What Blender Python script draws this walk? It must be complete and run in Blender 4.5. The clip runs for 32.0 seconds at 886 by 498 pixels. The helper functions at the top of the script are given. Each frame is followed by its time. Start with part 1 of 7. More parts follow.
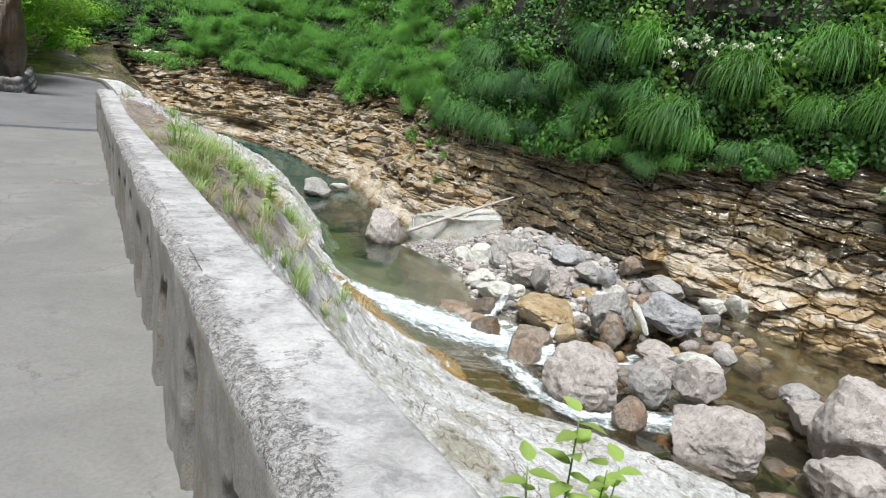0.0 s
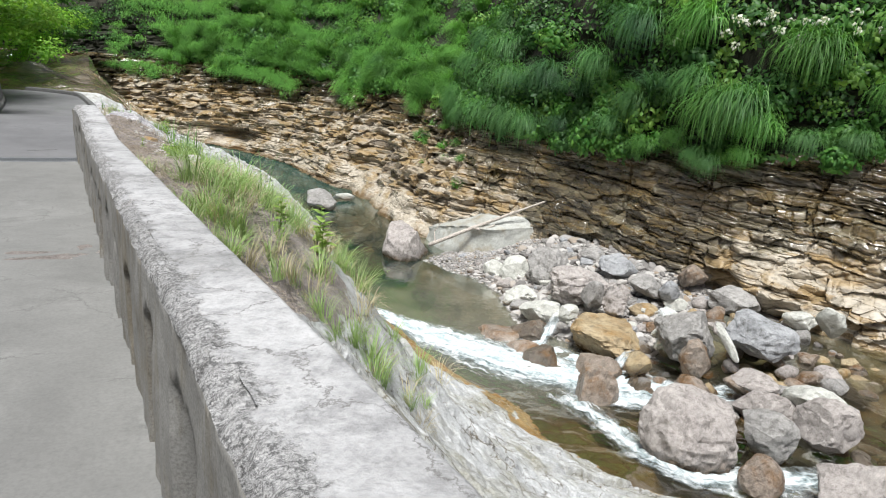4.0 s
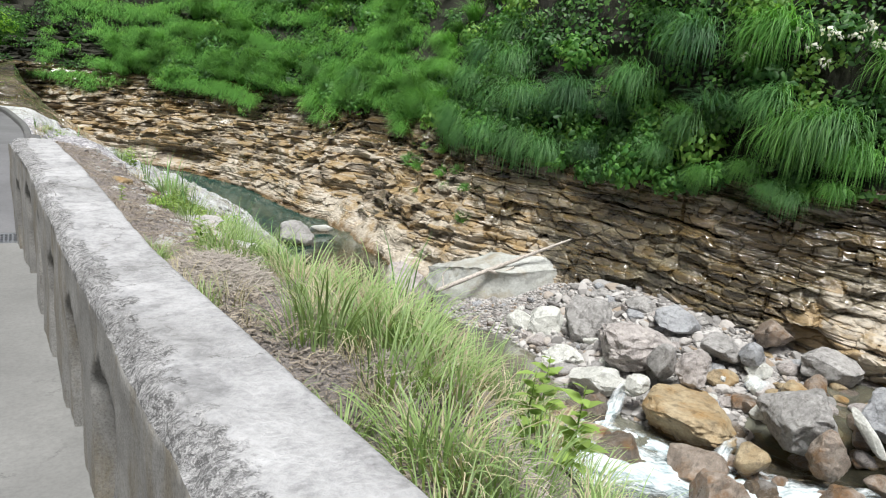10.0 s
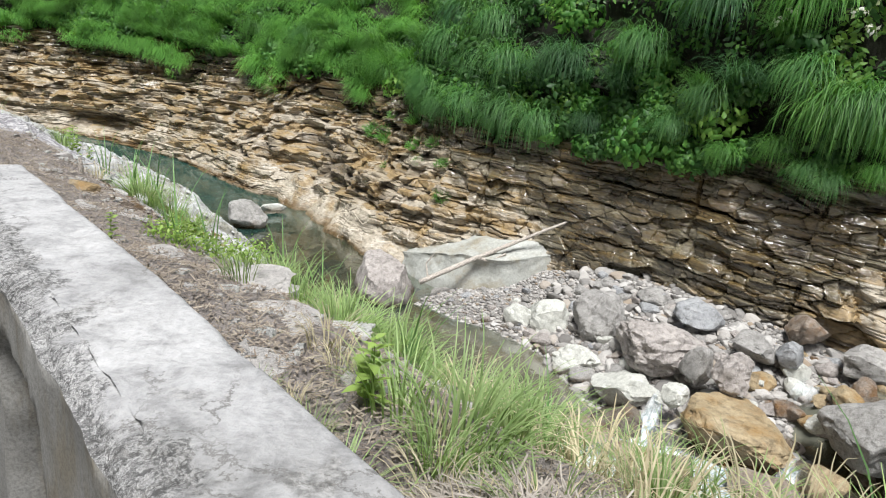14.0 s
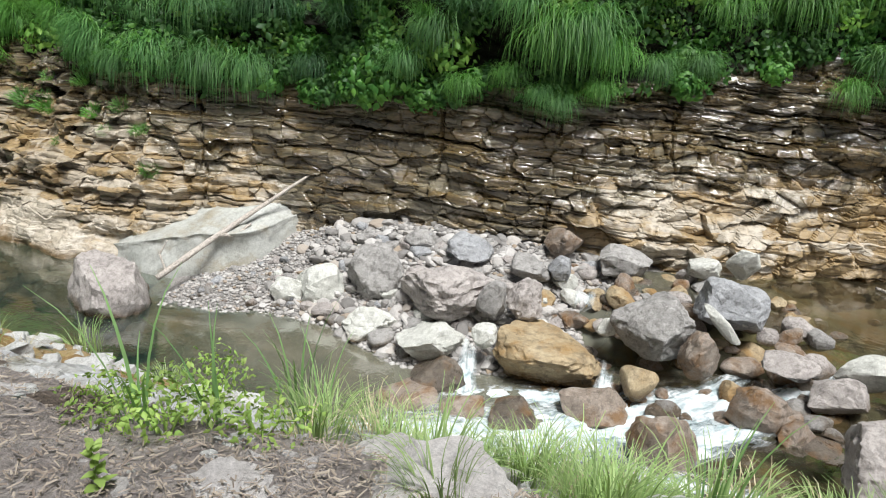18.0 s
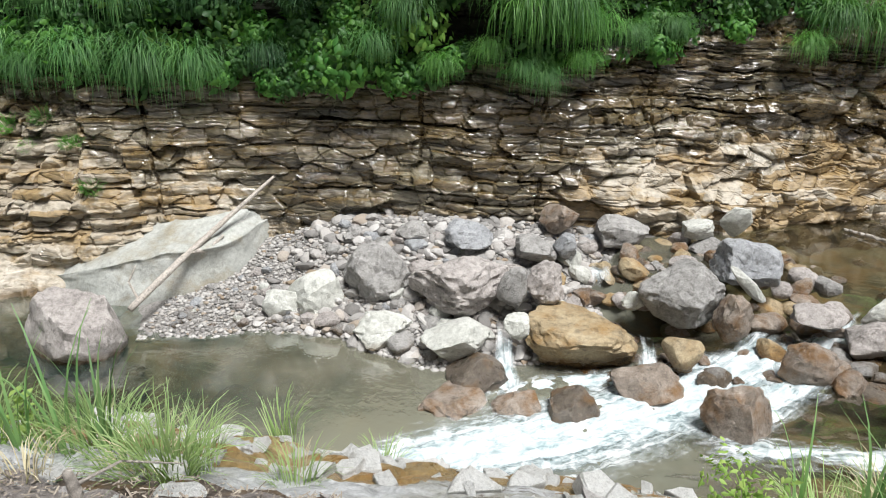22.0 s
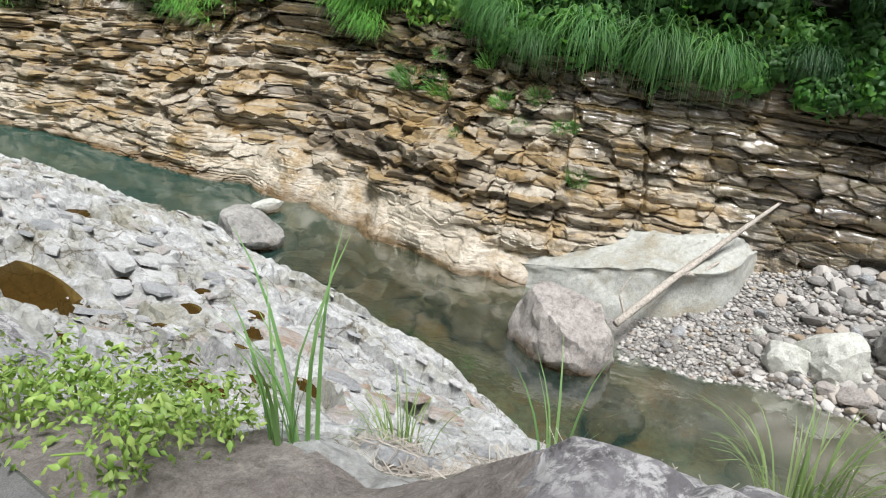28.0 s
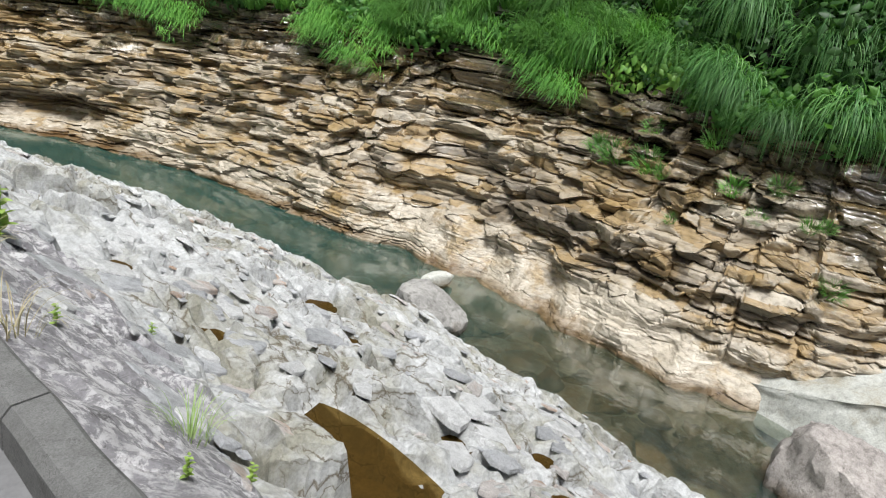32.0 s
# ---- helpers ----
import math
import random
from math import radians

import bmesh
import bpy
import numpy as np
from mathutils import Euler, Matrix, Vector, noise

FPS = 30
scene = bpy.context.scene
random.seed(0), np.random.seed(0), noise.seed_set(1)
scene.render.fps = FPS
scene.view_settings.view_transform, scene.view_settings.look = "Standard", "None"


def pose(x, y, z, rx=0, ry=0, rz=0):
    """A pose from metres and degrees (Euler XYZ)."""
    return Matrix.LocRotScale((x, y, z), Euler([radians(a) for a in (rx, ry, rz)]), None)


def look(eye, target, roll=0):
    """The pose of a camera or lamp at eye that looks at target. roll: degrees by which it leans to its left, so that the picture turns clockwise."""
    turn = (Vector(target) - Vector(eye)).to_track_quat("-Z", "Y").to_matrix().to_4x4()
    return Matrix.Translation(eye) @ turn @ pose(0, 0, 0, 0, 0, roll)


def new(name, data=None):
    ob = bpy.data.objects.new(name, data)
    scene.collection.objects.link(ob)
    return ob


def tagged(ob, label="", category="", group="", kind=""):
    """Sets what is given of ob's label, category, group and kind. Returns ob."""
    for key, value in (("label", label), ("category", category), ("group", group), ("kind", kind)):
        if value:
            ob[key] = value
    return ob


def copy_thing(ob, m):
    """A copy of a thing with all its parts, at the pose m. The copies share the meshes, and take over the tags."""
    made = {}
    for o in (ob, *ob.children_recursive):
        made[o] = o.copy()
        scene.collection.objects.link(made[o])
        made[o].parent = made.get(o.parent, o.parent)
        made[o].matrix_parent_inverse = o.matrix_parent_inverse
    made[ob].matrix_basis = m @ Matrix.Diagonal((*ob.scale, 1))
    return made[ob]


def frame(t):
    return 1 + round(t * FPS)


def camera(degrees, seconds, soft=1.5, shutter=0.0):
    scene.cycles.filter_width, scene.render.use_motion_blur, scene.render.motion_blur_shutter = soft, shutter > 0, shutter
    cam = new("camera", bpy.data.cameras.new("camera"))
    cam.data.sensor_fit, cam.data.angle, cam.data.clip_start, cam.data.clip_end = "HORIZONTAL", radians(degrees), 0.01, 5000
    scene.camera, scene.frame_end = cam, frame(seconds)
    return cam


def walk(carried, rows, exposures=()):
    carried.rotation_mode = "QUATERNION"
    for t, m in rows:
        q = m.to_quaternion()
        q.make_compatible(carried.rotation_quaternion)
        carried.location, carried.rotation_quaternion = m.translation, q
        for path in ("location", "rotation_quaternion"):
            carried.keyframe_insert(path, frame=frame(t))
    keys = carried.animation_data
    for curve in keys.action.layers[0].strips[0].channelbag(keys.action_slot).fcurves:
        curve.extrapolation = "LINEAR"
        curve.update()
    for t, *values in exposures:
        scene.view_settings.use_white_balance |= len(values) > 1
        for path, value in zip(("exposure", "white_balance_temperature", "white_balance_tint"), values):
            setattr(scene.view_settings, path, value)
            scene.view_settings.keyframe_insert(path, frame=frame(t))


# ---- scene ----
# ---- camera and walk: seconds, eye, yaw to the left of +y, pitch up, lean ----
cam = camera(65.13, 32.0, 1.1)
PATH = [
    (0, 0.673, -15.813, 2.163, -26.05, -16.38, 7.27),
    (0.5, 0.596, -15.450, 2.146, -26.99, -16.44, 7.94),
    (1, 0.590, -15.041, 2.126, -26.67, -15.62, 7.27),
    (1.5, 0.607, -14.614, 2.063, -28.29, -16.07, 6.00),
    (2, 0.609, -14.120, 1.992, -28.29, -15.98, 6.43),
    (2.5, 0.588, -13.723, 1.946, -27.19, -16.79, 6.73),
    (3, 0.565, -13.227, 1.894, -28.22, -16.91, 5.68),
    (3.5, 0.563, -12.747, 1.827, -24.07, -17.49, 6.12),
    (4, 0.585, -12.279, 1.815, -27.10, -16.50, 4.70),
    (4.5, 0.606, -11.793, 1.792, -26.25, -15.83, 6.14),
    (6.5, 0.412, -10.295, 1.637, -29.49, -13.86, 5.12),
    (7, 0.344, -9.877, 1.603, -32.27, -14.43, 7.83),
    (7.5, 0.350, -9.446, 1.605, -35.18, -15.26, 7.38),
    (8, 0.365, -8.973, 1.579, -35.71, -16.05, 8.11),
    (8.5, 0.366, -8.479, 1.519, -36.01, -15.50, 5.85),
    (9, 0.355, -7.908, 1.461, -32.07, -15.18, 5.53),
    (9.5, 0.354, -7.519, 1.428, -31.48, -15.36, 5.16),
    (10, 0.334, -7.094, 1.397, -32.17, -14.71, 5.69),
    (10.5, 0.269, -6.654, 1.368, -31.95, -14.16, 8.49),
    (11, 0.226, -6.231, 1.347, -32.57, -14.86, 7.07),
    (11.5, 0.259, -5.704, 1.294, -28.00, -16.37, 6.98),
    (12, 0.249, -5.229, 1.262, -27.04, -16.71, 6.63),
    (12.5, 0.246, -4.730, 1.222, -21.46, -15.96, 5.33),
    (13, 0.219, -4.328, 1.215, -24.22, -14.51, 4.04),
    (13.5, 0.222, -3.938, 1.168, -30.04, -15.26, 3.93),
    (14, 0.218, -3.608, 1.164, -39.05, -16.99, 6.86),
    (14.5, 0.209, -3.172, 1.167, -47.74, -16.98, 4.98),
    (15, 0.212, -2.759, 1.142, -47.66, -17.62, 5.30),
    (15.5, 0.204, -2.338, 1.138, -49.44, -18.39, 3.95),
    (17.5, 0.039, -0.770, 1.189, -56.15, -20.43, 3.98),
    (18, -0.059, -0.375, 1.214, -68.24, -20.01, 4.40),
    (18.5, -0.090, 0.026, 1.244, -73.63, -20.05, 6.22),
    (19, -0.152, 0.472, 1.244, -73.27, -16.90, 3.83),
    (19.5, -0.093, 0.951, 1.202, -71.08, -17.80, 5.22),
    (20, -0.110, 1.381, 1.180, -71.57, -19.07, 3.68),
    (20.5, -0.078, 1.851, 1.159, -72.55, -20.25, 5.56),
    (21, -0.086, 2.278, 1.177, -73.90, -19.68, 4.31),
    (21.5, -0.099, 2.607, 1.203, -76.78, -20.82, 3.43),
    (22, -0.039, 2.898, 1.199, -79.01, -21.81, 1.67),
    (22.5, -0.029, 3.203, 1.230, -80.63, -23.25, 3.89),
    (23, -0.043, 3.547, 1.307, -82.22, -24.09, 6.64),
    (23.5, 0.056, 4.024, 1.333, -79.82, -24.41, 5.83),
    (24, 0.010, 4.601, 1.296, -77.89, -23.79, 6.05),
    (24.5, -0.012, 5.219, 1.195, -76.14, -24.69, 7.77),
    (25, 0.024, 5.850, 1.060, -72.24, -23.36, 7.02),
    (25.5, -0.008, 6.436, 0.940, -71.16, -22.50, 5.67),
    (26, 0.015, 7.020, 0.812, -61.41, -23.36, 6.66),
    (26.5, 0.007, 7.489, 0.709, -60.62, -22.34, 3.56),
    (28.5, -0.050, 9.122, 0.348, -55.52, -23.01, 6.40),
    (29, -0.062, 9.545, 0.334, -63.42, -22.94, 4.47),
    (29.5, -0.080, 10.080, 0.267, -64.82, -21.19, 6.89),
    (30, -0.167, 10.646, 0.214, -60.14, -19.24, 6.91),
    (30.5, -0.168, 11.239, 0.126, -54.24, -18.47, 8.77),
    (31, -0.160, 11.749, 0.087, -47.35, -18.91, 8.32),
    (31.5, -0.155, 12.215, 0.042, -50.21, -19.25, 7.28),
    (32, -0.091, 12.752, -0.052, -50.30, -19.38, 9.18),
]


def eye_pose(x, y, z, yaw, pitch, lean):
    a, b = radians(yaw), radians(pitch)
    way = Vector((-math.sin(a) * math.cos(b), math.cos(a) * math.cos(b), math.sin(b)))
    eye = Vector((x, y, z))
    return look(eye, eye + way, lean)


walk(cam, [(t, eye_pose(*row)) for t, *row in PATH])

# ---- world, sun, exposure ----
world = bpy.data.worlds.new("sky")
scene.world = world
world.use_nodes = True
SUN_EL, SUN_AZ = radians(70), radians(-140)
wn = world.node_tree
for n in list(wn.nodes):
    wn.nodes.remove(n)
w_sky = wn.nodes.new("ShaderNodeTexSky")
w_sky.sky_type = "NISHITA"
w_sky.sun_disc = False
w_sky.sun_elevation = SUN_EL
w_sky.sun_rotation = SUN_AZ
w_sky.air_density, w_sky.dust_density, w_sky.ozone_density = 1.0, 4.0, 1.0
w_bg = wn.nodes.new("ShaderNodeBackground")
w_bg.inputs["Strength"].default_value = 0.044
w_out = wn.nodes.new("ShaderNodeOutputWorld")
wn.links.new(w_sky.outputs[0], w_bg.inputs["Color"])
wn.links.new(w_bg.outputs[0], w_out.inputs["Surface"])
sun_data = bpy.data.lights.new("sun", "SUN")
sun_data.energy = 3.9
sun_data.angle = radians(22)
sun_data.color = (0.985, 0.99, 0.98)
sun = new("sun", sun_data)
sun.matrix_world = look((0, 0, 30), Vector((0, 0, 30)) - Vector((math.sin(SUN_AZ) * math.cos(SUN_EL), math.cos(SUN_AZ) * math.cos(SUN_EL), math.sin(SUN_EL))))
scene.view_settings.exposure = 0.66
rng = np.random.default_rng(7)


# ---- noise on arrays ----
def lattice(ix, iy, iz, seed):
    h = (ix * 374761393 + iy * 668265263 + iz * 2147483647 + seed * 1274126177) & 0xFFFFFFFF
    h = ((h ^ (h >> 13)) * 1274126177) & 0xFFFFFFFF
    h = h ^ (h >> 16)
    return (h & 0xFFFF) / 65535.0


def vnoise(x, y, z=0.0, seed=0):
    """Smooth value noise in -1 to 1."""
    x, y, z = np.broadcast_arrays(np.asarray(x, float), np.asarray(y, float), np.asarray(z, float))
    i, j, k = np.floor(x).astype(np.int64), np.floor(y).astype(np.int64), np.floor(z).astype(np.int64)
    a, b, c = x - i, y - j, z - k
    a, b, c = a * a * (3 - 2 * a), b * b * (3 - 2 * b), c * c * (3 - 2 * c)
    out = 0.0
    for di in (0, 1):
        for dj in (0, 1):
            for dk in (0, 1):
                wgt = (a if di else 1 - a) * (b if dj else 1 - b) * (c if dk else 1 - c)
                out = out + wgt * lattice(i + di, j + dj, k + dk, seed)
    return out * 2 - 1


def fbm(x, y, z=0.0, octaves=4, seed=0):
    out, amp, tot = 0.0, 1.0, 0.0
    for o in range(octaves):
        out = out + amp * vnoise(x * 2**o, y * 2**o, np.asarray(z) * 2**o, seed + 17 * o)
        tot += amp
        amp *= 0.5
    return out / tot


def plates(x, y, size, seed):
    """Cracked plates: per point a random level, a tilt and the nearness to the crack."""
    x, y = np.asarray(x, float) / size, np.asarray(y, float) / size
    i, j = np.floor(x).astype(np.int64), np.floor(y).astype(np.int64)
    best, second = np.full(x.shape, 9.0), np.full(x.shape, 9.0)
    level, tilt = np.zeros(x.shape), np.zeros(x.shape)
    for di in (-1, 0, 1):
        for dj in (-1, 0, 1):
            a, b = i + di, j + dj
            px, py = a + lattice(a, b, 1, seed), b + lattice(a, b, 2, seed)
            d = np.hypot(x - px, y - py)
            lv = lattice(a, b, 3, seed) * 2 - 1
            tl = (x - px) * (lattice(a, b, 4, seed) * 2 - 1) + (y - py) * (lattice(a, b, 5, seed) * 2 - 1)
            near = d < best
            second = np.where(near, best, np.minimum(second, d))
            level, tilt = np.where(near, lv, level), np.where(near, tl, tilt)
            best = np.where(near, d, best)
    return level, tilt, np.clip((second - best) / 0.25, 0, 1)


# ---- mesh helpers ----
def raw_mesh(name, verts, faces, mats=(), face_mat=None, smooth=True):
    me = bpy.data.meshes.new(name)
    me.from_pydata([tuple(v) for v in verts] if not isinstance(verts, np.ndarray) else verts.tolist(), [], faces if not isinstance(faces, np.ndarray) else faces.tolist())
    for m in mats:
        me.materials.append(m)
    if face_mat is not None:
        me.polygons.foreach_set("material_index", np.asarray(face_mat, np.int32))
    me.polygons.foreach_set("use_smooth", np.full(len(me.polygons), smooth))
    me.update()
    return me


def sheet(P):
    """Vertices and quads of a grid of points (n, m, 3)."""
    n, m = P.shape[:2]
    idx = np.arange(n * m).reshape(n, m)
    f = np.stack([idx[:-1, :-1], idx[1:, :-1], idx[1:, 1:], idx[:-1, 1:]], -1).reshape(-1, 4)
    return P.reshape(-1, 3), f


def bm_mesh(name, bm, mat, smooth=False):
    me = bpy.data.meshes.new(name)
    bm.to_mesh(me)
    bm.free()
    me.materials.append(mat)
    me.polygons.foreach_set("use_smooth", np.full(len(me.polygons), smooth))
    return me


def part(name, bm, mat, parent, label="", smooth=False):
    ob = new(name, bm_mesh(name, bm, mat, smooth) if isinstance(bm, bmesh.types.BMesh) else bm)
    ob.parent = parent
    return tagged(ob, label) if label else ob


def box_bm(sx, sy, sz, at=(0, 0, 0), bevel=0.0):
    bm = bmesh.new()
    bmesh.ops.create_cube(bm, size=1, matrix=Matrix.Translation(at) @ Matrix.Diagonal((sx, sy, sz, 1)))
    if bevel:
        bmesh.ops.bevel(bm, geom=bm.edges[:], offset=bevel, segments=2, affect="EDGES")
    return bm


def box_bm_mesh(name, sx, sy, sz, mat):
    return bm_mesh(name, box_bm(sx, sy, sz, (0, 0, 0), 0.001), mat)


# ---- materials ----
def material(name):
    m = bpy.data.materials.new(name)
    m.use_nodes = True
    t = m.node_tree
    b = t.nodes["Principled BSDF"]
    return m, t, b


def node(t, kind, **kw):
    n = t.nodes.new(kind)
    for k, v in kw.items():
        n.inputs[k].default_value = v
    return n


def noise_node(t, scale, detail=6.0, rough=0.6, vec=None, dist=0.0):
    n = node(t, "ShaderNodeTexNoise", Scale=scale, Detail=detail, Roughness=rough, Distortion=dist)
    if vec is not None:
        t.links.new(vec, n.inputs["Vector"])
    return n.outputs["Fac"]


def ramp(t, fac, stops):
    r = t.nodes.new("ShaderNodeValToRGB")
    while len(r.color_ramp.elements) < len(stops):
        r.color_ramp.elements.new(0.5)
    for e, (p, c) in zip(r.color_ramp.elements, stops):
        e.position, e.color = p, (*c, 1) if len(c) == 3 else c
    t.links.new(fac, r.inputs["Fac"])
    return r.outputs["Color"]


def mix(t, fac, a, b, mode="MIX"):
    n = t.nodes.new("ShaderNodeMix")
    n.data_type, n.blend_type = "RGBA", mode
    for sock, v in ((n.inputs[0], fac), (n.inputs[6], a), (n.inputs[7], b)):
        if isinstance(v, (int, float)):
            sock.default_value = v
        elif isinstance(v, tuple):
            sock.default_value = (*v, 1)
        else:
            t.links.new(v, sock)
    return n.outputs[2]


def bump(t, b, height, strength=0.4, distance=0.02):
    n = node(t, "ShaderNodeBump", Strength=strength, Distance=distance)
    t.links.new(height, n.inputs["Height"])
    t.links.new(n.outputs[0], b.inputs["Normal"])


def place(t, scale=(1, 1, 1), rot=(0, 0, 0)):
    c = t.nodes.new("ShaderNodeTexCoord")
    m = t.nodes.new("ShaderNodeMapping")
    m.inputs["Scale"].default_value = scale
    m.inputs["Rotation"].default_value = rot
    t.links.new(c.outputs["Object"], m.inputs["Vector"])
    return m.outputs["Vector"]


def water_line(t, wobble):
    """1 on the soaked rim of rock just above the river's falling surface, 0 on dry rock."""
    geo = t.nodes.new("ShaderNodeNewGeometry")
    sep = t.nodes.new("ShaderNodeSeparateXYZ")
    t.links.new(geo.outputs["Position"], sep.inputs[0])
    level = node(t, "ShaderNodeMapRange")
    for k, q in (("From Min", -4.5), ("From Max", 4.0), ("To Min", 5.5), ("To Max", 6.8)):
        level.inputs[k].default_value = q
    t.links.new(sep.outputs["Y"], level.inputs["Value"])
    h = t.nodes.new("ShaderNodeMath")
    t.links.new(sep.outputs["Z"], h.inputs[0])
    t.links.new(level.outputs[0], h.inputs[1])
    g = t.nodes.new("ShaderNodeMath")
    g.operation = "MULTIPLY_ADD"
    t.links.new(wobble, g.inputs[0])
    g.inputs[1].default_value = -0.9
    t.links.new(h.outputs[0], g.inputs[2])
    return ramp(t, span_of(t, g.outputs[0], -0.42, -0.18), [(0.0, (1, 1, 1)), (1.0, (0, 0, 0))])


def span_of(t, value, lo, hi):
    n = node(t, "ShaderNodeMapRange")
    n.inputs["From Min"].default_value, n.inputs["From Max"].default_value = lo, hi
    t.links.new(value, n.inputs["Value"])
    return n.outputs[0]


def stone(name, pale, mid, dark, scale=1.0, rough=0.85, stain=None, wet=0.0, relief=0.5, per_object=True, pitted=0.75, soaked=False):
    """Rock: two scales of colour, specks, optional rust stain, fine relief."""
    m, t, b = material(name)
    v = place(t)
    if per_object:
        info = t.nodes.new("ShaderNodeObjectInfo")
        add = t.nodes.new("ShaderNodeVectorMath")
        sc = t.nodes.new("ShaderNodeVectorMath")
        sc.operation = "SCALE"
        sc.inputs["Scale"].default_value = 40.0
        comb = t.nodes.new("ShaderNodeCombineXYZ")
        for k in range(3):
            t.links.new(info.outputs["Random"], comb.inputs[k])
        t.links.new(comb.outputs[0], sc.inputs[0])
        t.links.new(v, add.inputs[0])
        t.links.new(sc.outputs[0], add.inputs[1])
        v = add.outputs[0]
    big = noise_node(t, 1.1 * scale, 6, 0.65, v, 0.2)
    fine = noise_node(t, 9 * scale, 8, 0.7, v)
    col = ramp(t, big, [(0.3, dark), (0.5, mid), (0.68, pale)])
    col = mix(t, 0.55, col, ramp(t, fine, [(0.3, tuple(0.45 * c for c in mid)), (0.52, mid), (0.75, pale)]))
    if stain:
        mask = ramp(t, noise_node(t, 0.9 * scale, 8, 0.7, v, 0.3), [(0.48, (0, 0, 0)), (0.62, (1, 1, 1))])
        col = mix(t, mask, col, mix(t, fine, stain, tuple(0.5 * c for c in stain)))
    # hollows of the relief below are darkened in the colour too, like crevice shade
    crev_shade = ramp(t, noise_node(t, 3.6 * scale, 10, 0.78, v, 0.3), [(0.36, (0.28, 0.27, 0.25)), (0.5, (1, 1, 1))])
    col = mix(t, pitted, col, crev_shade, "MULTIPLY")
    speck = ramp(t, noise_node(t, 42 * scale, 4, 0.65, v), [(0.38, (0.6, 0.6, 0.6)), (0.58, (1.1, 1.1, 1.1))])
    col = mix(t, 0.45, col, speck, "MULTIPLY")
    b.inputs["Roughness"].default_value = rough
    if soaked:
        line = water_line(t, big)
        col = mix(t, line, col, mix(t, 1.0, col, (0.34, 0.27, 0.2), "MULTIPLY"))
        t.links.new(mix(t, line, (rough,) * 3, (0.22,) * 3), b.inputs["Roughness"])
    t.links.new(col, b.inputs["Base Color"])
    if wet:
        t.links.new(ramp(t, big, [(0.35, (0.25,) * 3), (0.65, (rough,) * 3)]), b.inputs["Roughness"])
        b.inputs["Specular IOR Level"].default_value = 0.6
    h = mix(t, 0.5, noise_node(t, 14 * scale, 10, 0.75, v), noise_node(t, 3.6 * scale, 10, 0.78, v, 0.3))
    bump(t, b, h, min(1.0, relief + 0.35), 0.09)
    return m


def leafy(name, light, dark, trans=0.35, rough=0.5):
    """Leaf or blade: differs from piece to piece, lets some light through."""
    m, t, b = material(name)
    geo = t.nodes.new("ShaderNodeNewGeometry")
    info = t.nodes.new("ShaderNodeObjectInfo")
    v = place(t)
    patch = noise_node(t, 0.7, 3, 0.5, v)
    col = mix(t, geo.outputs["Random Per Island"], dark, light)
    col = mix(t, ramp(t, patch, [(0.35, (0, 0, 0)), (0.65, (1, 1, 1))]), mix(t, 0.5, col, dark), col)
    hue = node(t, "ShaderNodeHueSaturation", Saturation=1.0, Value=1.0)
    rnd = t.nodes.new("ShaderNodeMapRange")
    rnd.inputs["To Min"].default_value, rnd.inputs["To Max"].default_value = 0.75, 1.25
    t.links.new(info.outputs["Random"], rnd.inputs["Value"])
    t.links.new(rnd.outputs[0], hue.inputs["Value"])
    t.links.new(col, hue.inputs["Color"])
    col = hue.outputs["Color"]
    t.links.new(col, b.inputs["Base Color"])
    b.inputs["Roughness"].default_value = rough
    b.inputs["Specular IOR Level"].default_value = 0.35
    tr = t.nodes.new("ShaderNodeBsdfTranslucent")
    t.links.new(mix(t, 1.0, col, (1.25, 1.35, 0.7), "MULTIPLY"), tr.inputs["Color"])
    ms = node(t, "ShaderNodeMixShader", Fac=trans)
    t.links.new(b.outputs[0], ms.inputs[1])
    t.links.new(tr.outputs[0], ms.inputs[2])
    t.links.new(ms.outputs[0], t.nodes["Material Output"].inputs["Surface"])
    return m


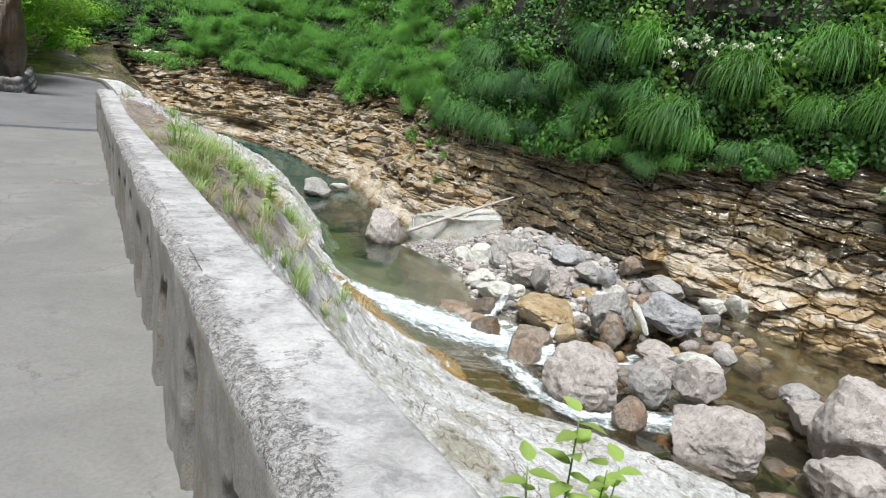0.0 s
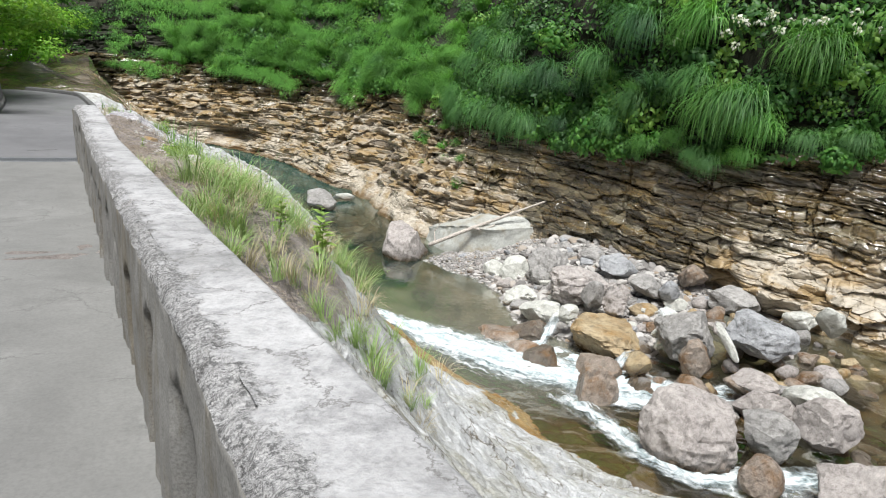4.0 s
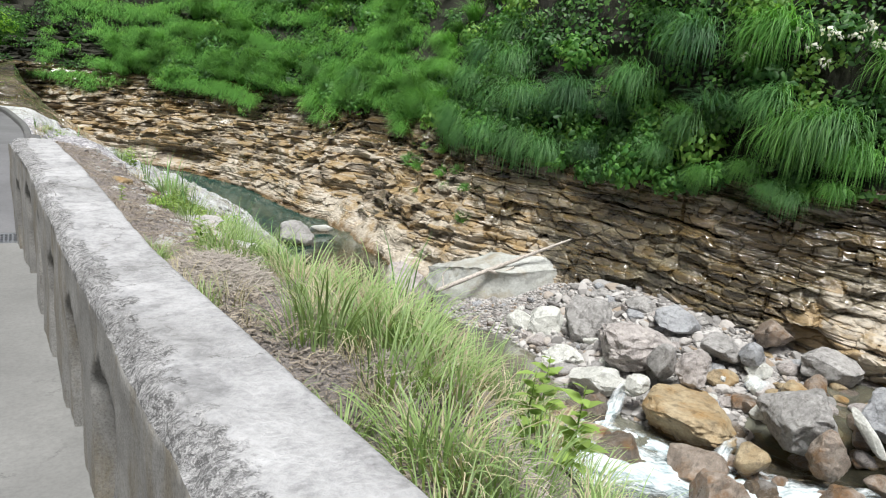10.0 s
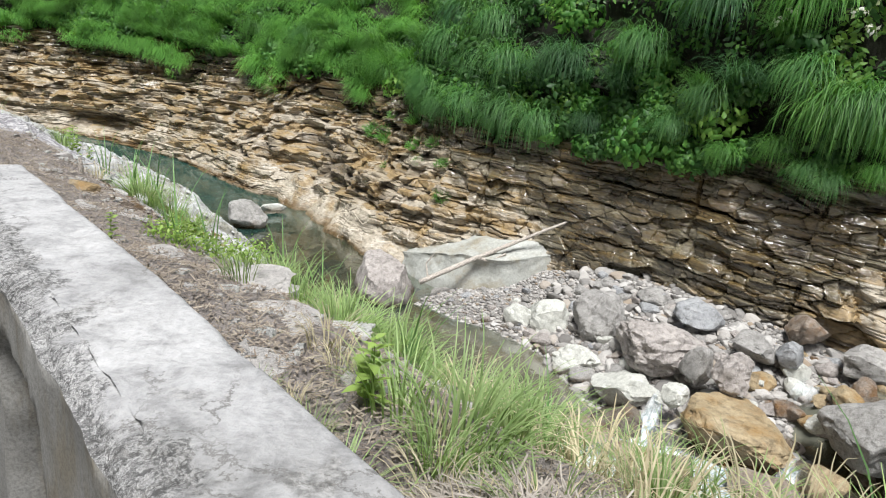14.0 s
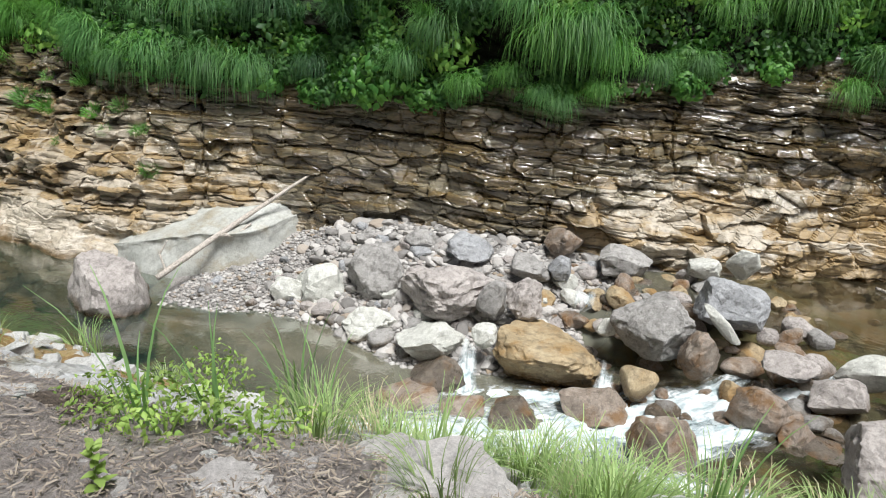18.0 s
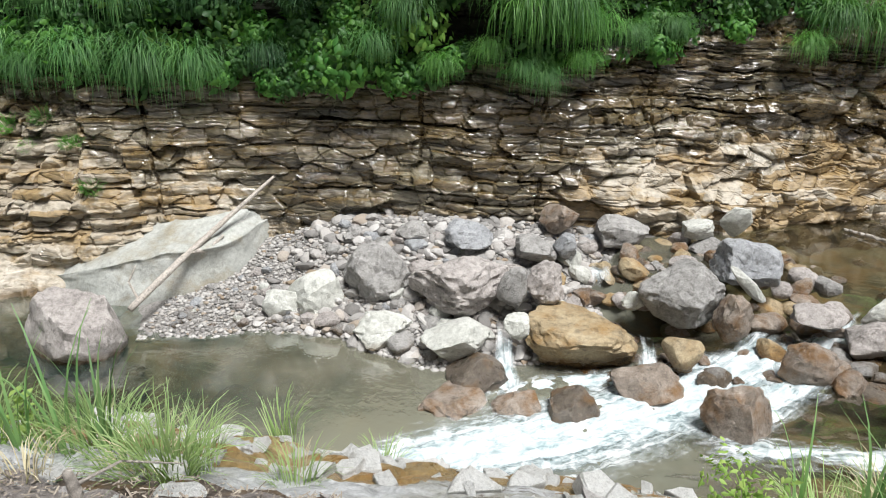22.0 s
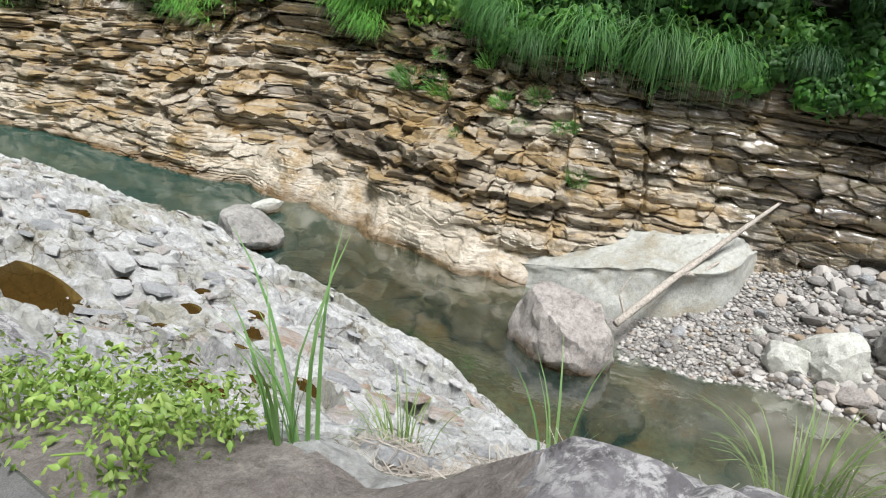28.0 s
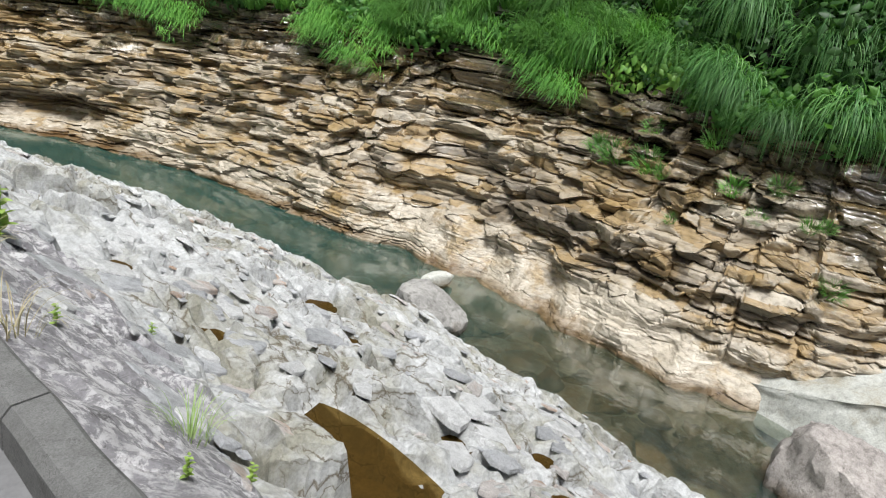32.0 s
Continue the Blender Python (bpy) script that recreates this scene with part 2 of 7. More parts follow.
def concrete(name, base, dark, scale=1.0, patches=0.6, rough=0.9, moss=None, pit=0.012, grain=0.6):
    """Weathered concrete: broad tone, lichen blotches, fine cracks, grit."""
    m, t, b = material(name)
    v = place(t)
    big = noise_node(t, 1.1 * scale, 6, 0.65, v, 0.6)
    mid = noise_node(t, 5.5 * scale, 12, 0.82, v, 0.2)
    blotch = noise_node(t, 2.6 * scale, 12, 0.8, v, 0.3)
    fine = noise_node(t, 70 * scale, 5, 0.7, v)
    col = mix(t, ramp(t, big, [(0.38, (0, 0, 0)), (0.62, (1, 1, 1))]), tuple(0.72 * c for c in base), base)
    col = mix(t, ramp(t, mid, [(0.44, (patches,) * 3), (0.52, (0, 0, 0))]), col, tuple(0.5 * (a + c) for a, c in zip(base, dark)))
    col = mix(t, ramp(t, blotch, [(0.53, (0, 0, 0)), (0.61, (patches,) * 3)]), col, mix(t, mid, dark, tuple(0.7 * c for c in base)))
    vor = t.nodes.new("ShaderNodeTexVoronoi")
    vor.feature = "DISTANCE_TO_EDGE"
    vor.inputs["Scale"].default_value = 2.4 * scale
    warp = t.nodes.new("ShaderNodeVectorMath")
    warp.operation = "MULTIPLY_ADD"
    nv = node(t, "ShaderNodeTexNoise", Scale=3.0 * scale, Detail=6.0, Roughness=0.7)
    t.links.new(v, nv.inputs["Vector"])
    t.links.new(nv.outputs["Color"], warp.inputs[0])
    warp.inputs[1].default_value = (0.5, 0.5, 0.5)
    t.links.new(v, warp.inputs[2])
    t.links.new(warp.outputs[0], vor.inputs["Vector"])
    crack = ramp(t, vor.outputs["Distance"], [(0.0, (1, 1, 1)), (0.018, (0, 0, 0))])
    crack = mix(t, 1.0, crack, ramp(t, big, [(0.48, (0, 0, 0)), (0.56, (1, 1, 1))]), "MULTIPLY")
    col = mix(t, mix(t, 1.0, crack, (patches, patches, patches), "MULTIPLY"), col, tuple(0.5 * c for c in dark))
    if moss:
        col = mix(t, ramp(t, noise_node(t, 2.4 * scale, 8, 0.75, place(t, (1, 1, 0.3))), [(0.5, (0, 0, 0)), (0.62, (0.85,) * 3)]), col, moss)
    col = mix(t, grain, col, ramp(t, fine, [(0.34, (0.4,) * 3), (0.58, (1.05,) * 3)]), "MULTIPLY")
    t.links.new(col, b.inputs["Base Color"])
    b.inputs["Roughness"].default_value = rough
    bump(t, b, mix(t, 0.35, mix(t, 0.5, mid, blotch), fine), 0.8, pit)
    return m


def parapet_top(name):
    """Pale trowelled concrete with grey weathering and hair cracks, worn to bare aggregate along its inner edge."""
    m, t, b = material(name)
    v = place(t)
    big = noise_node(t, 1.6, 6, 0.62, v, 0.3)
    mottle = noise_node(t, 9, 8, 0.7, v, 0.3)
    grit = noise_node(t, 60, 5, 0.65, v)
    col = ramp(t, big, [(0.36, (0.3, 0.3, 0.3)), (0.5, (0.39, 0.39, 0.395)), (0.62, (0.46, 0.46, 0.465))])
    col = mix(t, 0.7, col, ramp(t, mottle, [(0.36, (0.5,) * 3), (0.5, (0.95,) * 3), (0.62, (1.08,) * 3)]), "MULTIPLY")
    flake = noise_node(t, 3.2, 9, 0.72, place(t, (1.0, 0.6, 1.0)), 0.3)
    col = mix(t, ramp(t, flake, [(0.6, (0, 0, 0)), (0.66, (0.7,) * 3)]), col, ramp(t, grit, [(0.36, (0.09, 0.088, 0.082)), (0.6, (0.36, 0.355, 0.345))]))
    nv = node(t, "ShaderNodeTexNoise", Scale=5.0, Detail=7.0, Roughness=0.7)
    t.links.new(v, nv.inputs["Vector"])
    warp = t.nodes.new("ShaderNodeVectorMath")
    warp.operation = "MULTIPLY_ADD"
    t.links.new(nv.outputs["Color"], warp.inputs[0])
    warp.inputs[1].default_value = (0.3, 0.3, 0.3)
    t.links.new(v, warp.inputs[2])
    vor = t.nodes.new("ShaderNodeTexVoronoi")
    vor.feature = "DISTANCE_TO_EDGE"
    vor.inputs["Scale"].default_value = 2.6
    t.links.new(warp.outputs[0], vor.inputs["Vector"])
    crack = mix(t, 1.0, ramp(t, vor.outputs["Distance"], [(0.0, (1, 1, 1)), (0.016, (0, 0, 0))]), ramp(t, noise_node(t, 2.0, 4, 0.6, v), [(0.47, (0, 0, 0)), (0.54, (0.85,) * 3)]), "MULTIPLY")
    col = mix(t, crack, col, (0.12, 0.115, 0.108))
    # bare aggregate along the broken inner edge, its reach uneven
    sep = t.nodes.new("ShaderNodeSeparateXYZ")
    t.links.new(v, sep.inputs[0])
    from_edge = node(t, "ShaderNodeMath")
    from_edge.operation = "MULTIPLY_ADD"
    t.links.new(sep.outputs["Y"], from_edge.inputs[0])
    from_edge.inputs[1].default_value = 0.043
    t.links.new(sep.outputs["X"], from_edge.inputs[2])
    reach = node(t, "ShaderNodeMath")
    reach.operation = "MULTIPLY_ADD"
    t.links.new(noise_node(t, 4.5, 9, 0.72, v, 0.3), reach.inputs[0])
    reach.inputs[1].default_value = -0.42
    t.links.new(from_edge.outputs[0], reach.inputs[2])
    bare = ramp(t, span_of(t, reach.outputs[0], 0.285 - 0.115, 0.285 - 0.145), [(0.0, (0, 0, 0)), (1.0, (1, 1, 1))])
    vor2 = t.nodes.new("ShaderNodeTexVoronoi")
    vor2.inputs["Scale"].default_value = 70.0
    t.links.new(warp.outputs[0], vor2.inputs["Vector"])
    agg = mix(t, 0.5, noise_node(t, 48, 6, 0.78, v), ramp(t, vor2.outputs["Distance"], [(0.1, (0.8,) * 3), (0.8, (0.2,) * 3)]))
    col = mix(t, bare, col, mix(t, 1.0, mix(t, 0.4, col, (0.36, 0.355, 0.345)), ramp(t, agg, [(0.36, (0.3,) * 3), (0.5, (0.9,) * 3), (0.62, (1.3,) * 3)]), "MULTIPLY"))
    height = mix(t, bare, mix(t, 0.4, mottle, grit), mix(t, 0.7, mottle, agg))
    col = mix(t, 0.4, col, ramp(t, grit, [(0.36, (0.6,) * 3), (0.56, (1.05,) * 3)]), "MULTIPLY")
    t.links.new(col, b.inputs["Base Color"])
    b.inputs["Roughness"].default_value = 0.9
    bump(t, b, height, 0.9, 0.016)
    return m


CONCRETE_TOP = parapet_top("worn_concrete_top")
CONCRETE_FACE = concrete("grey_concrete_face", (0.32, 0.315, 0.3), (0.17, 0.16, 0.14), 1.6, 0.45, 0.9, (0.2, 0.175, 0.13), 0.006)
PAVING = concrete("walkway_concrete", (0.225, 0.225, 0.217), (0.15, 0.15, 0.144), 0.7, 0.6, 0.85, None, 0.003, 0.25)
ASPHALT = concrete("grey_asphalt", (0.18, 0.18, 0.186), (0.14, 0.14, 0.143), 0.6, 0.45, 0.7, None, 0.002, 0.25)
KERB = concrete("kerb_concrete", (0.18, 0.18, 0.178), (0.06, 0.06, 0.056), 2.4, 0.7)


def crack_rock(name, pale, mid, dark, filth, scale=1.0):
    """Bare bedrock in broken plates: dark filled cracks, moss and rust in the hollows."""
    m = stone(name, pale, mid, dark, 0.9, 0.7, filth, relief=0.5, per_object=False, pitted=0.5)
    t = m.node_tree
    b = t.nodes["Principled BSDF"]
    col = b.inputs["Base Color"].links[0].from_socket
    v = place(t, (1.0, 0.55, 1.0), (0, 0, 0.45))
    nv = node(t, "ShaderNodeTexNoise", Scale=1.6, Detail=7.0, Roughness=0.7)
    t.links.new(v, nv.inputs["Vector"])
    warp = t.nodes.new("ShaderNodeVectorMath")
    warp.operation = "MULTIPLY_ADD"
    t.links.new(nv.outputs["Color"], warp.inputs[0])
    warp.inputs[1].default_value = (0.35, 0.35, 0.35)
    t.links.new(v, warp.inputs[2])
    for sc, wd, keep in ((1.1 * scale, 0.02, 0.53), (3.4 * scale, 0.03, 0.56)):
        vor = t.nodes.new("ShaderNodeTexVoronoi")
        vor.feature = "DISTANCE_TO_EDGE"
        vor.inputs["Scale"].default_value = sc
        t.links.new(warp.outputs[0], vor.inputs["Vector"])
        line = ramp(t, vor.outputs["Distance"], [(0.0, (1, 1, 1)), (wd, (0, 0, 0))])
        line = mix(t, 1.0, line, ramp(t, noise_node(t, 1.3, 6, 0.7, v), [(keep - 0.08, (0, 0, 0)), (keep, (0.9,) * 3)]), "MULTIPLY")
        col = mix(t, line, col, mix(t, nv.outputs["Fac"], (0.035, 0.03, 0.022), (0.15, 0.11, 0.05)))
    t.links.new(col, b.inputs["Base Color"])
    return m


def lichen_rock(name, pale, mid, dark, crust):
    """Old grey bedrock dotted with whitish lichen and small dark pits."""
    m = stone(name, pale, mid, dark, 0.9, 0.75, relief=0.6, per_object=False, pitted=0.4)
    t = m.node_tree
    b = t.nodes["Principled BSDF"]
    col = b.inputs["Base Color"].links[0].from_socket
    v = place(t)
    dots = ramp(t, noise_node(t, 13, 8, 0.75, v, 0.4), [(0.48, (0, 0, 0)), (0.56, (0.9,) * 3)])
    zone = ramp(t, noise_node(t, 1.5, 5, 0.6, v), [(0.36, (0.15,) * 3), (0.52, (1, 1, 1))])
    col = mix(t, mix(t, 1.0, dots, zone, "MULTIPLY"), col, crust)
    pits = ramp(t, noise_node(t, 8, 9, 0.75, v, 0.5), [(0.34, (0.85,) * 3), (0.44, (0, 0, 0))])
    col = mix(t, pits, col, (0.06, 0.055, 0.055))
    t.links.new(col, b.inputs["Base Color"])
    return m


WHITE_ROCK = crack_rock("pale_bedrock", (0.66, 0.67, 0.67), (0.54, 0.55, 0.555), (0.36, 0.365, 0.36), (0.42, 0.41, 0.34))
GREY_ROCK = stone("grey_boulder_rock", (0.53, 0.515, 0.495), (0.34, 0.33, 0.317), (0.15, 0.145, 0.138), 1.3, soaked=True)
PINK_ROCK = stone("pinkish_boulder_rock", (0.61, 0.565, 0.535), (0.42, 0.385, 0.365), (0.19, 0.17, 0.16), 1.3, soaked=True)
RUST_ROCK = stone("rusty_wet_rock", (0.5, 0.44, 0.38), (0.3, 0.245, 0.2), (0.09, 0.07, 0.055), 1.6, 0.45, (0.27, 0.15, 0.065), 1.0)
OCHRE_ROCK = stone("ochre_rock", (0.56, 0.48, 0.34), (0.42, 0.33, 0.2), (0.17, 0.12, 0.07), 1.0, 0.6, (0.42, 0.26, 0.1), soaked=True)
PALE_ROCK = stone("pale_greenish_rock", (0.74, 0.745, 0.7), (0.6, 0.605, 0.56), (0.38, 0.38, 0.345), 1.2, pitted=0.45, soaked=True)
LEDGE_ROCK = stone("greenish_white_ledge_rock", (0.56, 0.57, 0.54), (0.45, 0.46, 0.43), (0.29, 0.285, 0.245), 0.8, 0.6, (0.4, 0.365, 0.28), relief=0.2, per_object=False, pitted=0.25)
WHITE_STONE = stone("white_broken_rock", (0.86, 0.86, 0.84), (0.79, 0.79, 0.765), (0.6, 0.58, 0.53), 2.0, pitted=0.35)
PLATE_WHITE = stone("white_bedrock_plate", (0.72, 0.725, 0.725), (0.61, 0.615, 0.62), (0.42, 0.425, 0.43), 1.5, 0.6, pitted=0.3)
PLATE_GREY = stone("bluish_bedrock_plate", (0.56, 0.57, 0.59), (0.44, 0.45, 0.47), (0.28, 0.29, 0.305), 1.5, 0.6, pitted=0.35)
PLATE_PINK = stone("pinkish_bedrock_plate", (0.66, 0.635, 0.615), (0.55, 0.515, 0.5), (0.36, 0.32, 0.3), 1.5, 0.65, (0.55, 0.4, 0.3), pitted=0.35)
SLAB_ROCK = stone("pale_bank_slab_rock", (0.8, 0.77, 0.745), (0.68, 0.65, 0.63), (0.46, 0.42, 0.4), 2.0, pitted=0.35)
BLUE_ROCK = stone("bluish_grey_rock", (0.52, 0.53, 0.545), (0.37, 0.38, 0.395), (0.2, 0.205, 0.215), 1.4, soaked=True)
WET_ROCK = stone("dark_wet_rock", (0.26, 0.22, 0.18), (0.14, 0.115, 0.09), (0.045, 0.038, 0.03), 1.4, 0.4, (0.22, 0.12, 0.045), 1.0)
DARK_BANK = lichen_rock("grey_bank_rock", (0.42, 0.41, 0.43), (0.29, 0.28, 0.3), (0.15, 0.145, 0.155), (0.7, 0.69, 0.7))
WET_BANK = stone("wet_ochre_bedrock", (0.42, 0.33, 0.17), (0.3, 0.21, 0.09), (0.12, 0.08, 0.03), 1.2, 0.35, (0.36, 0.2, 0.06), 1.0, per_object=False, pitted=0.4)
SOIL = stone("dark_soil_with_debris", (0.58, 0.53, 0.5), (0.36, 0.32, 0.297), (0.11, 0.09, 0.08), 2.6, 0.95, relief=0.9, per_object=False, pitted=0.5)
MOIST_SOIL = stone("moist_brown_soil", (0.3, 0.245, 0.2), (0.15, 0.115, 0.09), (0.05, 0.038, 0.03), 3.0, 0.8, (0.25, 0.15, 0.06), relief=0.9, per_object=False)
BED = stone("river_bed", (0.36, 0.31, 0.2), (0.2, 0.17, 0.11), (0.07, 0.065, 0.045), 1.0, 0.9, (0.3, 0.17, 0.06), per_object=False)
GRAVEL = stone("gravel", (0.5, 0.475, 0.455), (0.34, 0.32, 0.3), (0.13, 0.12, 0.105), 4.0, 0.9, relief=0.9, per_object=False)
# near-black soil: shade in the gaps between plants is put into its colour
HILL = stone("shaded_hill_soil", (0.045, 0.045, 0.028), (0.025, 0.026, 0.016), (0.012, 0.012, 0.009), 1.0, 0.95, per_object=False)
WOOD = stone("bleached_driftwood", (0.76, 0.7, 0.63), (0.62, 0.56, 0.5), (0.38, 0.33, 0.28), 4.0, 0.8)
BARK = stone("tree_bark", (0.14, 0.11, 0.085), (0.08, 0.062, 0.05), (0.035, 0.028, 0.024), 4.0, 0.95)
GRASS_A = leafy("cliff_grass", (0.2, 0.42, 0.09), (0.07, 0.2, 0.045))
GRASS_B = leafy("dark_cliff_grass", (0.13, 0.26, 0.1), (0.04, 0.125, 0.05))
GRASS_D = leafy("fresh_cliff_grass", (0.19, 0.37, 0.12), (0.06, 0.175, 0.055))
GRASS_C = leafy("bank_grass", (0.42, 0.52, 0.24), (0.21, 0.32, 0.12))
PALE_STRAW = leafy("pale_cut_straw", (0.58, 0.53, 0.48), (0.26, 0.23, 0.2), 0.1, 0.8)
STRAW = leafy("dry_straw", (0.52, 0.46, 0.38), (0.17, 0.135, 0.11), 0.1, 0.8)
BLADE = leafy("broad_blade", (0.27, 0.42, 0.17), (0.12, 0.25, 0.09))
DRY = leafy("dry_grass_blade", (0.58, 0.53, 0.38), (0.36, 0.31, 0.2), 0.2, 0.8)
LEAF_A = leafy("shrub_leaf", (0.16, 0.35, 0.065), (0.04, 0.14, 0.028))
LEAF_B = leafy("light_leaf", (0.44, 0.54, 0.17), (0.2, 0.33, 0.08), 0.4)
LEAF_L = leafy("light_shrub_leaf", (0.29, 0.46, 0.1), (0.1, 0.25, 0.05), 0.4)
LEAF_T = leafy("tree_leaf", (0.4, 0.62, 0.12), (0.17, 0.38, 0.055), 0.5)
LEAF_C = leafy("dark_leaf", (0.1, 0.22, 0.06), (0.025, 0.085, 0.022))
PETAL = leafy("white_petal", (0.85, 0.85, 0.8), (0.7, 0.7, 0.66), 0.3)


def cliff_material(name, kind=None, share=0.0):
    """Bedded rock: thin beds of tan, ochre and grey, wet dark stains under the plants, pale water-worn foot."""
    m, t, b = material(name)
    v1 = place(t)
    beds = noise_node(t, 1.5, 8, 0.7, place(t, (0.22, 0.22, 3.6)), 0.25)
    fine = noise_node(t, 7, 10, 0.75, place(t, (0.7, 0.7, 1.6)), 0.2)
    blot = noise_node(t, 0.55, 7, 0.66, place(t, (0.7, 0.7, 1.5)), 0.4)
    rust = noise_node(t, 0.7, 8, 0.7, place(t, (0.8, 0.8, 2.2)), 0.5)
    col = ramp(t, beds, [(0.3, (0.2, 0.165, 0.12)), (0.42, (0.42, 0.37, 0.285)), (0.5, (0.56, 0.52, 0.445)), (0.58, (0.4, 0.34, 0.235)), (0.68, (0.62, 0.6, 0.54))])
    col = mix(t, ramp(t, blot, [(0.46, (0, 0, 0)), (0.6, (0.75,) * 3)]), col, ramp(t, fine, [(0.3, (0.34, 0.31, 0.27)), (0.52, (0.56, 0.53, 0.48)), (0.7, (0.68, 0.66, 0.62))]))
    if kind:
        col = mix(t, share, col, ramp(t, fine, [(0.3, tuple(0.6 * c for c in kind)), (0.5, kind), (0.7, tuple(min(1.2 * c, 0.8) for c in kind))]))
    col = mix(t, ramp(t, rust, [(0.5, (0, 0, 0)), (0.6, (0.7,) * 3)]), col, ramp(t, fine, [(0.32, (0.2, 0.12, 0.045)), (0.5, (0.42, 0.3, 0.13)), (0.68, (0.56, 0.46, 0.28))]))
    sep = t.nodes.new("ShaderNodeSeparateXYZ")
    t.links.new(v1, sep.inputs[0])

    def math_node(op, a, c, third=None):
        n = t.nodes.new("ShaderNodeMath")
        n.operation = op
        for sock, q in zip(n.inputs, (a, c, third)):
            if q is None:
                continue
            if isinstance(q, (int, float)):
                sock.default_value = q
            else:
                t.links.new(q, sock)
        return n.outputs[0]

    def span(value, lo, hi, a=0.0, c=1.0):
        n = t.nodes.new("ShaderNodeMapRange")
        n.inputs["From Min"].default_value, n.inputs["From Max"].default_value = lo, hi
        n.inputs["To Min"].default_value, n.inputs["To Max"].default_value = a, c
        t.links.new(value, n.inputs["Value"])
        return n.outputs[0]

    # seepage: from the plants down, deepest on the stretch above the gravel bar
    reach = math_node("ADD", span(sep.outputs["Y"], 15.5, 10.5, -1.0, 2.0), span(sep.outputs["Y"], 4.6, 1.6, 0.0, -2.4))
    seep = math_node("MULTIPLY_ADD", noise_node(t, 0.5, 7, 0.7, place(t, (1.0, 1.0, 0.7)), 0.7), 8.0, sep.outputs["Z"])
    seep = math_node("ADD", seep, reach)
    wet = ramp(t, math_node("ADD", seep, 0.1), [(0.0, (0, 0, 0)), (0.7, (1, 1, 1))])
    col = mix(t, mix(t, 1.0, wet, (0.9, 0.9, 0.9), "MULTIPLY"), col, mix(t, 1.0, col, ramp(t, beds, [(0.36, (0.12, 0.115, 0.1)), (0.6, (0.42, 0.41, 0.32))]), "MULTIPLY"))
    # pale polished foot
    low = math_node("MULTIPLY_ADD", noise_node(t, 0.6, 6, 0.65, place(t, (1, 0.5, 1)), 0.4), -3.2, sep.outputs["Z"])
    foot = mix(t, 1.0, span(low, -7.0, -7.4), span(sep.outputs["Y"], 11.0, 13.0), "MULTIPLY")
    foot = mix(t, 1.0, foot, ramp(t, noise_node(t, 0.7, 7, 0.7, v1, 0.5), [(0.45, (0.0,) * 3), (0.57, (0.9,) * 3)]), "MULTIPLY")
    col = mix(t, foot, col, ramp(t, fine, [(0.3, (0.4, 0.35, 0.27)), (0.46, (0.64, 0.61, 0.55)), (0.6, (0.76, 0.755, 0.73))]))
    col = mix(t, 0.6, col, ramp(t, fine, [(0.36, (0.45,) * 3), (0.52, (1, 1, 1))]), "MULTIPLY")
    col = mix(t, 1.0, col, (0.7, 0.645, 0.57), "MULTIPLY")
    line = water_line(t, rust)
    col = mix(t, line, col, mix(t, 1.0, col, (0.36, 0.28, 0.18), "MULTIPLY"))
    t.links.new(col, b.inputs["Base Color"])
    t.links.new(mix(t, wet, ramp(t, blot, [(0.35, (0.5,) * 3), (0.62, (0.3,) * 3)]), (0.2, 0.2, 0.2)), b.inputs["Roughness"])
    b.inputs["Specular IOR Level"].default_value = 0.7
    t.links.new(mix(t, 1.0, wet, (0.7, 0.7, 0.7), "MULTIPLY"), b.inputs["Coat Weight"])
    b.inputs["Coat Roughness"].default_value = 0.12
    bump(t, b, mix(t, 0.5, noise_node(t, 5, 10, 0.74, place(t, (0.5, 0.5, 2.4)), 0.4), fine), 0.8, 0.07)
    return m


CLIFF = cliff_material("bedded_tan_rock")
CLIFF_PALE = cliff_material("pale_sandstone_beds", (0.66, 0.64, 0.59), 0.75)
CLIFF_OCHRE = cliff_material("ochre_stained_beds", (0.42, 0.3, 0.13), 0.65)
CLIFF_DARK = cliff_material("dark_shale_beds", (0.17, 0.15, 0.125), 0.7)


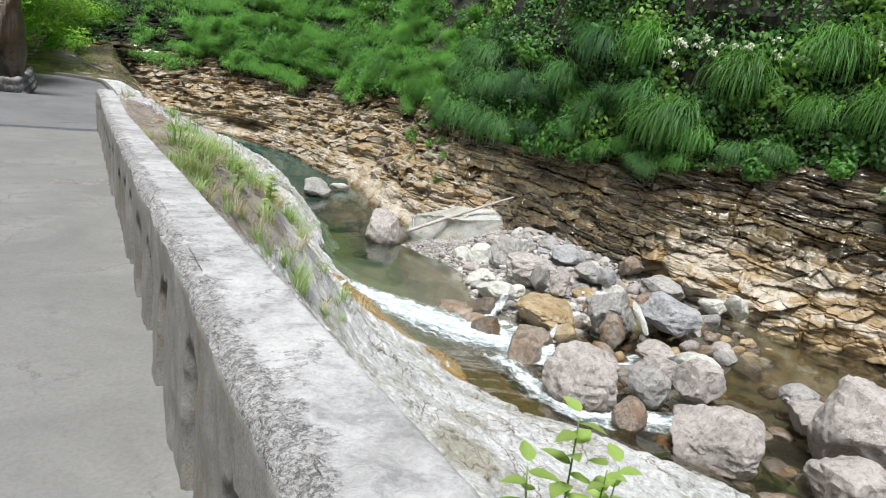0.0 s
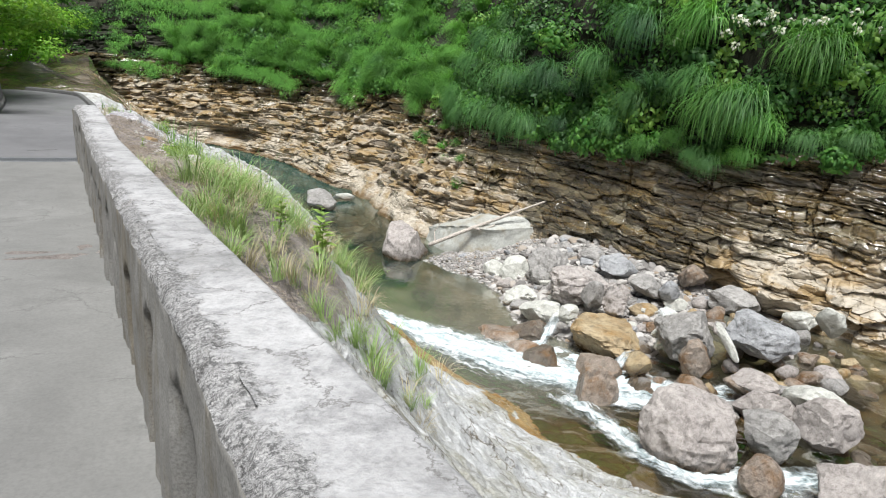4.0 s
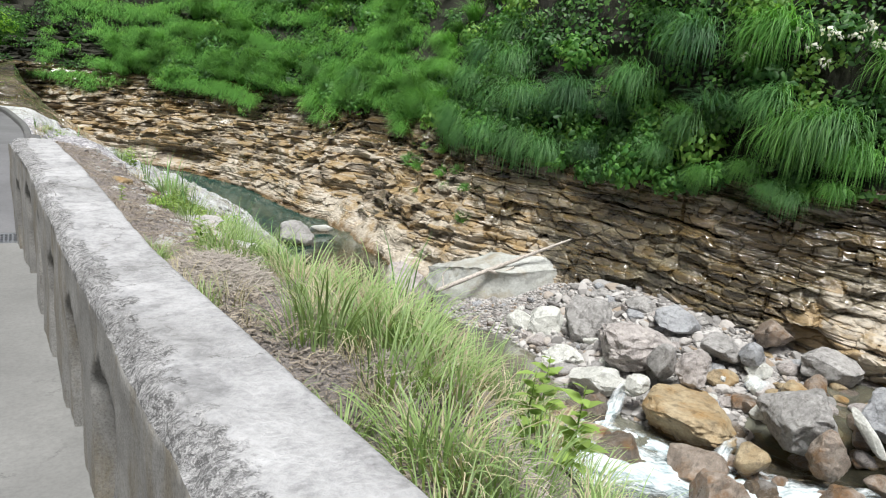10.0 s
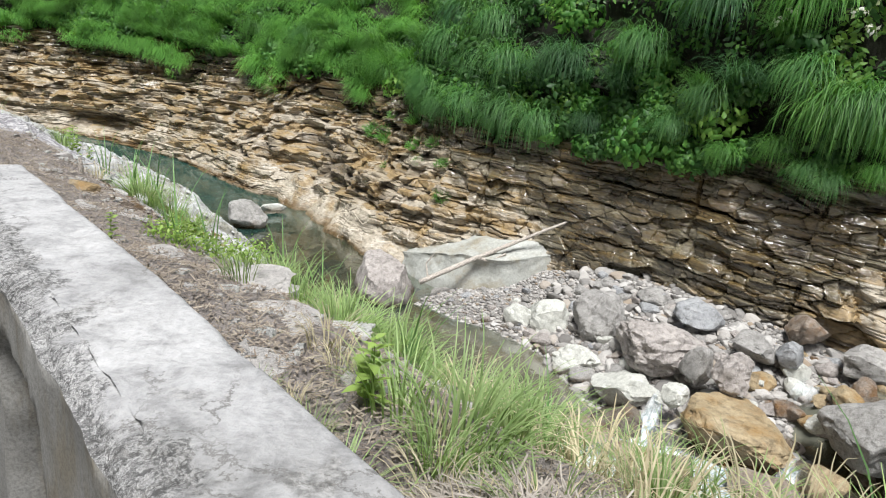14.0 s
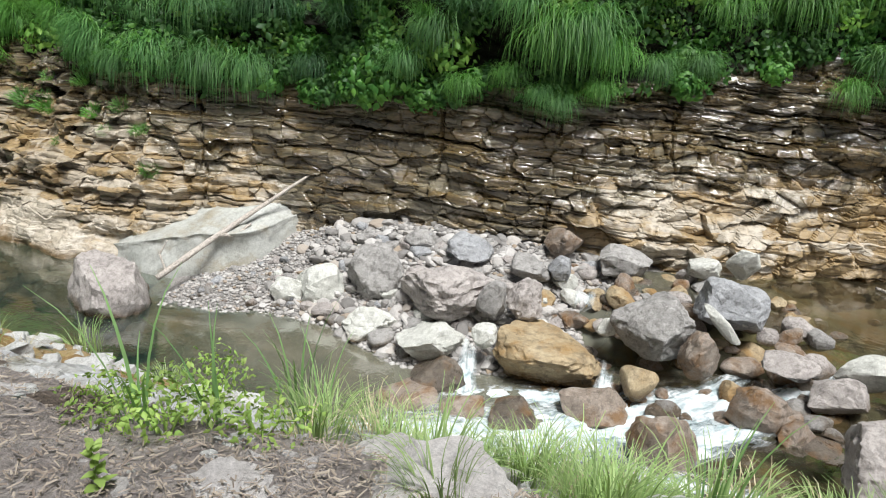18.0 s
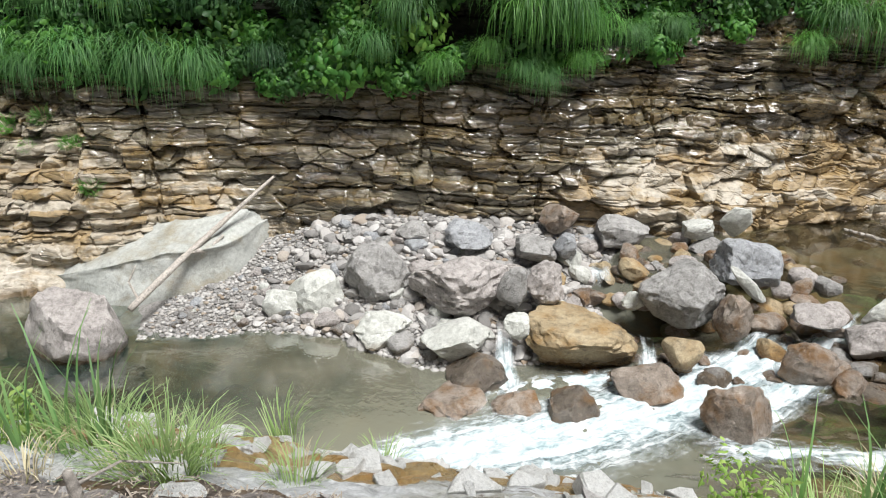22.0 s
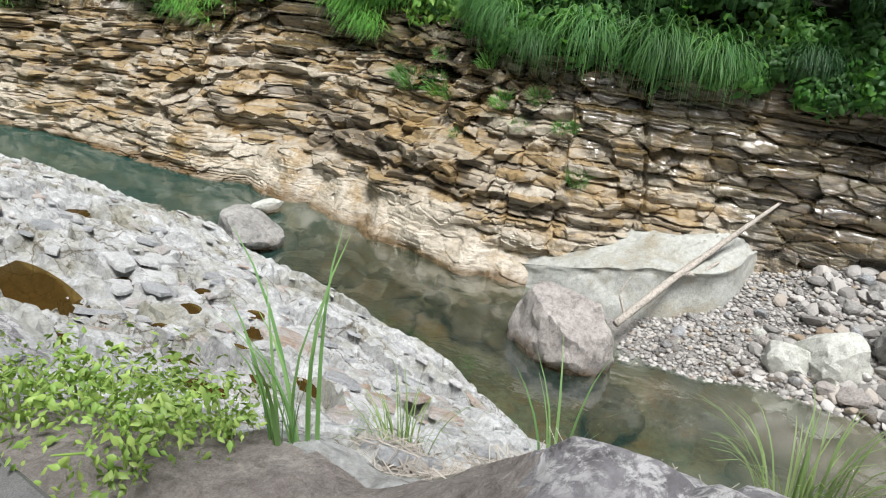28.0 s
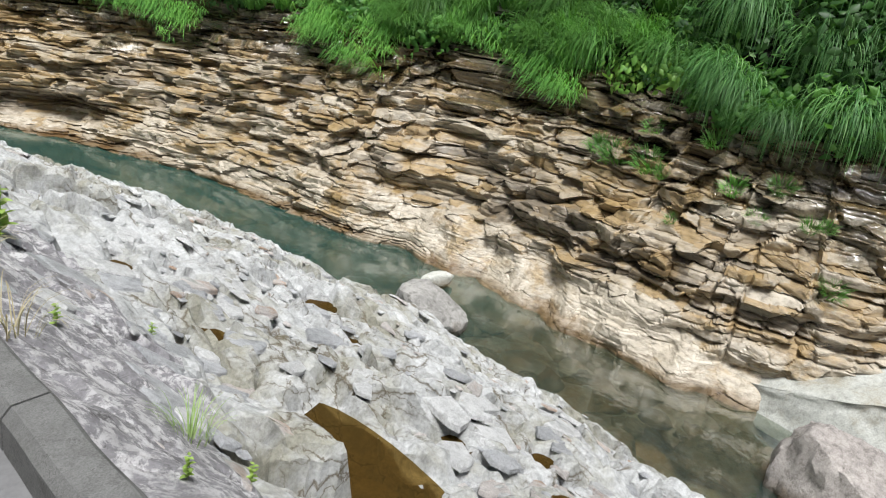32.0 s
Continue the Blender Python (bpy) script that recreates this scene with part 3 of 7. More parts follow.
def water_material(name, tint, stops, murk_part, ripple, rough=0.03, gloss=0.5):
    """Clear surface with Fresnel gloss over tinted, slightly murky water."""
    m, t, b = material(name)
    v = place(t)
    w1 = noise_node(t, ripple, 3, 0.5, place(t, (1, 0.5, 1)), 0.5)
    w2 = noise_node(t, ripple * 4, 3, 0.5, v, 0.3)
    bp = node(t, "ShaderNodeBump", Strength=0.25, Distance=0.06)
    t.links.new(mix(t, 0.35, w1, w2), bp.inputs["Height"])
    tr = node(t, "ShaderNodeBsdfTransparent")
    tr.inputs["Color"].default_value = (*tint, 1)
    df = node(t, "ShaderNodeBsdfDiffuse")
    sep = t.nodes.new("ShaderNodeSeparateXYZ")
    t.links.new(v, sep.inputs[0])
    wob = t.nodes.new("ShaderNodeMath")
    wob.operation = "MULTIPLY_ADD"
    t.links.new(noise_node(t, 0.35, 5, 0.6, v), wob.inputs[0])
    wob.inputs[1].default_value = 9.0
    t.links.new(sep.outputs["Y"], wob.inputs[2])
    reach = t.nodes.new("ShaderNodeMapRange")
    reach.inputs["From Min"].default_value, reach.inputs["From Max"].default_value = -6.0, 34.0
    t.links.new(wob.outputs[0], reach.inputs["Value"])
    t.links.new(ramp(t, reach.outputs[0], stops), df.inputs["Color"])
    thick = ramp(t, reach.outputs[0], [(0.2, (murk_part * 0.35,) * 3), (0.34, (min(murk_part * 1.4, 1.0),) * 3), (0.46, (min(murk_part * 1.3, 1.0),) * 3), (0.55, (murk_part * 0.45,) * 3), (0.72, (murk_part * 0.4,) * 3), (0.88, (murk_part * 0.9,) * 3)])
    body = node(t, "ShaderNodeMixShader", Fac=murk_part)
    t.links.new(thick, body.inputs[0])
    t.links.new(tr.outputs[0], body.inputs[1])
    t.links.new(df.outputs[0], body.inputs[2])
    gl = node(t, "ShaderNodeBsdfGlossy", Roughness=rough)
    t.links.new(bp.outputs[0], gl.inputs["Normal"])
    fr = node(t, "ShaderNodeFresnel", IOR=1.2)
    t.links.new(bp.outputs[0], fr.inputs["Normal"])
    ms = t.nodes.new("ShaderNodeMixShader")
    half = t.nodes.new("ShaderNodeMath")
    half.operation = "MULTIPLY"
    half.inputs[1].default_value = gloss
    t.links.new(fr.outputs[0], half.inputs[0])
    t.links.new(half.outputs[0], ms.inputs[0])
    t.links.new(body.outputs[0], ms.inputs[1])
    t.links.new(gl.outputs[0], ms.inputs[2])
    t.links.new(ms.outputs[0], t.nodes["Material Output"].inputs["Surface"])
    return m


WATER = water_material("river_water", (0.78, 0.8, 0.68), [(0.2, (0.09, 0.08, 0.05)), (0.33, (0.23, 0.235, 0.19)), (0.46, (0.22, 0.215, 0.16)), (0.54, (0.05, 0.1, 0.085)), (1.0, (0.03, 0.12, 0.105))], 0.55, 1.6, 0.04, 0.4)


def foam_material():
    """White water: opaque froth at its heart, torn into streaks along the flow at its rim."""
    m, t, b = material("white_foam")
    flow = t.nodes.new("ShaderNodeUVMap")
    flow.uv_map = "flow"
    long_ = t.nodes.new("ShaderNodeMapping")
    long_.inputs["Scale"].default_value = (0.8, 4.5, 1.0)
    t.links.new(flow.outputs[0], long_.inputs["Vector"])
    n1 = noise_node(t, 1.3, 7, 0.66, long_.outputs[0], 0.8)
    n2 = noise_node(t, 5, 7, 0.68, place(t, (1.0, 0.8, 1.0)), 0.8)
    edge = t.nodes.new("ShaderNodeUVMap")
    edge.uv_map = "edge"
    sep = t.nodes.new("ShaderNodeSeparateXYZ")
    t.links.new(edge.outputs[0], sep.inputs[0])
    add = t.nodes.new("ShaderNodeMath")
    add.operation = "MULTIPLY_ADD"
    t.links.new(mix(t, 0.35, n1, n2), add.inputs[0])
    add.inputs[1].default_value = 0.95
    t.links.new(sep.outputs["X"], add.inputs[2])
    t.links.new(ramp(t, add.outputs[0], [(0.6, (0, 0, 0)), (0.72, (0.35,) * 3), (0.86, (0.96,) * 3)]), b.inputs["Alpha"])
    # bluish grey dips: shadows among the froth, put into its base colour
    t.links.new(ramp(t, mix(t, 0.5, n1, n2), [(0.4, (0.3, 0.4, 0.42)), (0.5, (0.55, 0.62, 0.64)), (0.58, (0.75, 0.78, 0.79))]), b.inputs["Base Color"])
    b.inputs["Roughness"].default_value = 0.6
    bump(t, b, mix(t, 0.5, n1, n2), 0.8, 0.1)
    return m


FOAM = foam_material()
METAL, _t, _b = material("galvanised_grate")
_b.inputs["Metallic"].default_value = 0.8
_b.inputs["Roughness"].default_value = 0.45
_t.links.new(ramp(_t, noise_node(_t, 30, 4), [(0.3, (0.3, 0.31, 0.33)), (0.7, (0.5, 0.52, 0.55))]), _b.inputs["Base Color"])
SIGN, _t, _b = material("white_sign")
_t.links.new(ramp(_t, noise_node(_t, 12, 4), [(0.3, (0.55, 0.56, 0.56)), (0.7, (0.75, 0.76, 0.76))]), _b.inputs["Base Color"])


# ---- plan ----
def floor_z(y):
    return np.interp(y, [-30, -16, -12, -10, -8, -4.3, -0.8, 2, 4, 5.8, 7.5, 9.1, 10.6, 12.7, 20, 30, 60], [1.85, 0.72, 0.4, 0.24, 0.08, -0.21, -0.28, -0.3, -0.3, -0.45, -0.75, -1.08, -1.26, -1.5, -1.75, -1.85, -1.9])


def wall_x(y):
    return 0.285 - 0.043 * np.asarray(y) - 0.05 * np.clip((np.asarray(y) + 2.0) / 1.4, 0, 1)


def kerb_x(y):
    """Inner face of the kerb, bending away at the far end."""
    y = np.asarray(y, float)
    return 0.46 - 0.009 * np.clip(y - 15.0, 0, None) ** 2 - 0.3 * np.clip(y - 23.2, 0, None) ** 2


BANK_X = [0.3, 0.62, 1.0, 1.5, 2.0, 3.0, 4.0, 5.5, 7.0, 8.2, 9.0, 9.6, 10.6]
BANK = {
    -30: [0.9, 0.8, 0.6, 0.2, -0.4, -1.6, -2.6, -3.6, -4.1, -4.5, -4.9, -5.6, -6.2],
    -10: [0.1, 0.0, -0.1, -0.6, -1.2, -2.4, -3.2, -3.95, -4.3, -4.6, -4.9, -5.5, -6.2],
    -6.5: [-0.1, -0.1, 0.05, -0.15, -0.5, -1.6, -2.8, -4.0, -4.5, -4.85, -5.2, -5.8, -6.4],
    -4: [-0.3, -0.3, 0.1, 0.1, 0.0, -0.7, -1.9, -3.8, -4.6, -5.1, -5.5, -6.0, -6.6],
    -1: [-0.4, -0.4, -0.25, -0.3, -0.4, -1.1, -2.3, -4.0, -5.0, -5.7, -6.1, -6.5, -7.0],
    3: [-0.45, -0.35, -0.45, -0.6, -0.75, -1.42, -2.1, -3.5, -5.4, -6.1, -6.5, -6.9, -7.3],
    6: [-0.55, -0.45, -0.5, -0.6, -0.9, -1.55, -2.25, -3.6, -5.5, -6.1, -6.5, -7.0, -7.5],
    7.6: [-0.9, -0.75, -0.55, -0.6, -0.95, -1.8, -2.8, -4.15, -5.4, -6.1, -6.6, -7.1, -7.6],
    9.1: [-1.25, -1.05, -0.8, -0.75, -1.05, -2.0, -2.9, -4.1, -5.3, -6.1, -6.7, -7.2, -7.8],
    10.0: [-1.4, -1.2, -1.22, -1.32, -1.6, -2.35, -3.0, -4.05, -5.2, -6.05, -6.7, -7.2, -7.8],
    12: [-1.6, -1.4, -1.5, -1.8, -2.15, -2.75, -3.15, -4.0, -5.0, -5.9, -6.7, -7.2, -7.9],
    15: [-1.8, -1.55, -1.8, -2.25, -2.7, -3.12, -3.3, -3.9, -4.8, -5.5, -6.4, -7.2, -7.9],
    19: [-2.0, -1.7, -1.75, -2.1, -2.4, -2.8, -3.2, -3.9, -4.7, -5.4, -6.3, -7.2, -7.9],
    26: [-2.0, -2.0, -2.1, -2.4, -2.7, -3.2, -3.7, -4.4, -5.2, -5.8, -6.4, -7.2, -7.9],
    34: [-2.1, -2.2, -2.5, -2.9, -3.3, -4.0, -4.6, -5.5, -6.3, -7.0, -7.3, -7.6, -7.9],
    44: [-2.2, -3.0, -4.0, -5.0, -5.6, -6.4, -6.9, -7.2, -7.5, -7.6, -7.7, -7.8, -7.9],
    70: [-4.0, -5.0, -6.0, -6.5, -6.8, -7.0, -7.2, -7.3, -7.5, -7.6, -7.7, -7.8, -7.9],
}
BANK_Y = np.array(list(BANK), float)
BANK_Z = np.array(list(BANK.values()))


def bank_z(x, y):
    """Smooth level of the near bank."""
    x, y = np.asarray(x, float), np.asarray(y, float)
    rows = np.stack([np.interp(x, BANK_X, r) for r in BANK_Z])
    k = np.clip(np.searchsorted(BANK_Y, y) - 1, 0, len(BANK_Y) - 2)
    f = np.clip((y - BANK_Y[k]) / (BANK_Y[k + 1] - BANK_Y[k]), 0, 1)
    f = f * f * (3 - 2 * f)
    return np.take_along_axis(rows, k[None], 0)[0] * (1 - f) + np.take_along_axis(rows, k[None] + 1, 0)[0] * f


def shore_shift(y):
    return np.interp(y, [-30, -8, -7.2, -5.4, -4, -2.8, -0.8, 3, 6, 9, 12, 16, 24, 30, 36], [2.5, 2.0, 1.7, 0.5, -0.4, -0.4, 0.0, -0.5, -0.8, -0.7, -0.6, 0.0, 0.35, 0.2, -1.0])


def water_z(x, y):
    main = np.interp(y, [-30, -8, -4, -2, 0, 2, 4.5, 60], [-5.2, -5.45, -5.6, -5.95, -6.35, -6.65, -6.84, -6.84])
    pool = np.interp(y, [-8, 1.5, 3.0], [-5.42, -5.45, -6.5])
    k = np.clip((np.asarray(x) - 14.8) / 1.2, 0, 1)
    return main * (1 - k) + np.maximum(main, pool) * k


def soil_part(x, y):
    """Where soil and litter cover the bank rock, 0 to 1."""
    top = np.interp(y, [-30, -8, -5, 0, 4, 6, 7, 8.9, 9.4, 10.8, 12, 16, 30], [0.5, 1.5, 3.4, 2.1, 2.7, 2.3, 0.3, 0.3, 2.0, 1.7, 0.7, 0.5, -20])
    return np.clip((top - x) / 0.6 + 0.8 * fbm(x * 0.9, y * 0.9, 0, 3, 5), 0, 1)


def bank_surface(x, y):
    """Bank level with its cracked plates and grain."""
    z = bank_z(x - shore_shift(y) * np.clip((x - 4) / 4, 0, 1), y)
    s = soil_part(x, y)
    rock = 1 - s
    l1, t1, c1 = plates(x * 0.75 + 0.5 * y, y * 0.55, 1.3, 3)
    l2, t2, c2 = plates(x + 0.25 * fbm(x, y, 0, 2, 9), y * 0.7 + 0.3 * x, 0.42, 4)
    l3, t3, c3 = plates(x * 1.3 + 0.12 * fbm(x * 3, y * 3, 0, 2, 8), y * 0.8 - 0.3 * x, 0.19, 6)
    far = np.clip((x - 0.9) / 1.2, 0.25, 1) * np.interp(y, [-12, 8.5, 11], [0.4, 0.4, 1.0])
    z = z + rock * far * (0.13 * l1 + 0.24 * t1 + 0.06 * l2 + 0.13 * t2 + 0.035 * l3 + 0.06 * t3 - 0.12 * (1 - c1) ** 3 - 0.08 * (1 - c2) ** 3 - 0.04 * (1 - c3) ** 3)
    z = z + rock * 0.05 * fbm(x * 3, y * 3, 0, 4, 11) + s * (0.09 * fbm(x * 1.3, y * 1.3, 0, 4, 12) + 0.03 * fbm(x * 9, y * 9, 0, 2, 14))
    # rocky mounds beyond the bend
    z = z + np.clip((y - 26.5) / 5, 0, 1) * np.clip((5 - x) / 4, 0, 1) * (1.3 * fbm(x * 0.22, y * 0.22, 0, 5, 71) + 0.5)
    # shelf of brown rock just under the water
    k = np.clip((y + 4.8) / 0.8, 0, 1) * np.clip((0.8 - y) / 0.8, 0, 1) * np.clip((x - 6) / 1.0, 0, 1)
    under = water_z(x, y) - 0.06 + 0.1 * fbm(x * 0.9, y * 0.9, 0, 4, 74) - 1.2 * np.clip(x - 9.9 - 0.4 * fbm(y * 0.8, 0.0, 0, 3, 75), 0, 2)
    z = np.where(k > 0, np.maximum(z, under * k + (1 - k) * (under - 2)), z)
    # long slit of a rock pool, and small puddles worn into the slab
    cx = 2.72 + 0.15 * (y - 15.2) + 0.07 * fbm(y * 2.2, x * 1.5, 0, 2, 66)
    d = np.maximum(np.abs(x - cx) / np.clip(0.21 + 0.03 * (y - 15.2), 0.1, 0.3), np.abs(y - 15.15 - 0.5 * (x - cx)) / 0.98)
    z = np.where(d < 1.25, np.minimum(z, -3.3 + 0.5 * np.clip(d - 0.75, 0, 1)), z)
    for px, py, pr in PUDDLES:
        d = np.hypot(x - px, (y - py) * 0.6) / pr + 0.55 * fbm(x * 5 / (0.5 + pr), y * 4 / (0.5 + pr), 0, 3, 67)
        z = np.where(d < 1.2, np.minimum(z, puddle_z(px, py) - 0.05 + 0.25 * np.clip(d - 0.8, 0, 1)), z)
    return z


PUDDLES = [(4.84, 18.58, 0.13), (3.62, 16.7, 0.14), (4.54, 15.68, 0.09), (4.47, 15.1, 0.08), (2.5, 12.5, 0.13), (2.2, 12.0, 0.13), (2.9, 12.3, 0.11), (3.3, 12.2, 0.1), (1.9, 13.0, 0.13), (3.75, 15.5, 0.09), (4.0, 13.6, 0.08), (3.4, 13.6, 0.1), (5.2, 16.9, 0.09), (2.85, 13.7, 0.12), (2.75, 13.3, 0.14), (3.42, 13.15, 0.1), (3.15, 12.75, 0.13), (3.9, 14.5, 0.08), (3.3, 14.1, 0.07), (4.2, 17.3, 0.09), (3.7, 18.0, 0.1), (2.6, 17.2, 0.1), (2.4, 18.4, 0.1), (4.6, 14.3, 0.07)]


def puddle_z(x, y):
    return float(bank_z(np.array([x]), np.array([y]))[0]) - 0.06


FOOT = [(30, -28), (25, -14), (21.8, -6), (20.3, -2.5), (18.7, 1), (17.6, 4), (16.9, 8), (16.5, 11), (15.2, 13), (13.9, 15), (13.4, 17), (13.2, 19.5), (13.7, 22.5), (13.8, 25.5), (12.7, 28), (12.2, 32), (11.2, 36.5), (8.7, 41), (4, 47), (-4, 53), (-16, 57), (-40, 60)]


def foot_line(step):
    """Points and outward directions along the cliff foot."""
    p = np.array(FOOT, float)
    s = np.r_[0, np.cumsum(np.hypot(*np.diff(p, axis=0).T))]
    u = np.concatenate([np.arange(a, b, st) for a, b, st in step(s[-1])])
    x, y = np.interp(u, s, p[:, 0]), np.interp(u, s, p[:, 1])
    k = np.ones(9) / 9
    for _ in range(2):
        x[4:-4], y[4:-4] = np.convolve(x, k, "valid"), np.convolve(y, k, "valid")
    tx, ty = np.gradient(x), np.gradient(y)
    ln = np.hypot(tx, ty)
    return u, x, y, ty / ln, -tx / ln


def batter(y):
    return np.interp(y, [-10, 0, 3, 5, 9, 11, 13.5, 16, 21, 28, 40], [0.33, 0.32, 0.16, 0.14, 0.16, 0.2, 0.42, 0.58, 0.62, 0.6, 0.5])


def plant_line(y):
    """Level above which plants cover the cliff."""
    return np.interp(y, [-8, -3, 1.8, 6, 14, 20, 24, 30, 40, 60], [0.6, 0.0, -1.2, -1.7, -1.8, -1.7, -1.4, -1.5, -1.3, -2.0])


# ---- ground: river bed and gravel bar, one sheet ----
def gravel_z(x, y):
    """Gravel bar heaped against the cliff, and the bed around it."""
    bed = np.full(np.shape(x), -7.55) + np.interp(y, [-8, -2, 2, 5], [1.45, 1.2, 0.45, 0.0])
    shore = np.interp(y, [-3, 0, 3, 5.5, 7, 8, 10, 11.2, 12.4, 13.5, 15], [15.5, 14.2, 13.2, 12.7, 13.1, 13.5, 13.3, 12.6, 12.1, 13.2, 16.0])
    foot = np.interp(y, [1, 4, 8, 11, 13], [18.7, 17.6, 16.9, 16.5, 15.2])
    top = np.interp(y, [-3, 0, 2, 6, 9, 11, 12, 13, 14.5], [-5.55, -5.5, -5.3, -5.0, -5.2, -5.75, -6.25, -6.55, -7.2])
    f = np.clip((x - shore) / np.maximum(foot - shore, 0.5), -0.35, 1.2)
    heap = -6.9 + (top + 6.9) * np.clip(f, -0.4, 1) ** 1 + 0.0
    heap = np.where(f < 0, -6.9 + f * 2.2, heap)
    inside = np.clip((y + 4.0) / 2.5, 0, 1) * np.clip((15.0 - y) / 1.5, 0, 1)
    return np.maximum(bed, heap * inside + bed * (1 - inside)) + 0.07 * fbm(x * 1.2, y * 1.2, 0, 4, 31)


def build_ground():
    ys = np.concatenate([[-400, -120, -60], np.arange(-32, -8, 0.5), np.arange(-8, 16, 0.13), np.arange(16, 44, 0.3), np.arange(44, 62, 1.0), [90, 150, 400]])
    xs = np.concatenate([[-400, -100, -40], np.arange(-8, 8, 1.0), np.arange(8, 19, 0.13), np.arange(19, 30, 0.5), [40, 100, 400]])
    X, Y = np.meshgrid(xs, ys, indexing="ij")
    Z = gravel_z(X, Y)
    v, f = sheet(np.stack([X, Y, Z], -1))
    c = v[f].mean(1)
    above = (c[:, 2] > water_z(c[:, 0], c[:, 1]) - 0.03) & (c[:, 0] > 11.5) & (c[:, 1] > -5) & (c[:, 1] < 15)
    ob = new("ground", raw_mesh("ground", v, f[:, ::-1], [BED, GRAVEL], above.astype(int)))
    tagged(ob, "river bed of brown mud, stones and grey gravel under the water", "ground", kind="structure")


build_ground()


def build_bank():
    ys = np.concatenate([np.arange(-32, -12, 0.3), np.arange(-12, 24, 0.048), np.arange(24, 40, 0.1), np.arange(40, 70, 0.6)])
    xs = np.concatenate([np.arange(-16, 0.2, 0.3), np.arange(0.3, 9.6, 0.05), np.arange(9.6, 12.8, 0.085)])
    X, Y = np.meshgrid(xs, ys, indexing="ij")
    Z = bank_surface(X, Y)
    X = X + 0.04 * fbm(X * 4, Y * 4, Z * 4, 3, 21)
    v, f = sheet(np.stack([X, Y, Z], -1))
    c = v[f].mean(1)
    soil = soil_part(c[:, 0], c[:, 1]) > 0.5
    grey = c[:, 0] + 0.9 * fbm(c[:, 0] * 1.1, c[:, 1] * 0.9, 0, 5, 19) < np.interp(c[:, 1], [5, 6.6, 9.2, 9.8, 12, 14, 18, 22, 24], [0.0, 2.4, 2.1, 0.6, 0.9, 1.5, 1.7, 1.2, -20])
    seep = (c[:, 1] < 7) & (c[:, 1] > 1.0) & (c[:, 0] > 2.9) & (fbm(c[:, 0] * 1.6, c[:, 1] * 1.2, 0, 4, 24) > 0.16 - 0.08 * c[:, 0])
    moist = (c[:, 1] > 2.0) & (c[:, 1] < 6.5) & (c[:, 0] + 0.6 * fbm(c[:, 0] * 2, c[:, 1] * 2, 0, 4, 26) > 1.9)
    shelf = (c[:, 1] < 7) & (c[:, 2] < water_z(c[:, 0], c[:, 1]) + np.interp(c[:, 1], [-4, 1, 3, 7], [0.2, 0.3, 0.8, 0.5]) + 0.45 * fbm(c[:, 0] * 0.8, c[:, 1] * 0.8, 0, 4, 77))
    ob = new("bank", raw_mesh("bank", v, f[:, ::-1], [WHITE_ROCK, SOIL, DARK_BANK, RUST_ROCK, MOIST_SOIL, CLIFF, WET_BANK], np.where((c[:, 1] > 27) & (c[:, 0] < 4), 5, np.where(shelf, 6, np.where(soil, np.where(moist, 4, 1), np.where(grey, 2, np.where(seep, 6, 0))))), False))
    tagged(ob, "near river bank of cracked pale bedrock with dark soil and litter", "river bank", kind="structure")


build_bank()


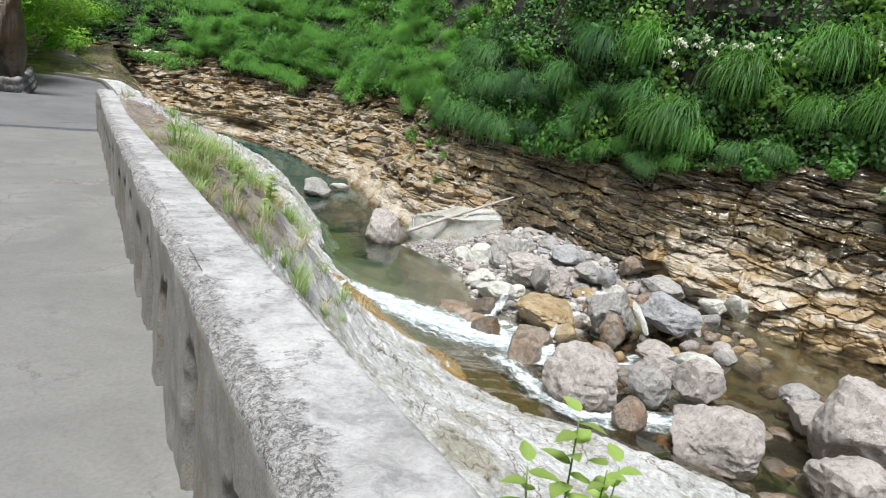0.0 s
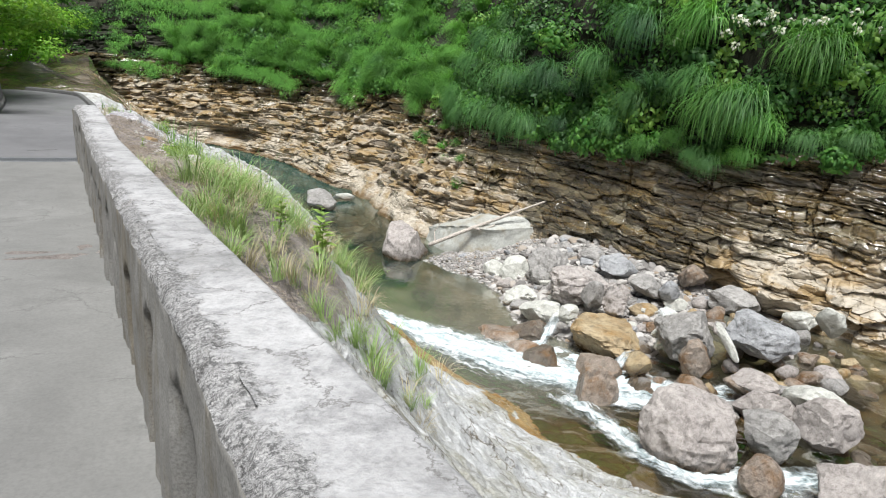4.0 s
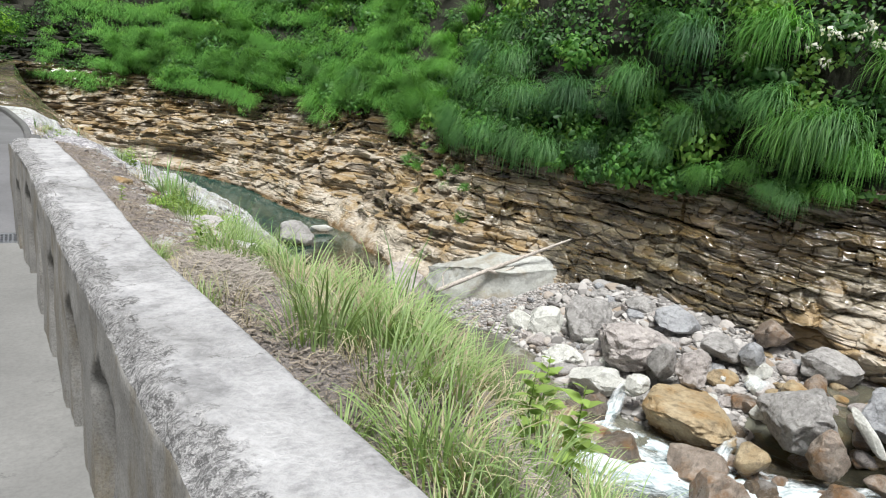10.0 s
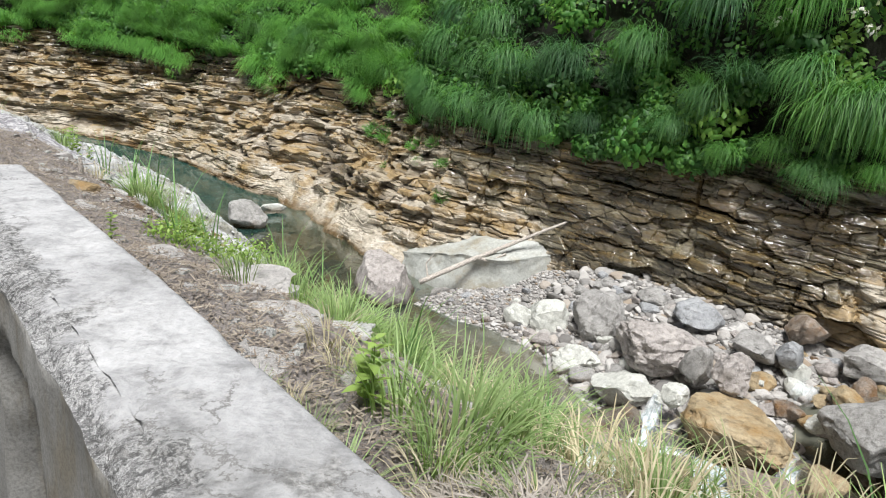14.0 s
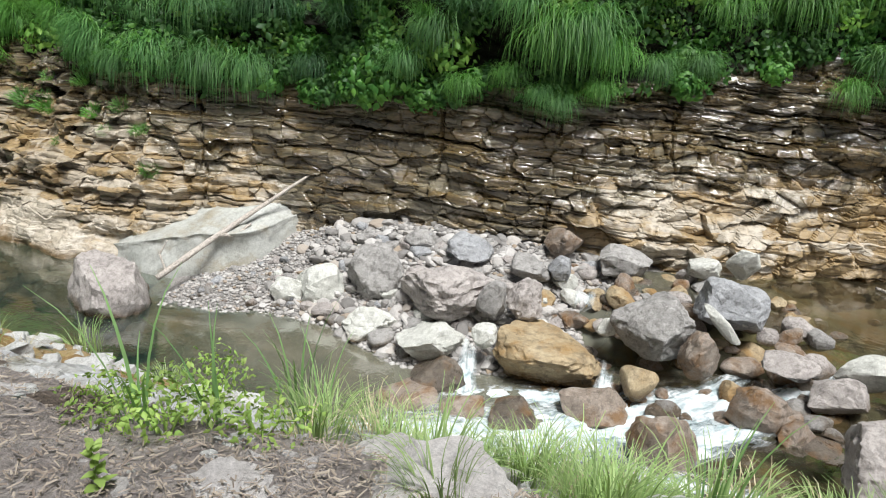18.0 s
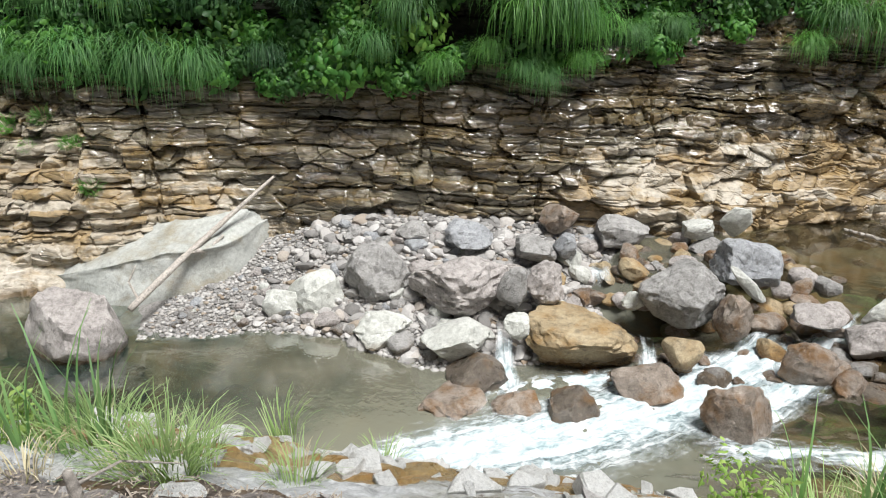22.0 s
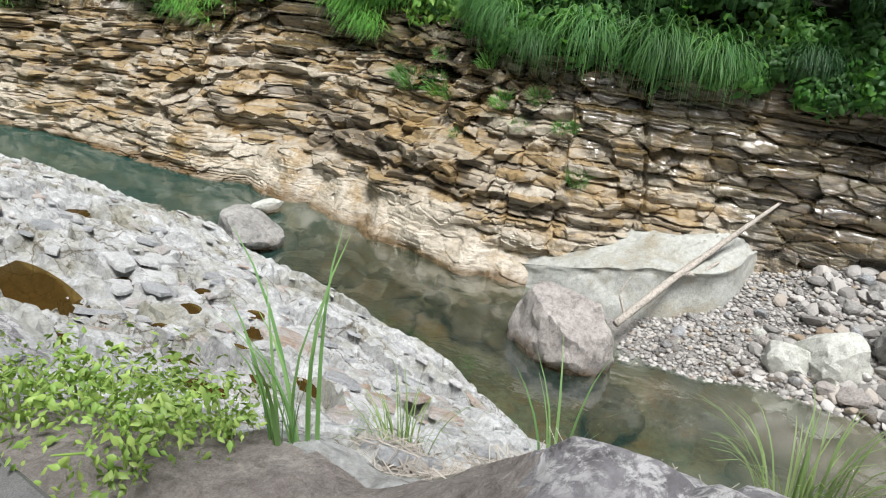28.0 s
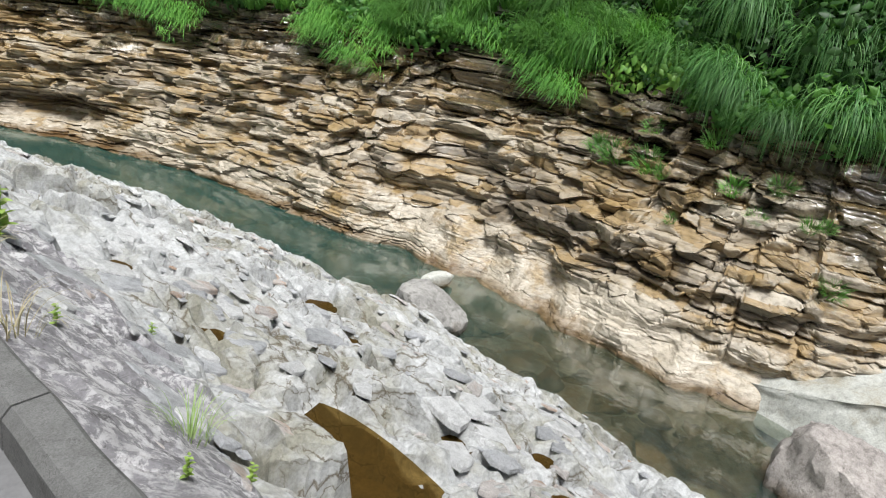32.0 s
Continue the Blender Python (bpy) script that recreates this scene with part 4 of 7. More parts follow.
def build_cliff():
    u, x, y, nx, ny = foot_line(lambda L: [(0, 20, 0.3), (20, 62, 0.05), (62, 90, 0.14), (90, L, 0.6)])
    # the rows from 14 m up are unseen, added to block low sky light
    zs = np.concatenate([np.arange(-8.2, -7.0, 0.2), np.arange(-7.0, -0.4, 0.026), np.arange(-0.4, 1.6, 0.05), np.arange(1.6, 12, 0.4), [14, 20, 30, 45]])
    U, Zg = np.meshgrid(u, zs, indexing="ij")
    fx, fy, nX, nY = (np.repeat(a[:, None], len(zs), 1) for a in (x, y, nx, ny))
    base = np.interp(fy, [-6, 0, 4], [-5.5, -5.6, -6.84])
    h = np.maximum(Zg - base, -1.0)
    back = batter(fy) * h
    # beds of uneven thickness in two orders, broken along their length into blocks that stand proud or back
    warp = 0.3 * fbm(U * 0.09, Zg * 0.1, 0, 2, 41) + 0.13 * fbm(U * 0.5, Zg * 0.5, 0, 4, 42) + 0.03 * fbm(U * 3.5, Zg * 3, 0, 3, 32)
    dip = np.interp(fy, [-10, 3, 9, 60], [-0.07, -0.03, 0.0, 0.03])
    s = Zg + warp + dip * (U - 38)

    def bedding(thin, thick, power, short, long, seed):
        edges = np.cumsum(np.r_[-22, thin + (thick - thin) * np.random.default_rng(seed).random(500) ** power])
        k = np.searchsorted(edges, s)
        lo, hi = edges[np.clip(k - 1, 0, None)], edges[np.clip(k, 0, len(edges) - 1)]
        seg = U / (short + (long - short) * lattice(k, 0 * k, 1, seed)) + 9 * lattice(k, 0 * k, 2, seed) + 0.22 * fbm(U * 1.3, Zg * 2.2, 0, 3, seed + 1)
        si = np.floor(seg).astype(np.int64)
        return k, si, np.clip((s - lo) / np.maximum(hi - lo, 0.02), 0, 1), seg - si, hi - lo

    kc, sc, fc, _, tc = bedding(0.3, 0.95, 1.3, 1.2, 4.0, 51)
    k, si, frac, sf, th = bedding(0.07, 0.34, 1.7, 0.4, 2.2, 55)
    wild = np.clip((fy - 12) / 6, 0, 1) * np.clip((Zg + 5.8) / 0.8, 0, 1)
    calm = np.clip(np.interp(fy, [2, 5, 11, 14], [0.3, 0.5, 0.5, 0.3]) + 2.6 * fbm(U * 0.3, Zg * 0.8, 0, 3, 64), 0, 1) * (1 - 0.5 * wild)
    flat = np.interp(fy, [2, 4, 11, 15], [1.0, 0.7, 0.75, 1.0])
    d = 0.26 * (lattice(kc, 0 * kc, 3, 52) - 0.5) + 0.22 * (lattice(kc, sc, 4, 52) - 0.5)
    d = d + (1 - 0.8 * calm) * (0.1 * (lattice(k, 0 * k, 3, 53) - 0.5) + (0.16 + 0.16 * wild) * (lattice(k, si, 4, 53) - 0.5) + 0.16 * (lattice(k, si, 5, 54) - 0.5) * (sf - 0.5) * 2)
    gape = np.clip(0.35 + 1.6 * vnoise(U * 1.1, k * 3.7, 0, 33), 0, 1)
    lip = (0.04 + 0.17 * lattice(k, si, 6, 55) ** 1.6) * gape * np.clip(1 - frac * th / 0.05, 0, 1) ** 0.8 * (1 - 0.7 * calm) + 0.05 * np.clip((frac - 0.72) / 0.28, 0, 1) ** 2
    lip = lip * 0.85 + (0.04 + 0.24 * lattice(kc, sc, 7, 55)) * np.clip(0.45 + 1.4 * vnoise(U * 0.6, kc * 5.3, 0, 31), 0, 1) * np.clip(1 - fc * tc / 0.07, 0, 1) ** 0.8
    tread = -(0.75 - 0.3 * wild) * batter(fy) * ((frac - 0.5) * th * (1 - 0.7 * calm) + 0.35 * (fc - 0.5) * tc)
    ends = 0.06 * np.clip(1 - np.minimum(sf, 1 - sf) / 0.05, 0, 1) * (lattice(k, si, 7, 56) > 0.3) * (1 - calm)
    joint = (U + 0.25 * fbm(Zg * 0.9, U * 0.2, 0, 3, 60)) / 3.4
    jf = np.abs(joint - np.round(joint)) * 3.4
    ends = ends + 0.2 * np.clip(1 - jf / 0.06, 0, 1) * (vnoise(U * 0.3, Zg * 0.35, 0, 63) > 0.0)
    l3, t3, c3 = plates(U * 0.8 + 0.7 * Zg + 0.15 * fbm(U * 2, Zg * 2, 0, 2, 61), Zg * 1.5 - 0.2 * U, 0.62, 58)
    rough = (0.2 + 0.12 * wild) * fbm(U * 0.5, Zg * 0.7, 0, 4, 45) + 0.035 * fbm(U * 4, Zg * 7, 0, 3, 46) + (0.05 + 0.1 * wild) * l3 + (0.16 + 0.18 * wild) * t3 + 0.05 * (1 - c3) ** 4
    beds = flat * (d + lip + ends) + tread
    # rounded, obliquely jointed rock at the upstream end, polished foot further down
    block = np.clip((3.6 - fy) / 1.6, 0, 1) * np.clip((-2.3 - 0.25 * (fy + 1) - Zg) / 0.5, 0, 1)
    l2, t2, c2 = plates(U * 0.8 + 0.75 * Zg + 0.3 * fbm(U, Zg, 0, 3, 59), Zg * 1.25 - 0.35 * U + 0.3 * fbm(U, Zg, 5, 3, 59), 1.0, 57)
    broken = 0.13 * l2 + 0.34 * t2 - 0.04 * np.sqrt(c2) + 0.05 * (1 - c2) ** 4 + 0.16 * fbm(U * 1.1, Zg * 1.4, 0, 4, 34) + 0.4 * (d + lip)
    broken = broken - 0.5 * np.exp(-(((fy + 0.3) / 2.6) ** 2) - ((Zg + 4.7) / 0.7) ** 2)
    worn = np.interp(fy, [9, 12, 24, 30], [0, 1, 1, 0]) * np.clip((-5.5 + 0.6 * fbm(U * 0.5, Zg, 0, 2, 43) - Zg) / 0.5, 0, 1)
    scoop = 0.5 * fbm(U * 0.7, Zg * 0.8, 0, 2, 47) + 0.16 * np.abs(fbm(U * 1.6, Zg * 1.3, 0, 2, 35)) - 0.1 + 0.02 * fbm(U * 4, Zg * 4, 0, 3, 37)
    off = (beds * (1 - block) + broken * block) * (1 - 0.85 * worn) + rough * (1 - 0.6 * worn) + worn * scoop
    soft = np.clip((Zg - plant_line(fy)) / 0.8, 0, 1)
    off = off + soft * (0.5 * fbm(U * 0.3, Zg * 0.3, 0, 3, 48) + 0.35)
    # an undercut hollow at the far bend and one under the plants
    off = off + 1.6 * np.exp(-(((fy - 40.5) / 2.0) ** 2) - ((Zg + 6.0) / 0.45) ** 2) + 0.8 * np.exp(-(((fy - 2.5) / 3.0) ** 2) - ((Zg + 0.2) / 0.5) ** 2)
    off = off + 0.5 * np.exp(-(((fy - 21.6) / 0.5) ** 2) - ((Zg + 5.6) / 0.45) ** 2) + 0.4 * np.exp(-(((fy - 17.5) / 0.35) ** 2) - ((Zg + 6.2) / 0.5) ** 2)
    b = back + off
    P = np.stack([fx + nX * b, fy + nY * b, Zg + 0.02 * fbm(U * 4, Zg * 4, 0, 2, 49)], -1)
    v, f = sheet(P)
    c = v[f].mean(1)
    pick = 0.35 * lattice(k, si, 8, 69) + 0.2 * lattice(k, 0 * k, 9, 69) + 0.3 * lattice(kc, sc, 9, 69) + 0.45 * fbm(U * 0.35, Zg * 0.6, 0, 3, 70)
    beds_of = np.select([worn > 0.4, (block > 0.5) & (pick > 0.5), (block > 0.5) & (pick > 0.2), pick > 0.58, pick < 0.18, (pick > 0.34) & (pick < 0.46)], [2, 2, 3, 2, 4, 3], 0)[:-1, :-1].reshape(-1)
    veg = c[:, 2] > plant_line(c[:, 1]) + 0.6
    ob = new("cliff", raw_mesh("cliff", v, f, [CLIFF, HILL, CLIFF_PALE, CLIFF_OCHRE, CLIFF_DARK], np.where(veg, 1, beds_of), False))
    tagged(ob, "far river cliff of thin brown, ochre and grey rock beds", "cliff", kind="structure")
    return x, y, nx, ny


CL_X, CL_Y, CL_NX, CL_NY = build_cliff()


def cliff_at(y, z, out=0.0):
    """A place on the smooth cliff face at that y of its foot, and its outward direction towards the river."""
    i = int(np.argmin(np.abs(CL_Y - y))) if y < 50 else len(CL_Y) - 40
    base = float(np.interp(CL_Y[i], [-6, 0, 4], [-5.5, -5.6, -6.84]))
    b = float(batter(CL_Y[i])) * max(z - base, 0) + 0.35 * min(max((z - float(plant_line(CL_Y[i]))) / 0.8, 0), 1) - out
    return Vector((CL_X[i] + CL_NX[i] * b, CL_Y[i] + CL_NY[i] * b, z)), Vector((-CL_NX[i], -CL_NY[i], 0))


# ---- water ----
def build_water():
    ys = np.concatenate([np.arange(-32, -8, 0.4), np.arange(-8, 9, 0.09), np.arange(9, 45, 0.3), np.arange(45, 64, 1.0)])
    xs = np.concatenate([np.arange(-14, 6, 1.0), np.arange(6, 17, 0.1), np.arange(17, 32, 0.4)])
    X, Y = np.meshgrid(xs, ys, indexing="ij")
    rush = np.clip((5.5 - Y) / 3, 0, 1) * np.clip((16 - X) / 2, 0, 1)
    Z = water_z(X, Y) + rush * (0.07 * fbm(X * 1.4, Y * 0.9, 0, 3, 61) + 0.025 * fbm(X * 5, Y * 4, 0, 2, 62))
    v, f = sheet(np.stack([X, Y, Z], -1))
    ob = new("water", raw_mesh("water", v, f[:, ::-1], [WATER]))
    tagged(ob, "shallow greenish river water, still pool below small rapids", "water", kind="structure")


build_water()


def stream(label, line, width, seed, lift=0.03, froth=1.0):
    """A ribbon of white water along points of x, y."""
    p = np.array(line, float)
    s = np.r_[0, np.cumsum(np.hypot(*np.diff(p[:, :2], axis=0).T))]
    u = np.arange(0, s[-1], 0.06)
    cx, cy = np.interp(u, s, p[:, 0]), np.interp(u, s, p[:, 1])
    for _ in range(2):
        cx[7:-7], cy[7:-7] = np.convolve(cx, np.ones(15) / 15, "valid"), np.convolve(cy, np.ones(15) / 15, "valid")
    half = np.interp(u, s, width)
    tx, ty = np.gradient(cx), np.gradient(cy)
    ln = np.hypot(tx, ty)
    w = np.linspace(-1, 1, 45)
    X = cx[:, None] + (-ty / ln * half)[:, None] * w
    Y = cy[:, None] + (tx / ln * half)[:, None] * w
    Z = water_z(X, Y) if p.shape[1] == 2 else np.repeat(np.interp(u, s, p[:, 2])[:, None], 45, 1)
    edge = np.clip(np.minimum(1 - np.abs(w)[None], np.minimum(u, u[-1] - u)[:, None] / 1.2), 0, 1)
    Z = Z + lift + 0.13 * np.clip(edge * 2, 0, 1) * np.abs(fbm(X * 2.4, Y * 1.6, 0, 3, seed)) + 0.05 * fbm(X * 8, Y * 7, 0, 3, seed + 1)
    v, f = sheet(np.stack([X, Y, Z], -1))
    me = raw_mesh("white_water", v, f, [FOAM])
    uv = me.uv_layers.new(name="edge")
    val = froth * np.clip(edge * 1.15, 0, 1) ** 0.8 * 0.52 - 0.05
    flat = np.repeat(val.reshape(-1, 1), 2, 1)
    loops = np.empty(len(me.loops), np.int32)
    me.loops.foreach_get("vertex_index", loops)
    uv.data.foreach_set("uv", flat[loops].ravel())
    way = me.uv_layers.new(name="flow")
    along = np.stack([np.repeat(u[:, None], 45, 1), half[:, None] * w], -1).reshape(-1, 2)
    way.data.foreach_set("uv", along[loops].ravel())
    ob = new("white_water", me)
    tagged(ob, label, "rapids", kind="stuff")


stream("white foaming water of the main rapids between boulders", [(14.6, -2.0), (13.3, -0.9), (12.3, 0.2), (11.4, 1.7), (10.6, 3.0), (10.1, 4.3), (9.3, 5.6), (8.7, 7.0), (8.3, 8.2)], [0.6, 1.25, 1.75, 1.85, 1.75, 1.5, 1.05, 0.5, 0.2], 71)
stream("white foaming water along the near bank", [(13.2, -5.7), (12.0, -5.3), (10.9, -5.0), (10.1, -4.5), (9.9, -3.5), (10.2, -2.2), (10.5, -0.8), (10.6, 0.6)], [0.5, 0.75, 0.85, 0.8, 0.65, 0.5, 0.55, 0.6], 73, 0.03, 0.78)
stream("white foaming water among the upstream boulders", [(15.3, -3.7), (14.4, -2.9), (13.4, -2.2), (12.5, -1.5), (11.6, -0.6), (11.2, 0.3)], [0.3, 0.55, 0.8, 0.9, 0.9, 0.7], 81)
stream("foam spilling over a gap in the boulders", [(13.6, 4.15, -5.95), (13.15, 4.05, -6.05), (12.85, 4.0, -6.5), (12.3, 3.9, -6.85), (11.6, 3.7, -6.8)], [0.16, 0.2, 0.3, 0.55, 0.6], 75)
stream("foam spilling beside the ochre boulder", [(13.9, 1.1, -5.95), (13.3, 1.0, -6.1), (12.9, 1.0, -6.5), (12.3, 1.2, -6.62)], [0.14, 0.2, 0.35, 0.6], 77)
stream("foam in the gap below the ochre boulder", [(13.0, 0.9, -6.55), (12.9, 1.8, -6.68), (12.6, 2.7, -6.76), (12.2, 3.5, -6.82), (11.6, 4.2, -6.86)], [0.4, 0.55, 0.6, 0.6, 0.4], 83)
stream("thin foam among small stones", [(16.2, 2.2, -5.3), (15.6, 2.1, -5.45), (15.0, 2.0, -5.72)], [0.3, 0.35, 0.3], 79)


# ---- walkway, road, parapet, kerb ----
def strip(name, x0, x1, ys, mat, label, category, lift=0.0, wave=0.006):
    xs = np.linspace(0, 1, 30)
    A, B = np.array([x0(t) for t in ys]), np.array([x1(t) for t in ys])
    X = A[:, None] + (B - A)[:, None] * xs
    Y = np.repeat(np.asarray(ys)[:, None], len(xs), 1)
    Z = floor_z(Y) + lift + wave * fbm(X * 1.5, Y * 1.5, 0, 3, 81)
    v, f = sheet(np.stack([X, Y, Z], -1))
    ob = new(name, raw_mesh(name, v, f[:, ::-1], [mat]))
    return tagged(ob, label, category, kind="structure")


strip("pavement", lambda t: -2.7, lambda t: wall_x(t) + 0.12, np.linspace(-30, -0.84, 196), PAVING, "pale grey worn concrete walkway beside the parapet", "walkway")
strip("road", lambda t: kerb_x(t) - 2.9, lambda t: kerb_x(t) + 0.03, np.concatenate([np.arange(-0.55, 26, 0.15)]), ASPHALT, "smooth dark grey asphalt path beyond the drain", "path", 0.004)


def build_parapet():
    """Long worn parapet: rough chipped top edge, sloping cap, shallow uneven niches in its inner face."""
    ys = np.concatenate([np.arange(-30, -17, 0.1), np.linspace(-17, -0.58, 1000)])
    h, w = 0.8, 0.31
    inner = np.concatenate([np.linspace(-0.15, h - 0.045, 34)])
    rows = []
    for t in inner:
        rows.append((0.0, t, "in"))
    for a in np.linspace(0, 1, 7)[1:]:
        rows.append((0.055 * (1 - math.cos(a * math.pi / 2)), h - 0.045 + 0.045 * math.sin(a * math.pi / 2), "edge"))
    for a in np.linspace(0.055, w - 0.02, 22)[1:]:
        rows.append((a, h, "top"))
    for a in np.linspace(0, 1, 4)[1:]:
        rows.append((w - 0.02 + 0.02 * math.sin(a * math.pi / 2), h - 0.02 * (1 - math.cos(a * math.pi / 2)), "edge2"))
    for t in np.linspace(h - 0.03, -1.2, 18)[1:]:
        rows.append((w, t, "out"))
    offs = np.array([(r[0], r[1]) for r in rows])
    kind = [r[2] for r in rows]
    Y = np.repeat(ys[:, None], len(rows), 1)
    X = wall_x(Y) + offs[:, 0]
    Z = floor_z(Y) + offs[:, 1]
    H = np.repeat(offs[None, :, 1], len(ys), 0)
    isin, istop = np.array([k == "in" for k in kind]), np.array([k in ("top", "edge2") for k in kind])
    isedge = np.array([k == "edge" for k in kind])
    # niches about every 0.75 m, arched and ragged
    cell = Y / 0.78 + 0.12 * vnoise(Y * 2, 0, 0, 5)
    ci = np.floor(cell).astype(np.int64)
    cf = cell - ci
    arch = 0.58 + 0.1 * (lattice(ci, ci * 0, 1, 6) - 0.5) + 0.05 * fbm(Y * 6, H * 6, 0, 2, 7) - 0.9 * (cf - 0.5) ** 2
    width = 0.16 + 0.12 * lattice(ci, ci * 0, 2, 6)
    niche = np.clip((width - np.abs(cf - 0.5) + 0.02 * fbm(Y * 10, H * 5, 0, 2, 8)) / 0.02, 0, 1) * np.clip((arch - H) / 0.03, 0, 1)
    X = X + isin * (0.12 * niche + 0.012 * fbm(Y * 2, H * 3, 0, 4, 9) + 0.008 * fbm(Y * 11, H * 7, 0, 4, 29) + 0.03 * np.clip((0.55 - H) / 0.6, 0, 1) * (lattice(ci, ci * 0, 4, 6) - 0.3))
    Z = Z + istop * (0.007 * fbm(Y * 1.5, X * 6, 0, 4, 10) - 0.02 * np.clip(fbm(Y * 5, X * 7, 0, 4, 13) - 0.2, 0, 1) + 0.0025 * fbm(Y * 22, X * 22, 0, 3, 23) + 0.012 * np.clip(1 - (offs[:, 0] - 0.03) / 0.1, 0, 1) * fbm(Y * 30, X * 30, 0, 2, 24))
    # patches of screed with cracks across the top
    slab = Y / 0.62 + 0.35 * fbm(Y * 0.8, X * 3, 0, 2, 27) + 0.3 * fbm(X * 9, Y * 2, 0, 4, 28)
    si = np.floor(slab).astype(np.int64)
    sf = slab - si
    Z = Z + istop * (0.006 * (lattice(si, si * 0, 3, 30) - 0.5) - 0.007 * np.clip(1 - np.minimum(sf, 1 - sf) / 0.03, 0, 1) * (lattice(si, si * 0, 5, 30) > 0.3))
    chip = np.clip(fbm(Y * 5, H * 9, 0, 5, 15) + 0.05, 0, 1) + 0.3 * np.clip(fbm(Y * 1.3, 0, 0, 3, 18), 0, 1)
    X = X + isedge * (0.035 * chip + 0.01 * fbm(Y * 18, H * 40, 0, 3, 16))
    Z = Z - isedge * (0.02 * chip + 0.012 * fbm(Y * 17, H * 30, 3, 3, 16))
    v, f = sheet(np.stack([X, Y, Z], -1))
    top = (kind.index("edge") <= (np.arange(len(f)) % (len(rows) - 1)) + 1) & ((np.arange(len(f)) % (len(rows) - 1)) < kind.index("out"))
    n = len(rows)
    faces = [tuple(q) for q in f.tolist()] + [tuple(range(len(v) - n, len(v))), tuple(range(n))[::-1]]
    fm = np.r_[top.astype(int), 1, 0]
    me = raw_mesh("wall_parapet", v, faces, [CONCRETE_FACE, CONCRETE_TOP], fm, True)
    me.set_sharp_from_angle(angle=radians(68))
    ob = new("wall_parapet", me)
    tagged(ob, "low weathered grey concrete parapet with chipped pale top", "parapet", kind="structure")


build_parapet()


def build_kerb():
    """Kerb stones with open joints along the road's river side."""
    holder = tagged(new("kerb"), "row of dark weathered concrete kerb stones beside the asphalt path", "kerb", kind="structure")
    y = -0.45
    i = 0
    while y < 25:
        ln = 0.9
        y1 = y + ln - 0.012
        bm = bmesh.new()
        rings = []
        for t in np.linspace(y, y1, 7):
            x, z = float(kerb_x(t)), float(floor_z(t))
            ring = [(0, -0.2), (0.0, 0.13), (0.03, 0.165), (0.14, 0.17), (0.16, 0.15), (0.165, -0.3)]
            rings.append([bm.verts.new((x + a + 0.004 * math.sin(t * 9), t, z + b + 0.004 * math.sin(t * 13 + a * 30))) for a, b in ring])
        for r0, r1 in zip(rings, rings[1:]):
            for k in range(6):
                bm.faces.new((r0[k], r0[(k + 1) % 6], r1[(k + 1) % 6], r1[k]))
        bm.faces.new(rings[0][::-1])
        bm.faces.new(rings[-1])
        bmesh.ops.recalc_face_normals(bm, faces=bm.faces)
        part("kerb_stone", bm, KERB, holder)
        y += ln
        i += 1


build_kerb()


def build_drain():
    """Channel drain across the path with a barred grate."""
    g = tagged(new("drain_grate"), "long galvanised steel drain grate set across the path", "drain grate")
    z = float(floor_z(-0.7))
    g.location = (-1.2, -0.7, z)
    part("channel", box_bm(3.0, 0.29, 0.05, (0, 0, -0.06)), WET_ROCK, g, "dark channel under the bars")
    for s in (-1, 1):
        part("frame", box_bm(2.98, 0.03, 0.045, (0, s * 0.13, -0.015), 0.004), METAL, g)
    for k in (-0.065, 0.0, 0.065):
        part("rail", box_bm(2.96, 0.012, 0.03, (0, k, -0.012), 0.002), METAL, g)
    bar = bm_mesh("bar", box_bm(0.012, 0.24, 0.025, (0, 0, -0.008), 0.002), METAL)
    for k in range(98):
        b = new("bar", bar)
        b.parent = g
        b.location = (-1.46 + k * 0.03, 0, 0)


build_drain()


# ---- boulders ----
def rock_mesh(w, d, h, seed, cuts=7, sub=4, knob=0.14, flat=0.0):
    """A stone of the given size: a ball cut by planes, with knobs and grain."""
    r = random.Random(seed)
    bm = bmesh.new()
    bmesh.ops.create_icosphere(bm, subdivisions=sub, radius=1)
    v = np.array([p.co[:] for p in bm.verts])
    for _ in range(cuts):
        n = np.array([r.gauss(0, 1), r.gauss(0, 1), r.gauss(0, 0.8)])
        n /= np.linalg.norm(n)
        lim = r.uniform(0.58, 0.86)
        over = v @ n - lim
        v = v - np.outer(np.clip(over, 0, None) * 0.9, n)
    if flat:
        v[:, 2] = np.clip(v[:, 2], -1, 1 - flat)
    o = seed * 3.7
    a = fbm(v[:, 0] * 1.3 + o, v[:, 1] * 1.3, v[:, 2] * 1.3, 3, 3)
    ridge = 1 - np.abs(fbm(v[:, 0] * 2.6 + o, v[:, 1] * 2.6, v[:, 2] * 3.4, 4, 5)) * 2.2
    k = 1 + knob * a + 0.5 * knob * np.clip(ridge, -1, 1) + 0.45 * knob * fbm(v[:, 0] * 7 + o, v[:, 1] * 7, v[:, 2] * 7, 3, 4)
    v = v * k[:, None]
    v = v / np.abs(v).max(0) * np.array([w, d, h]) / 2
    for p, c in zip(bm.verts, v):
        p.co = c
    return bm


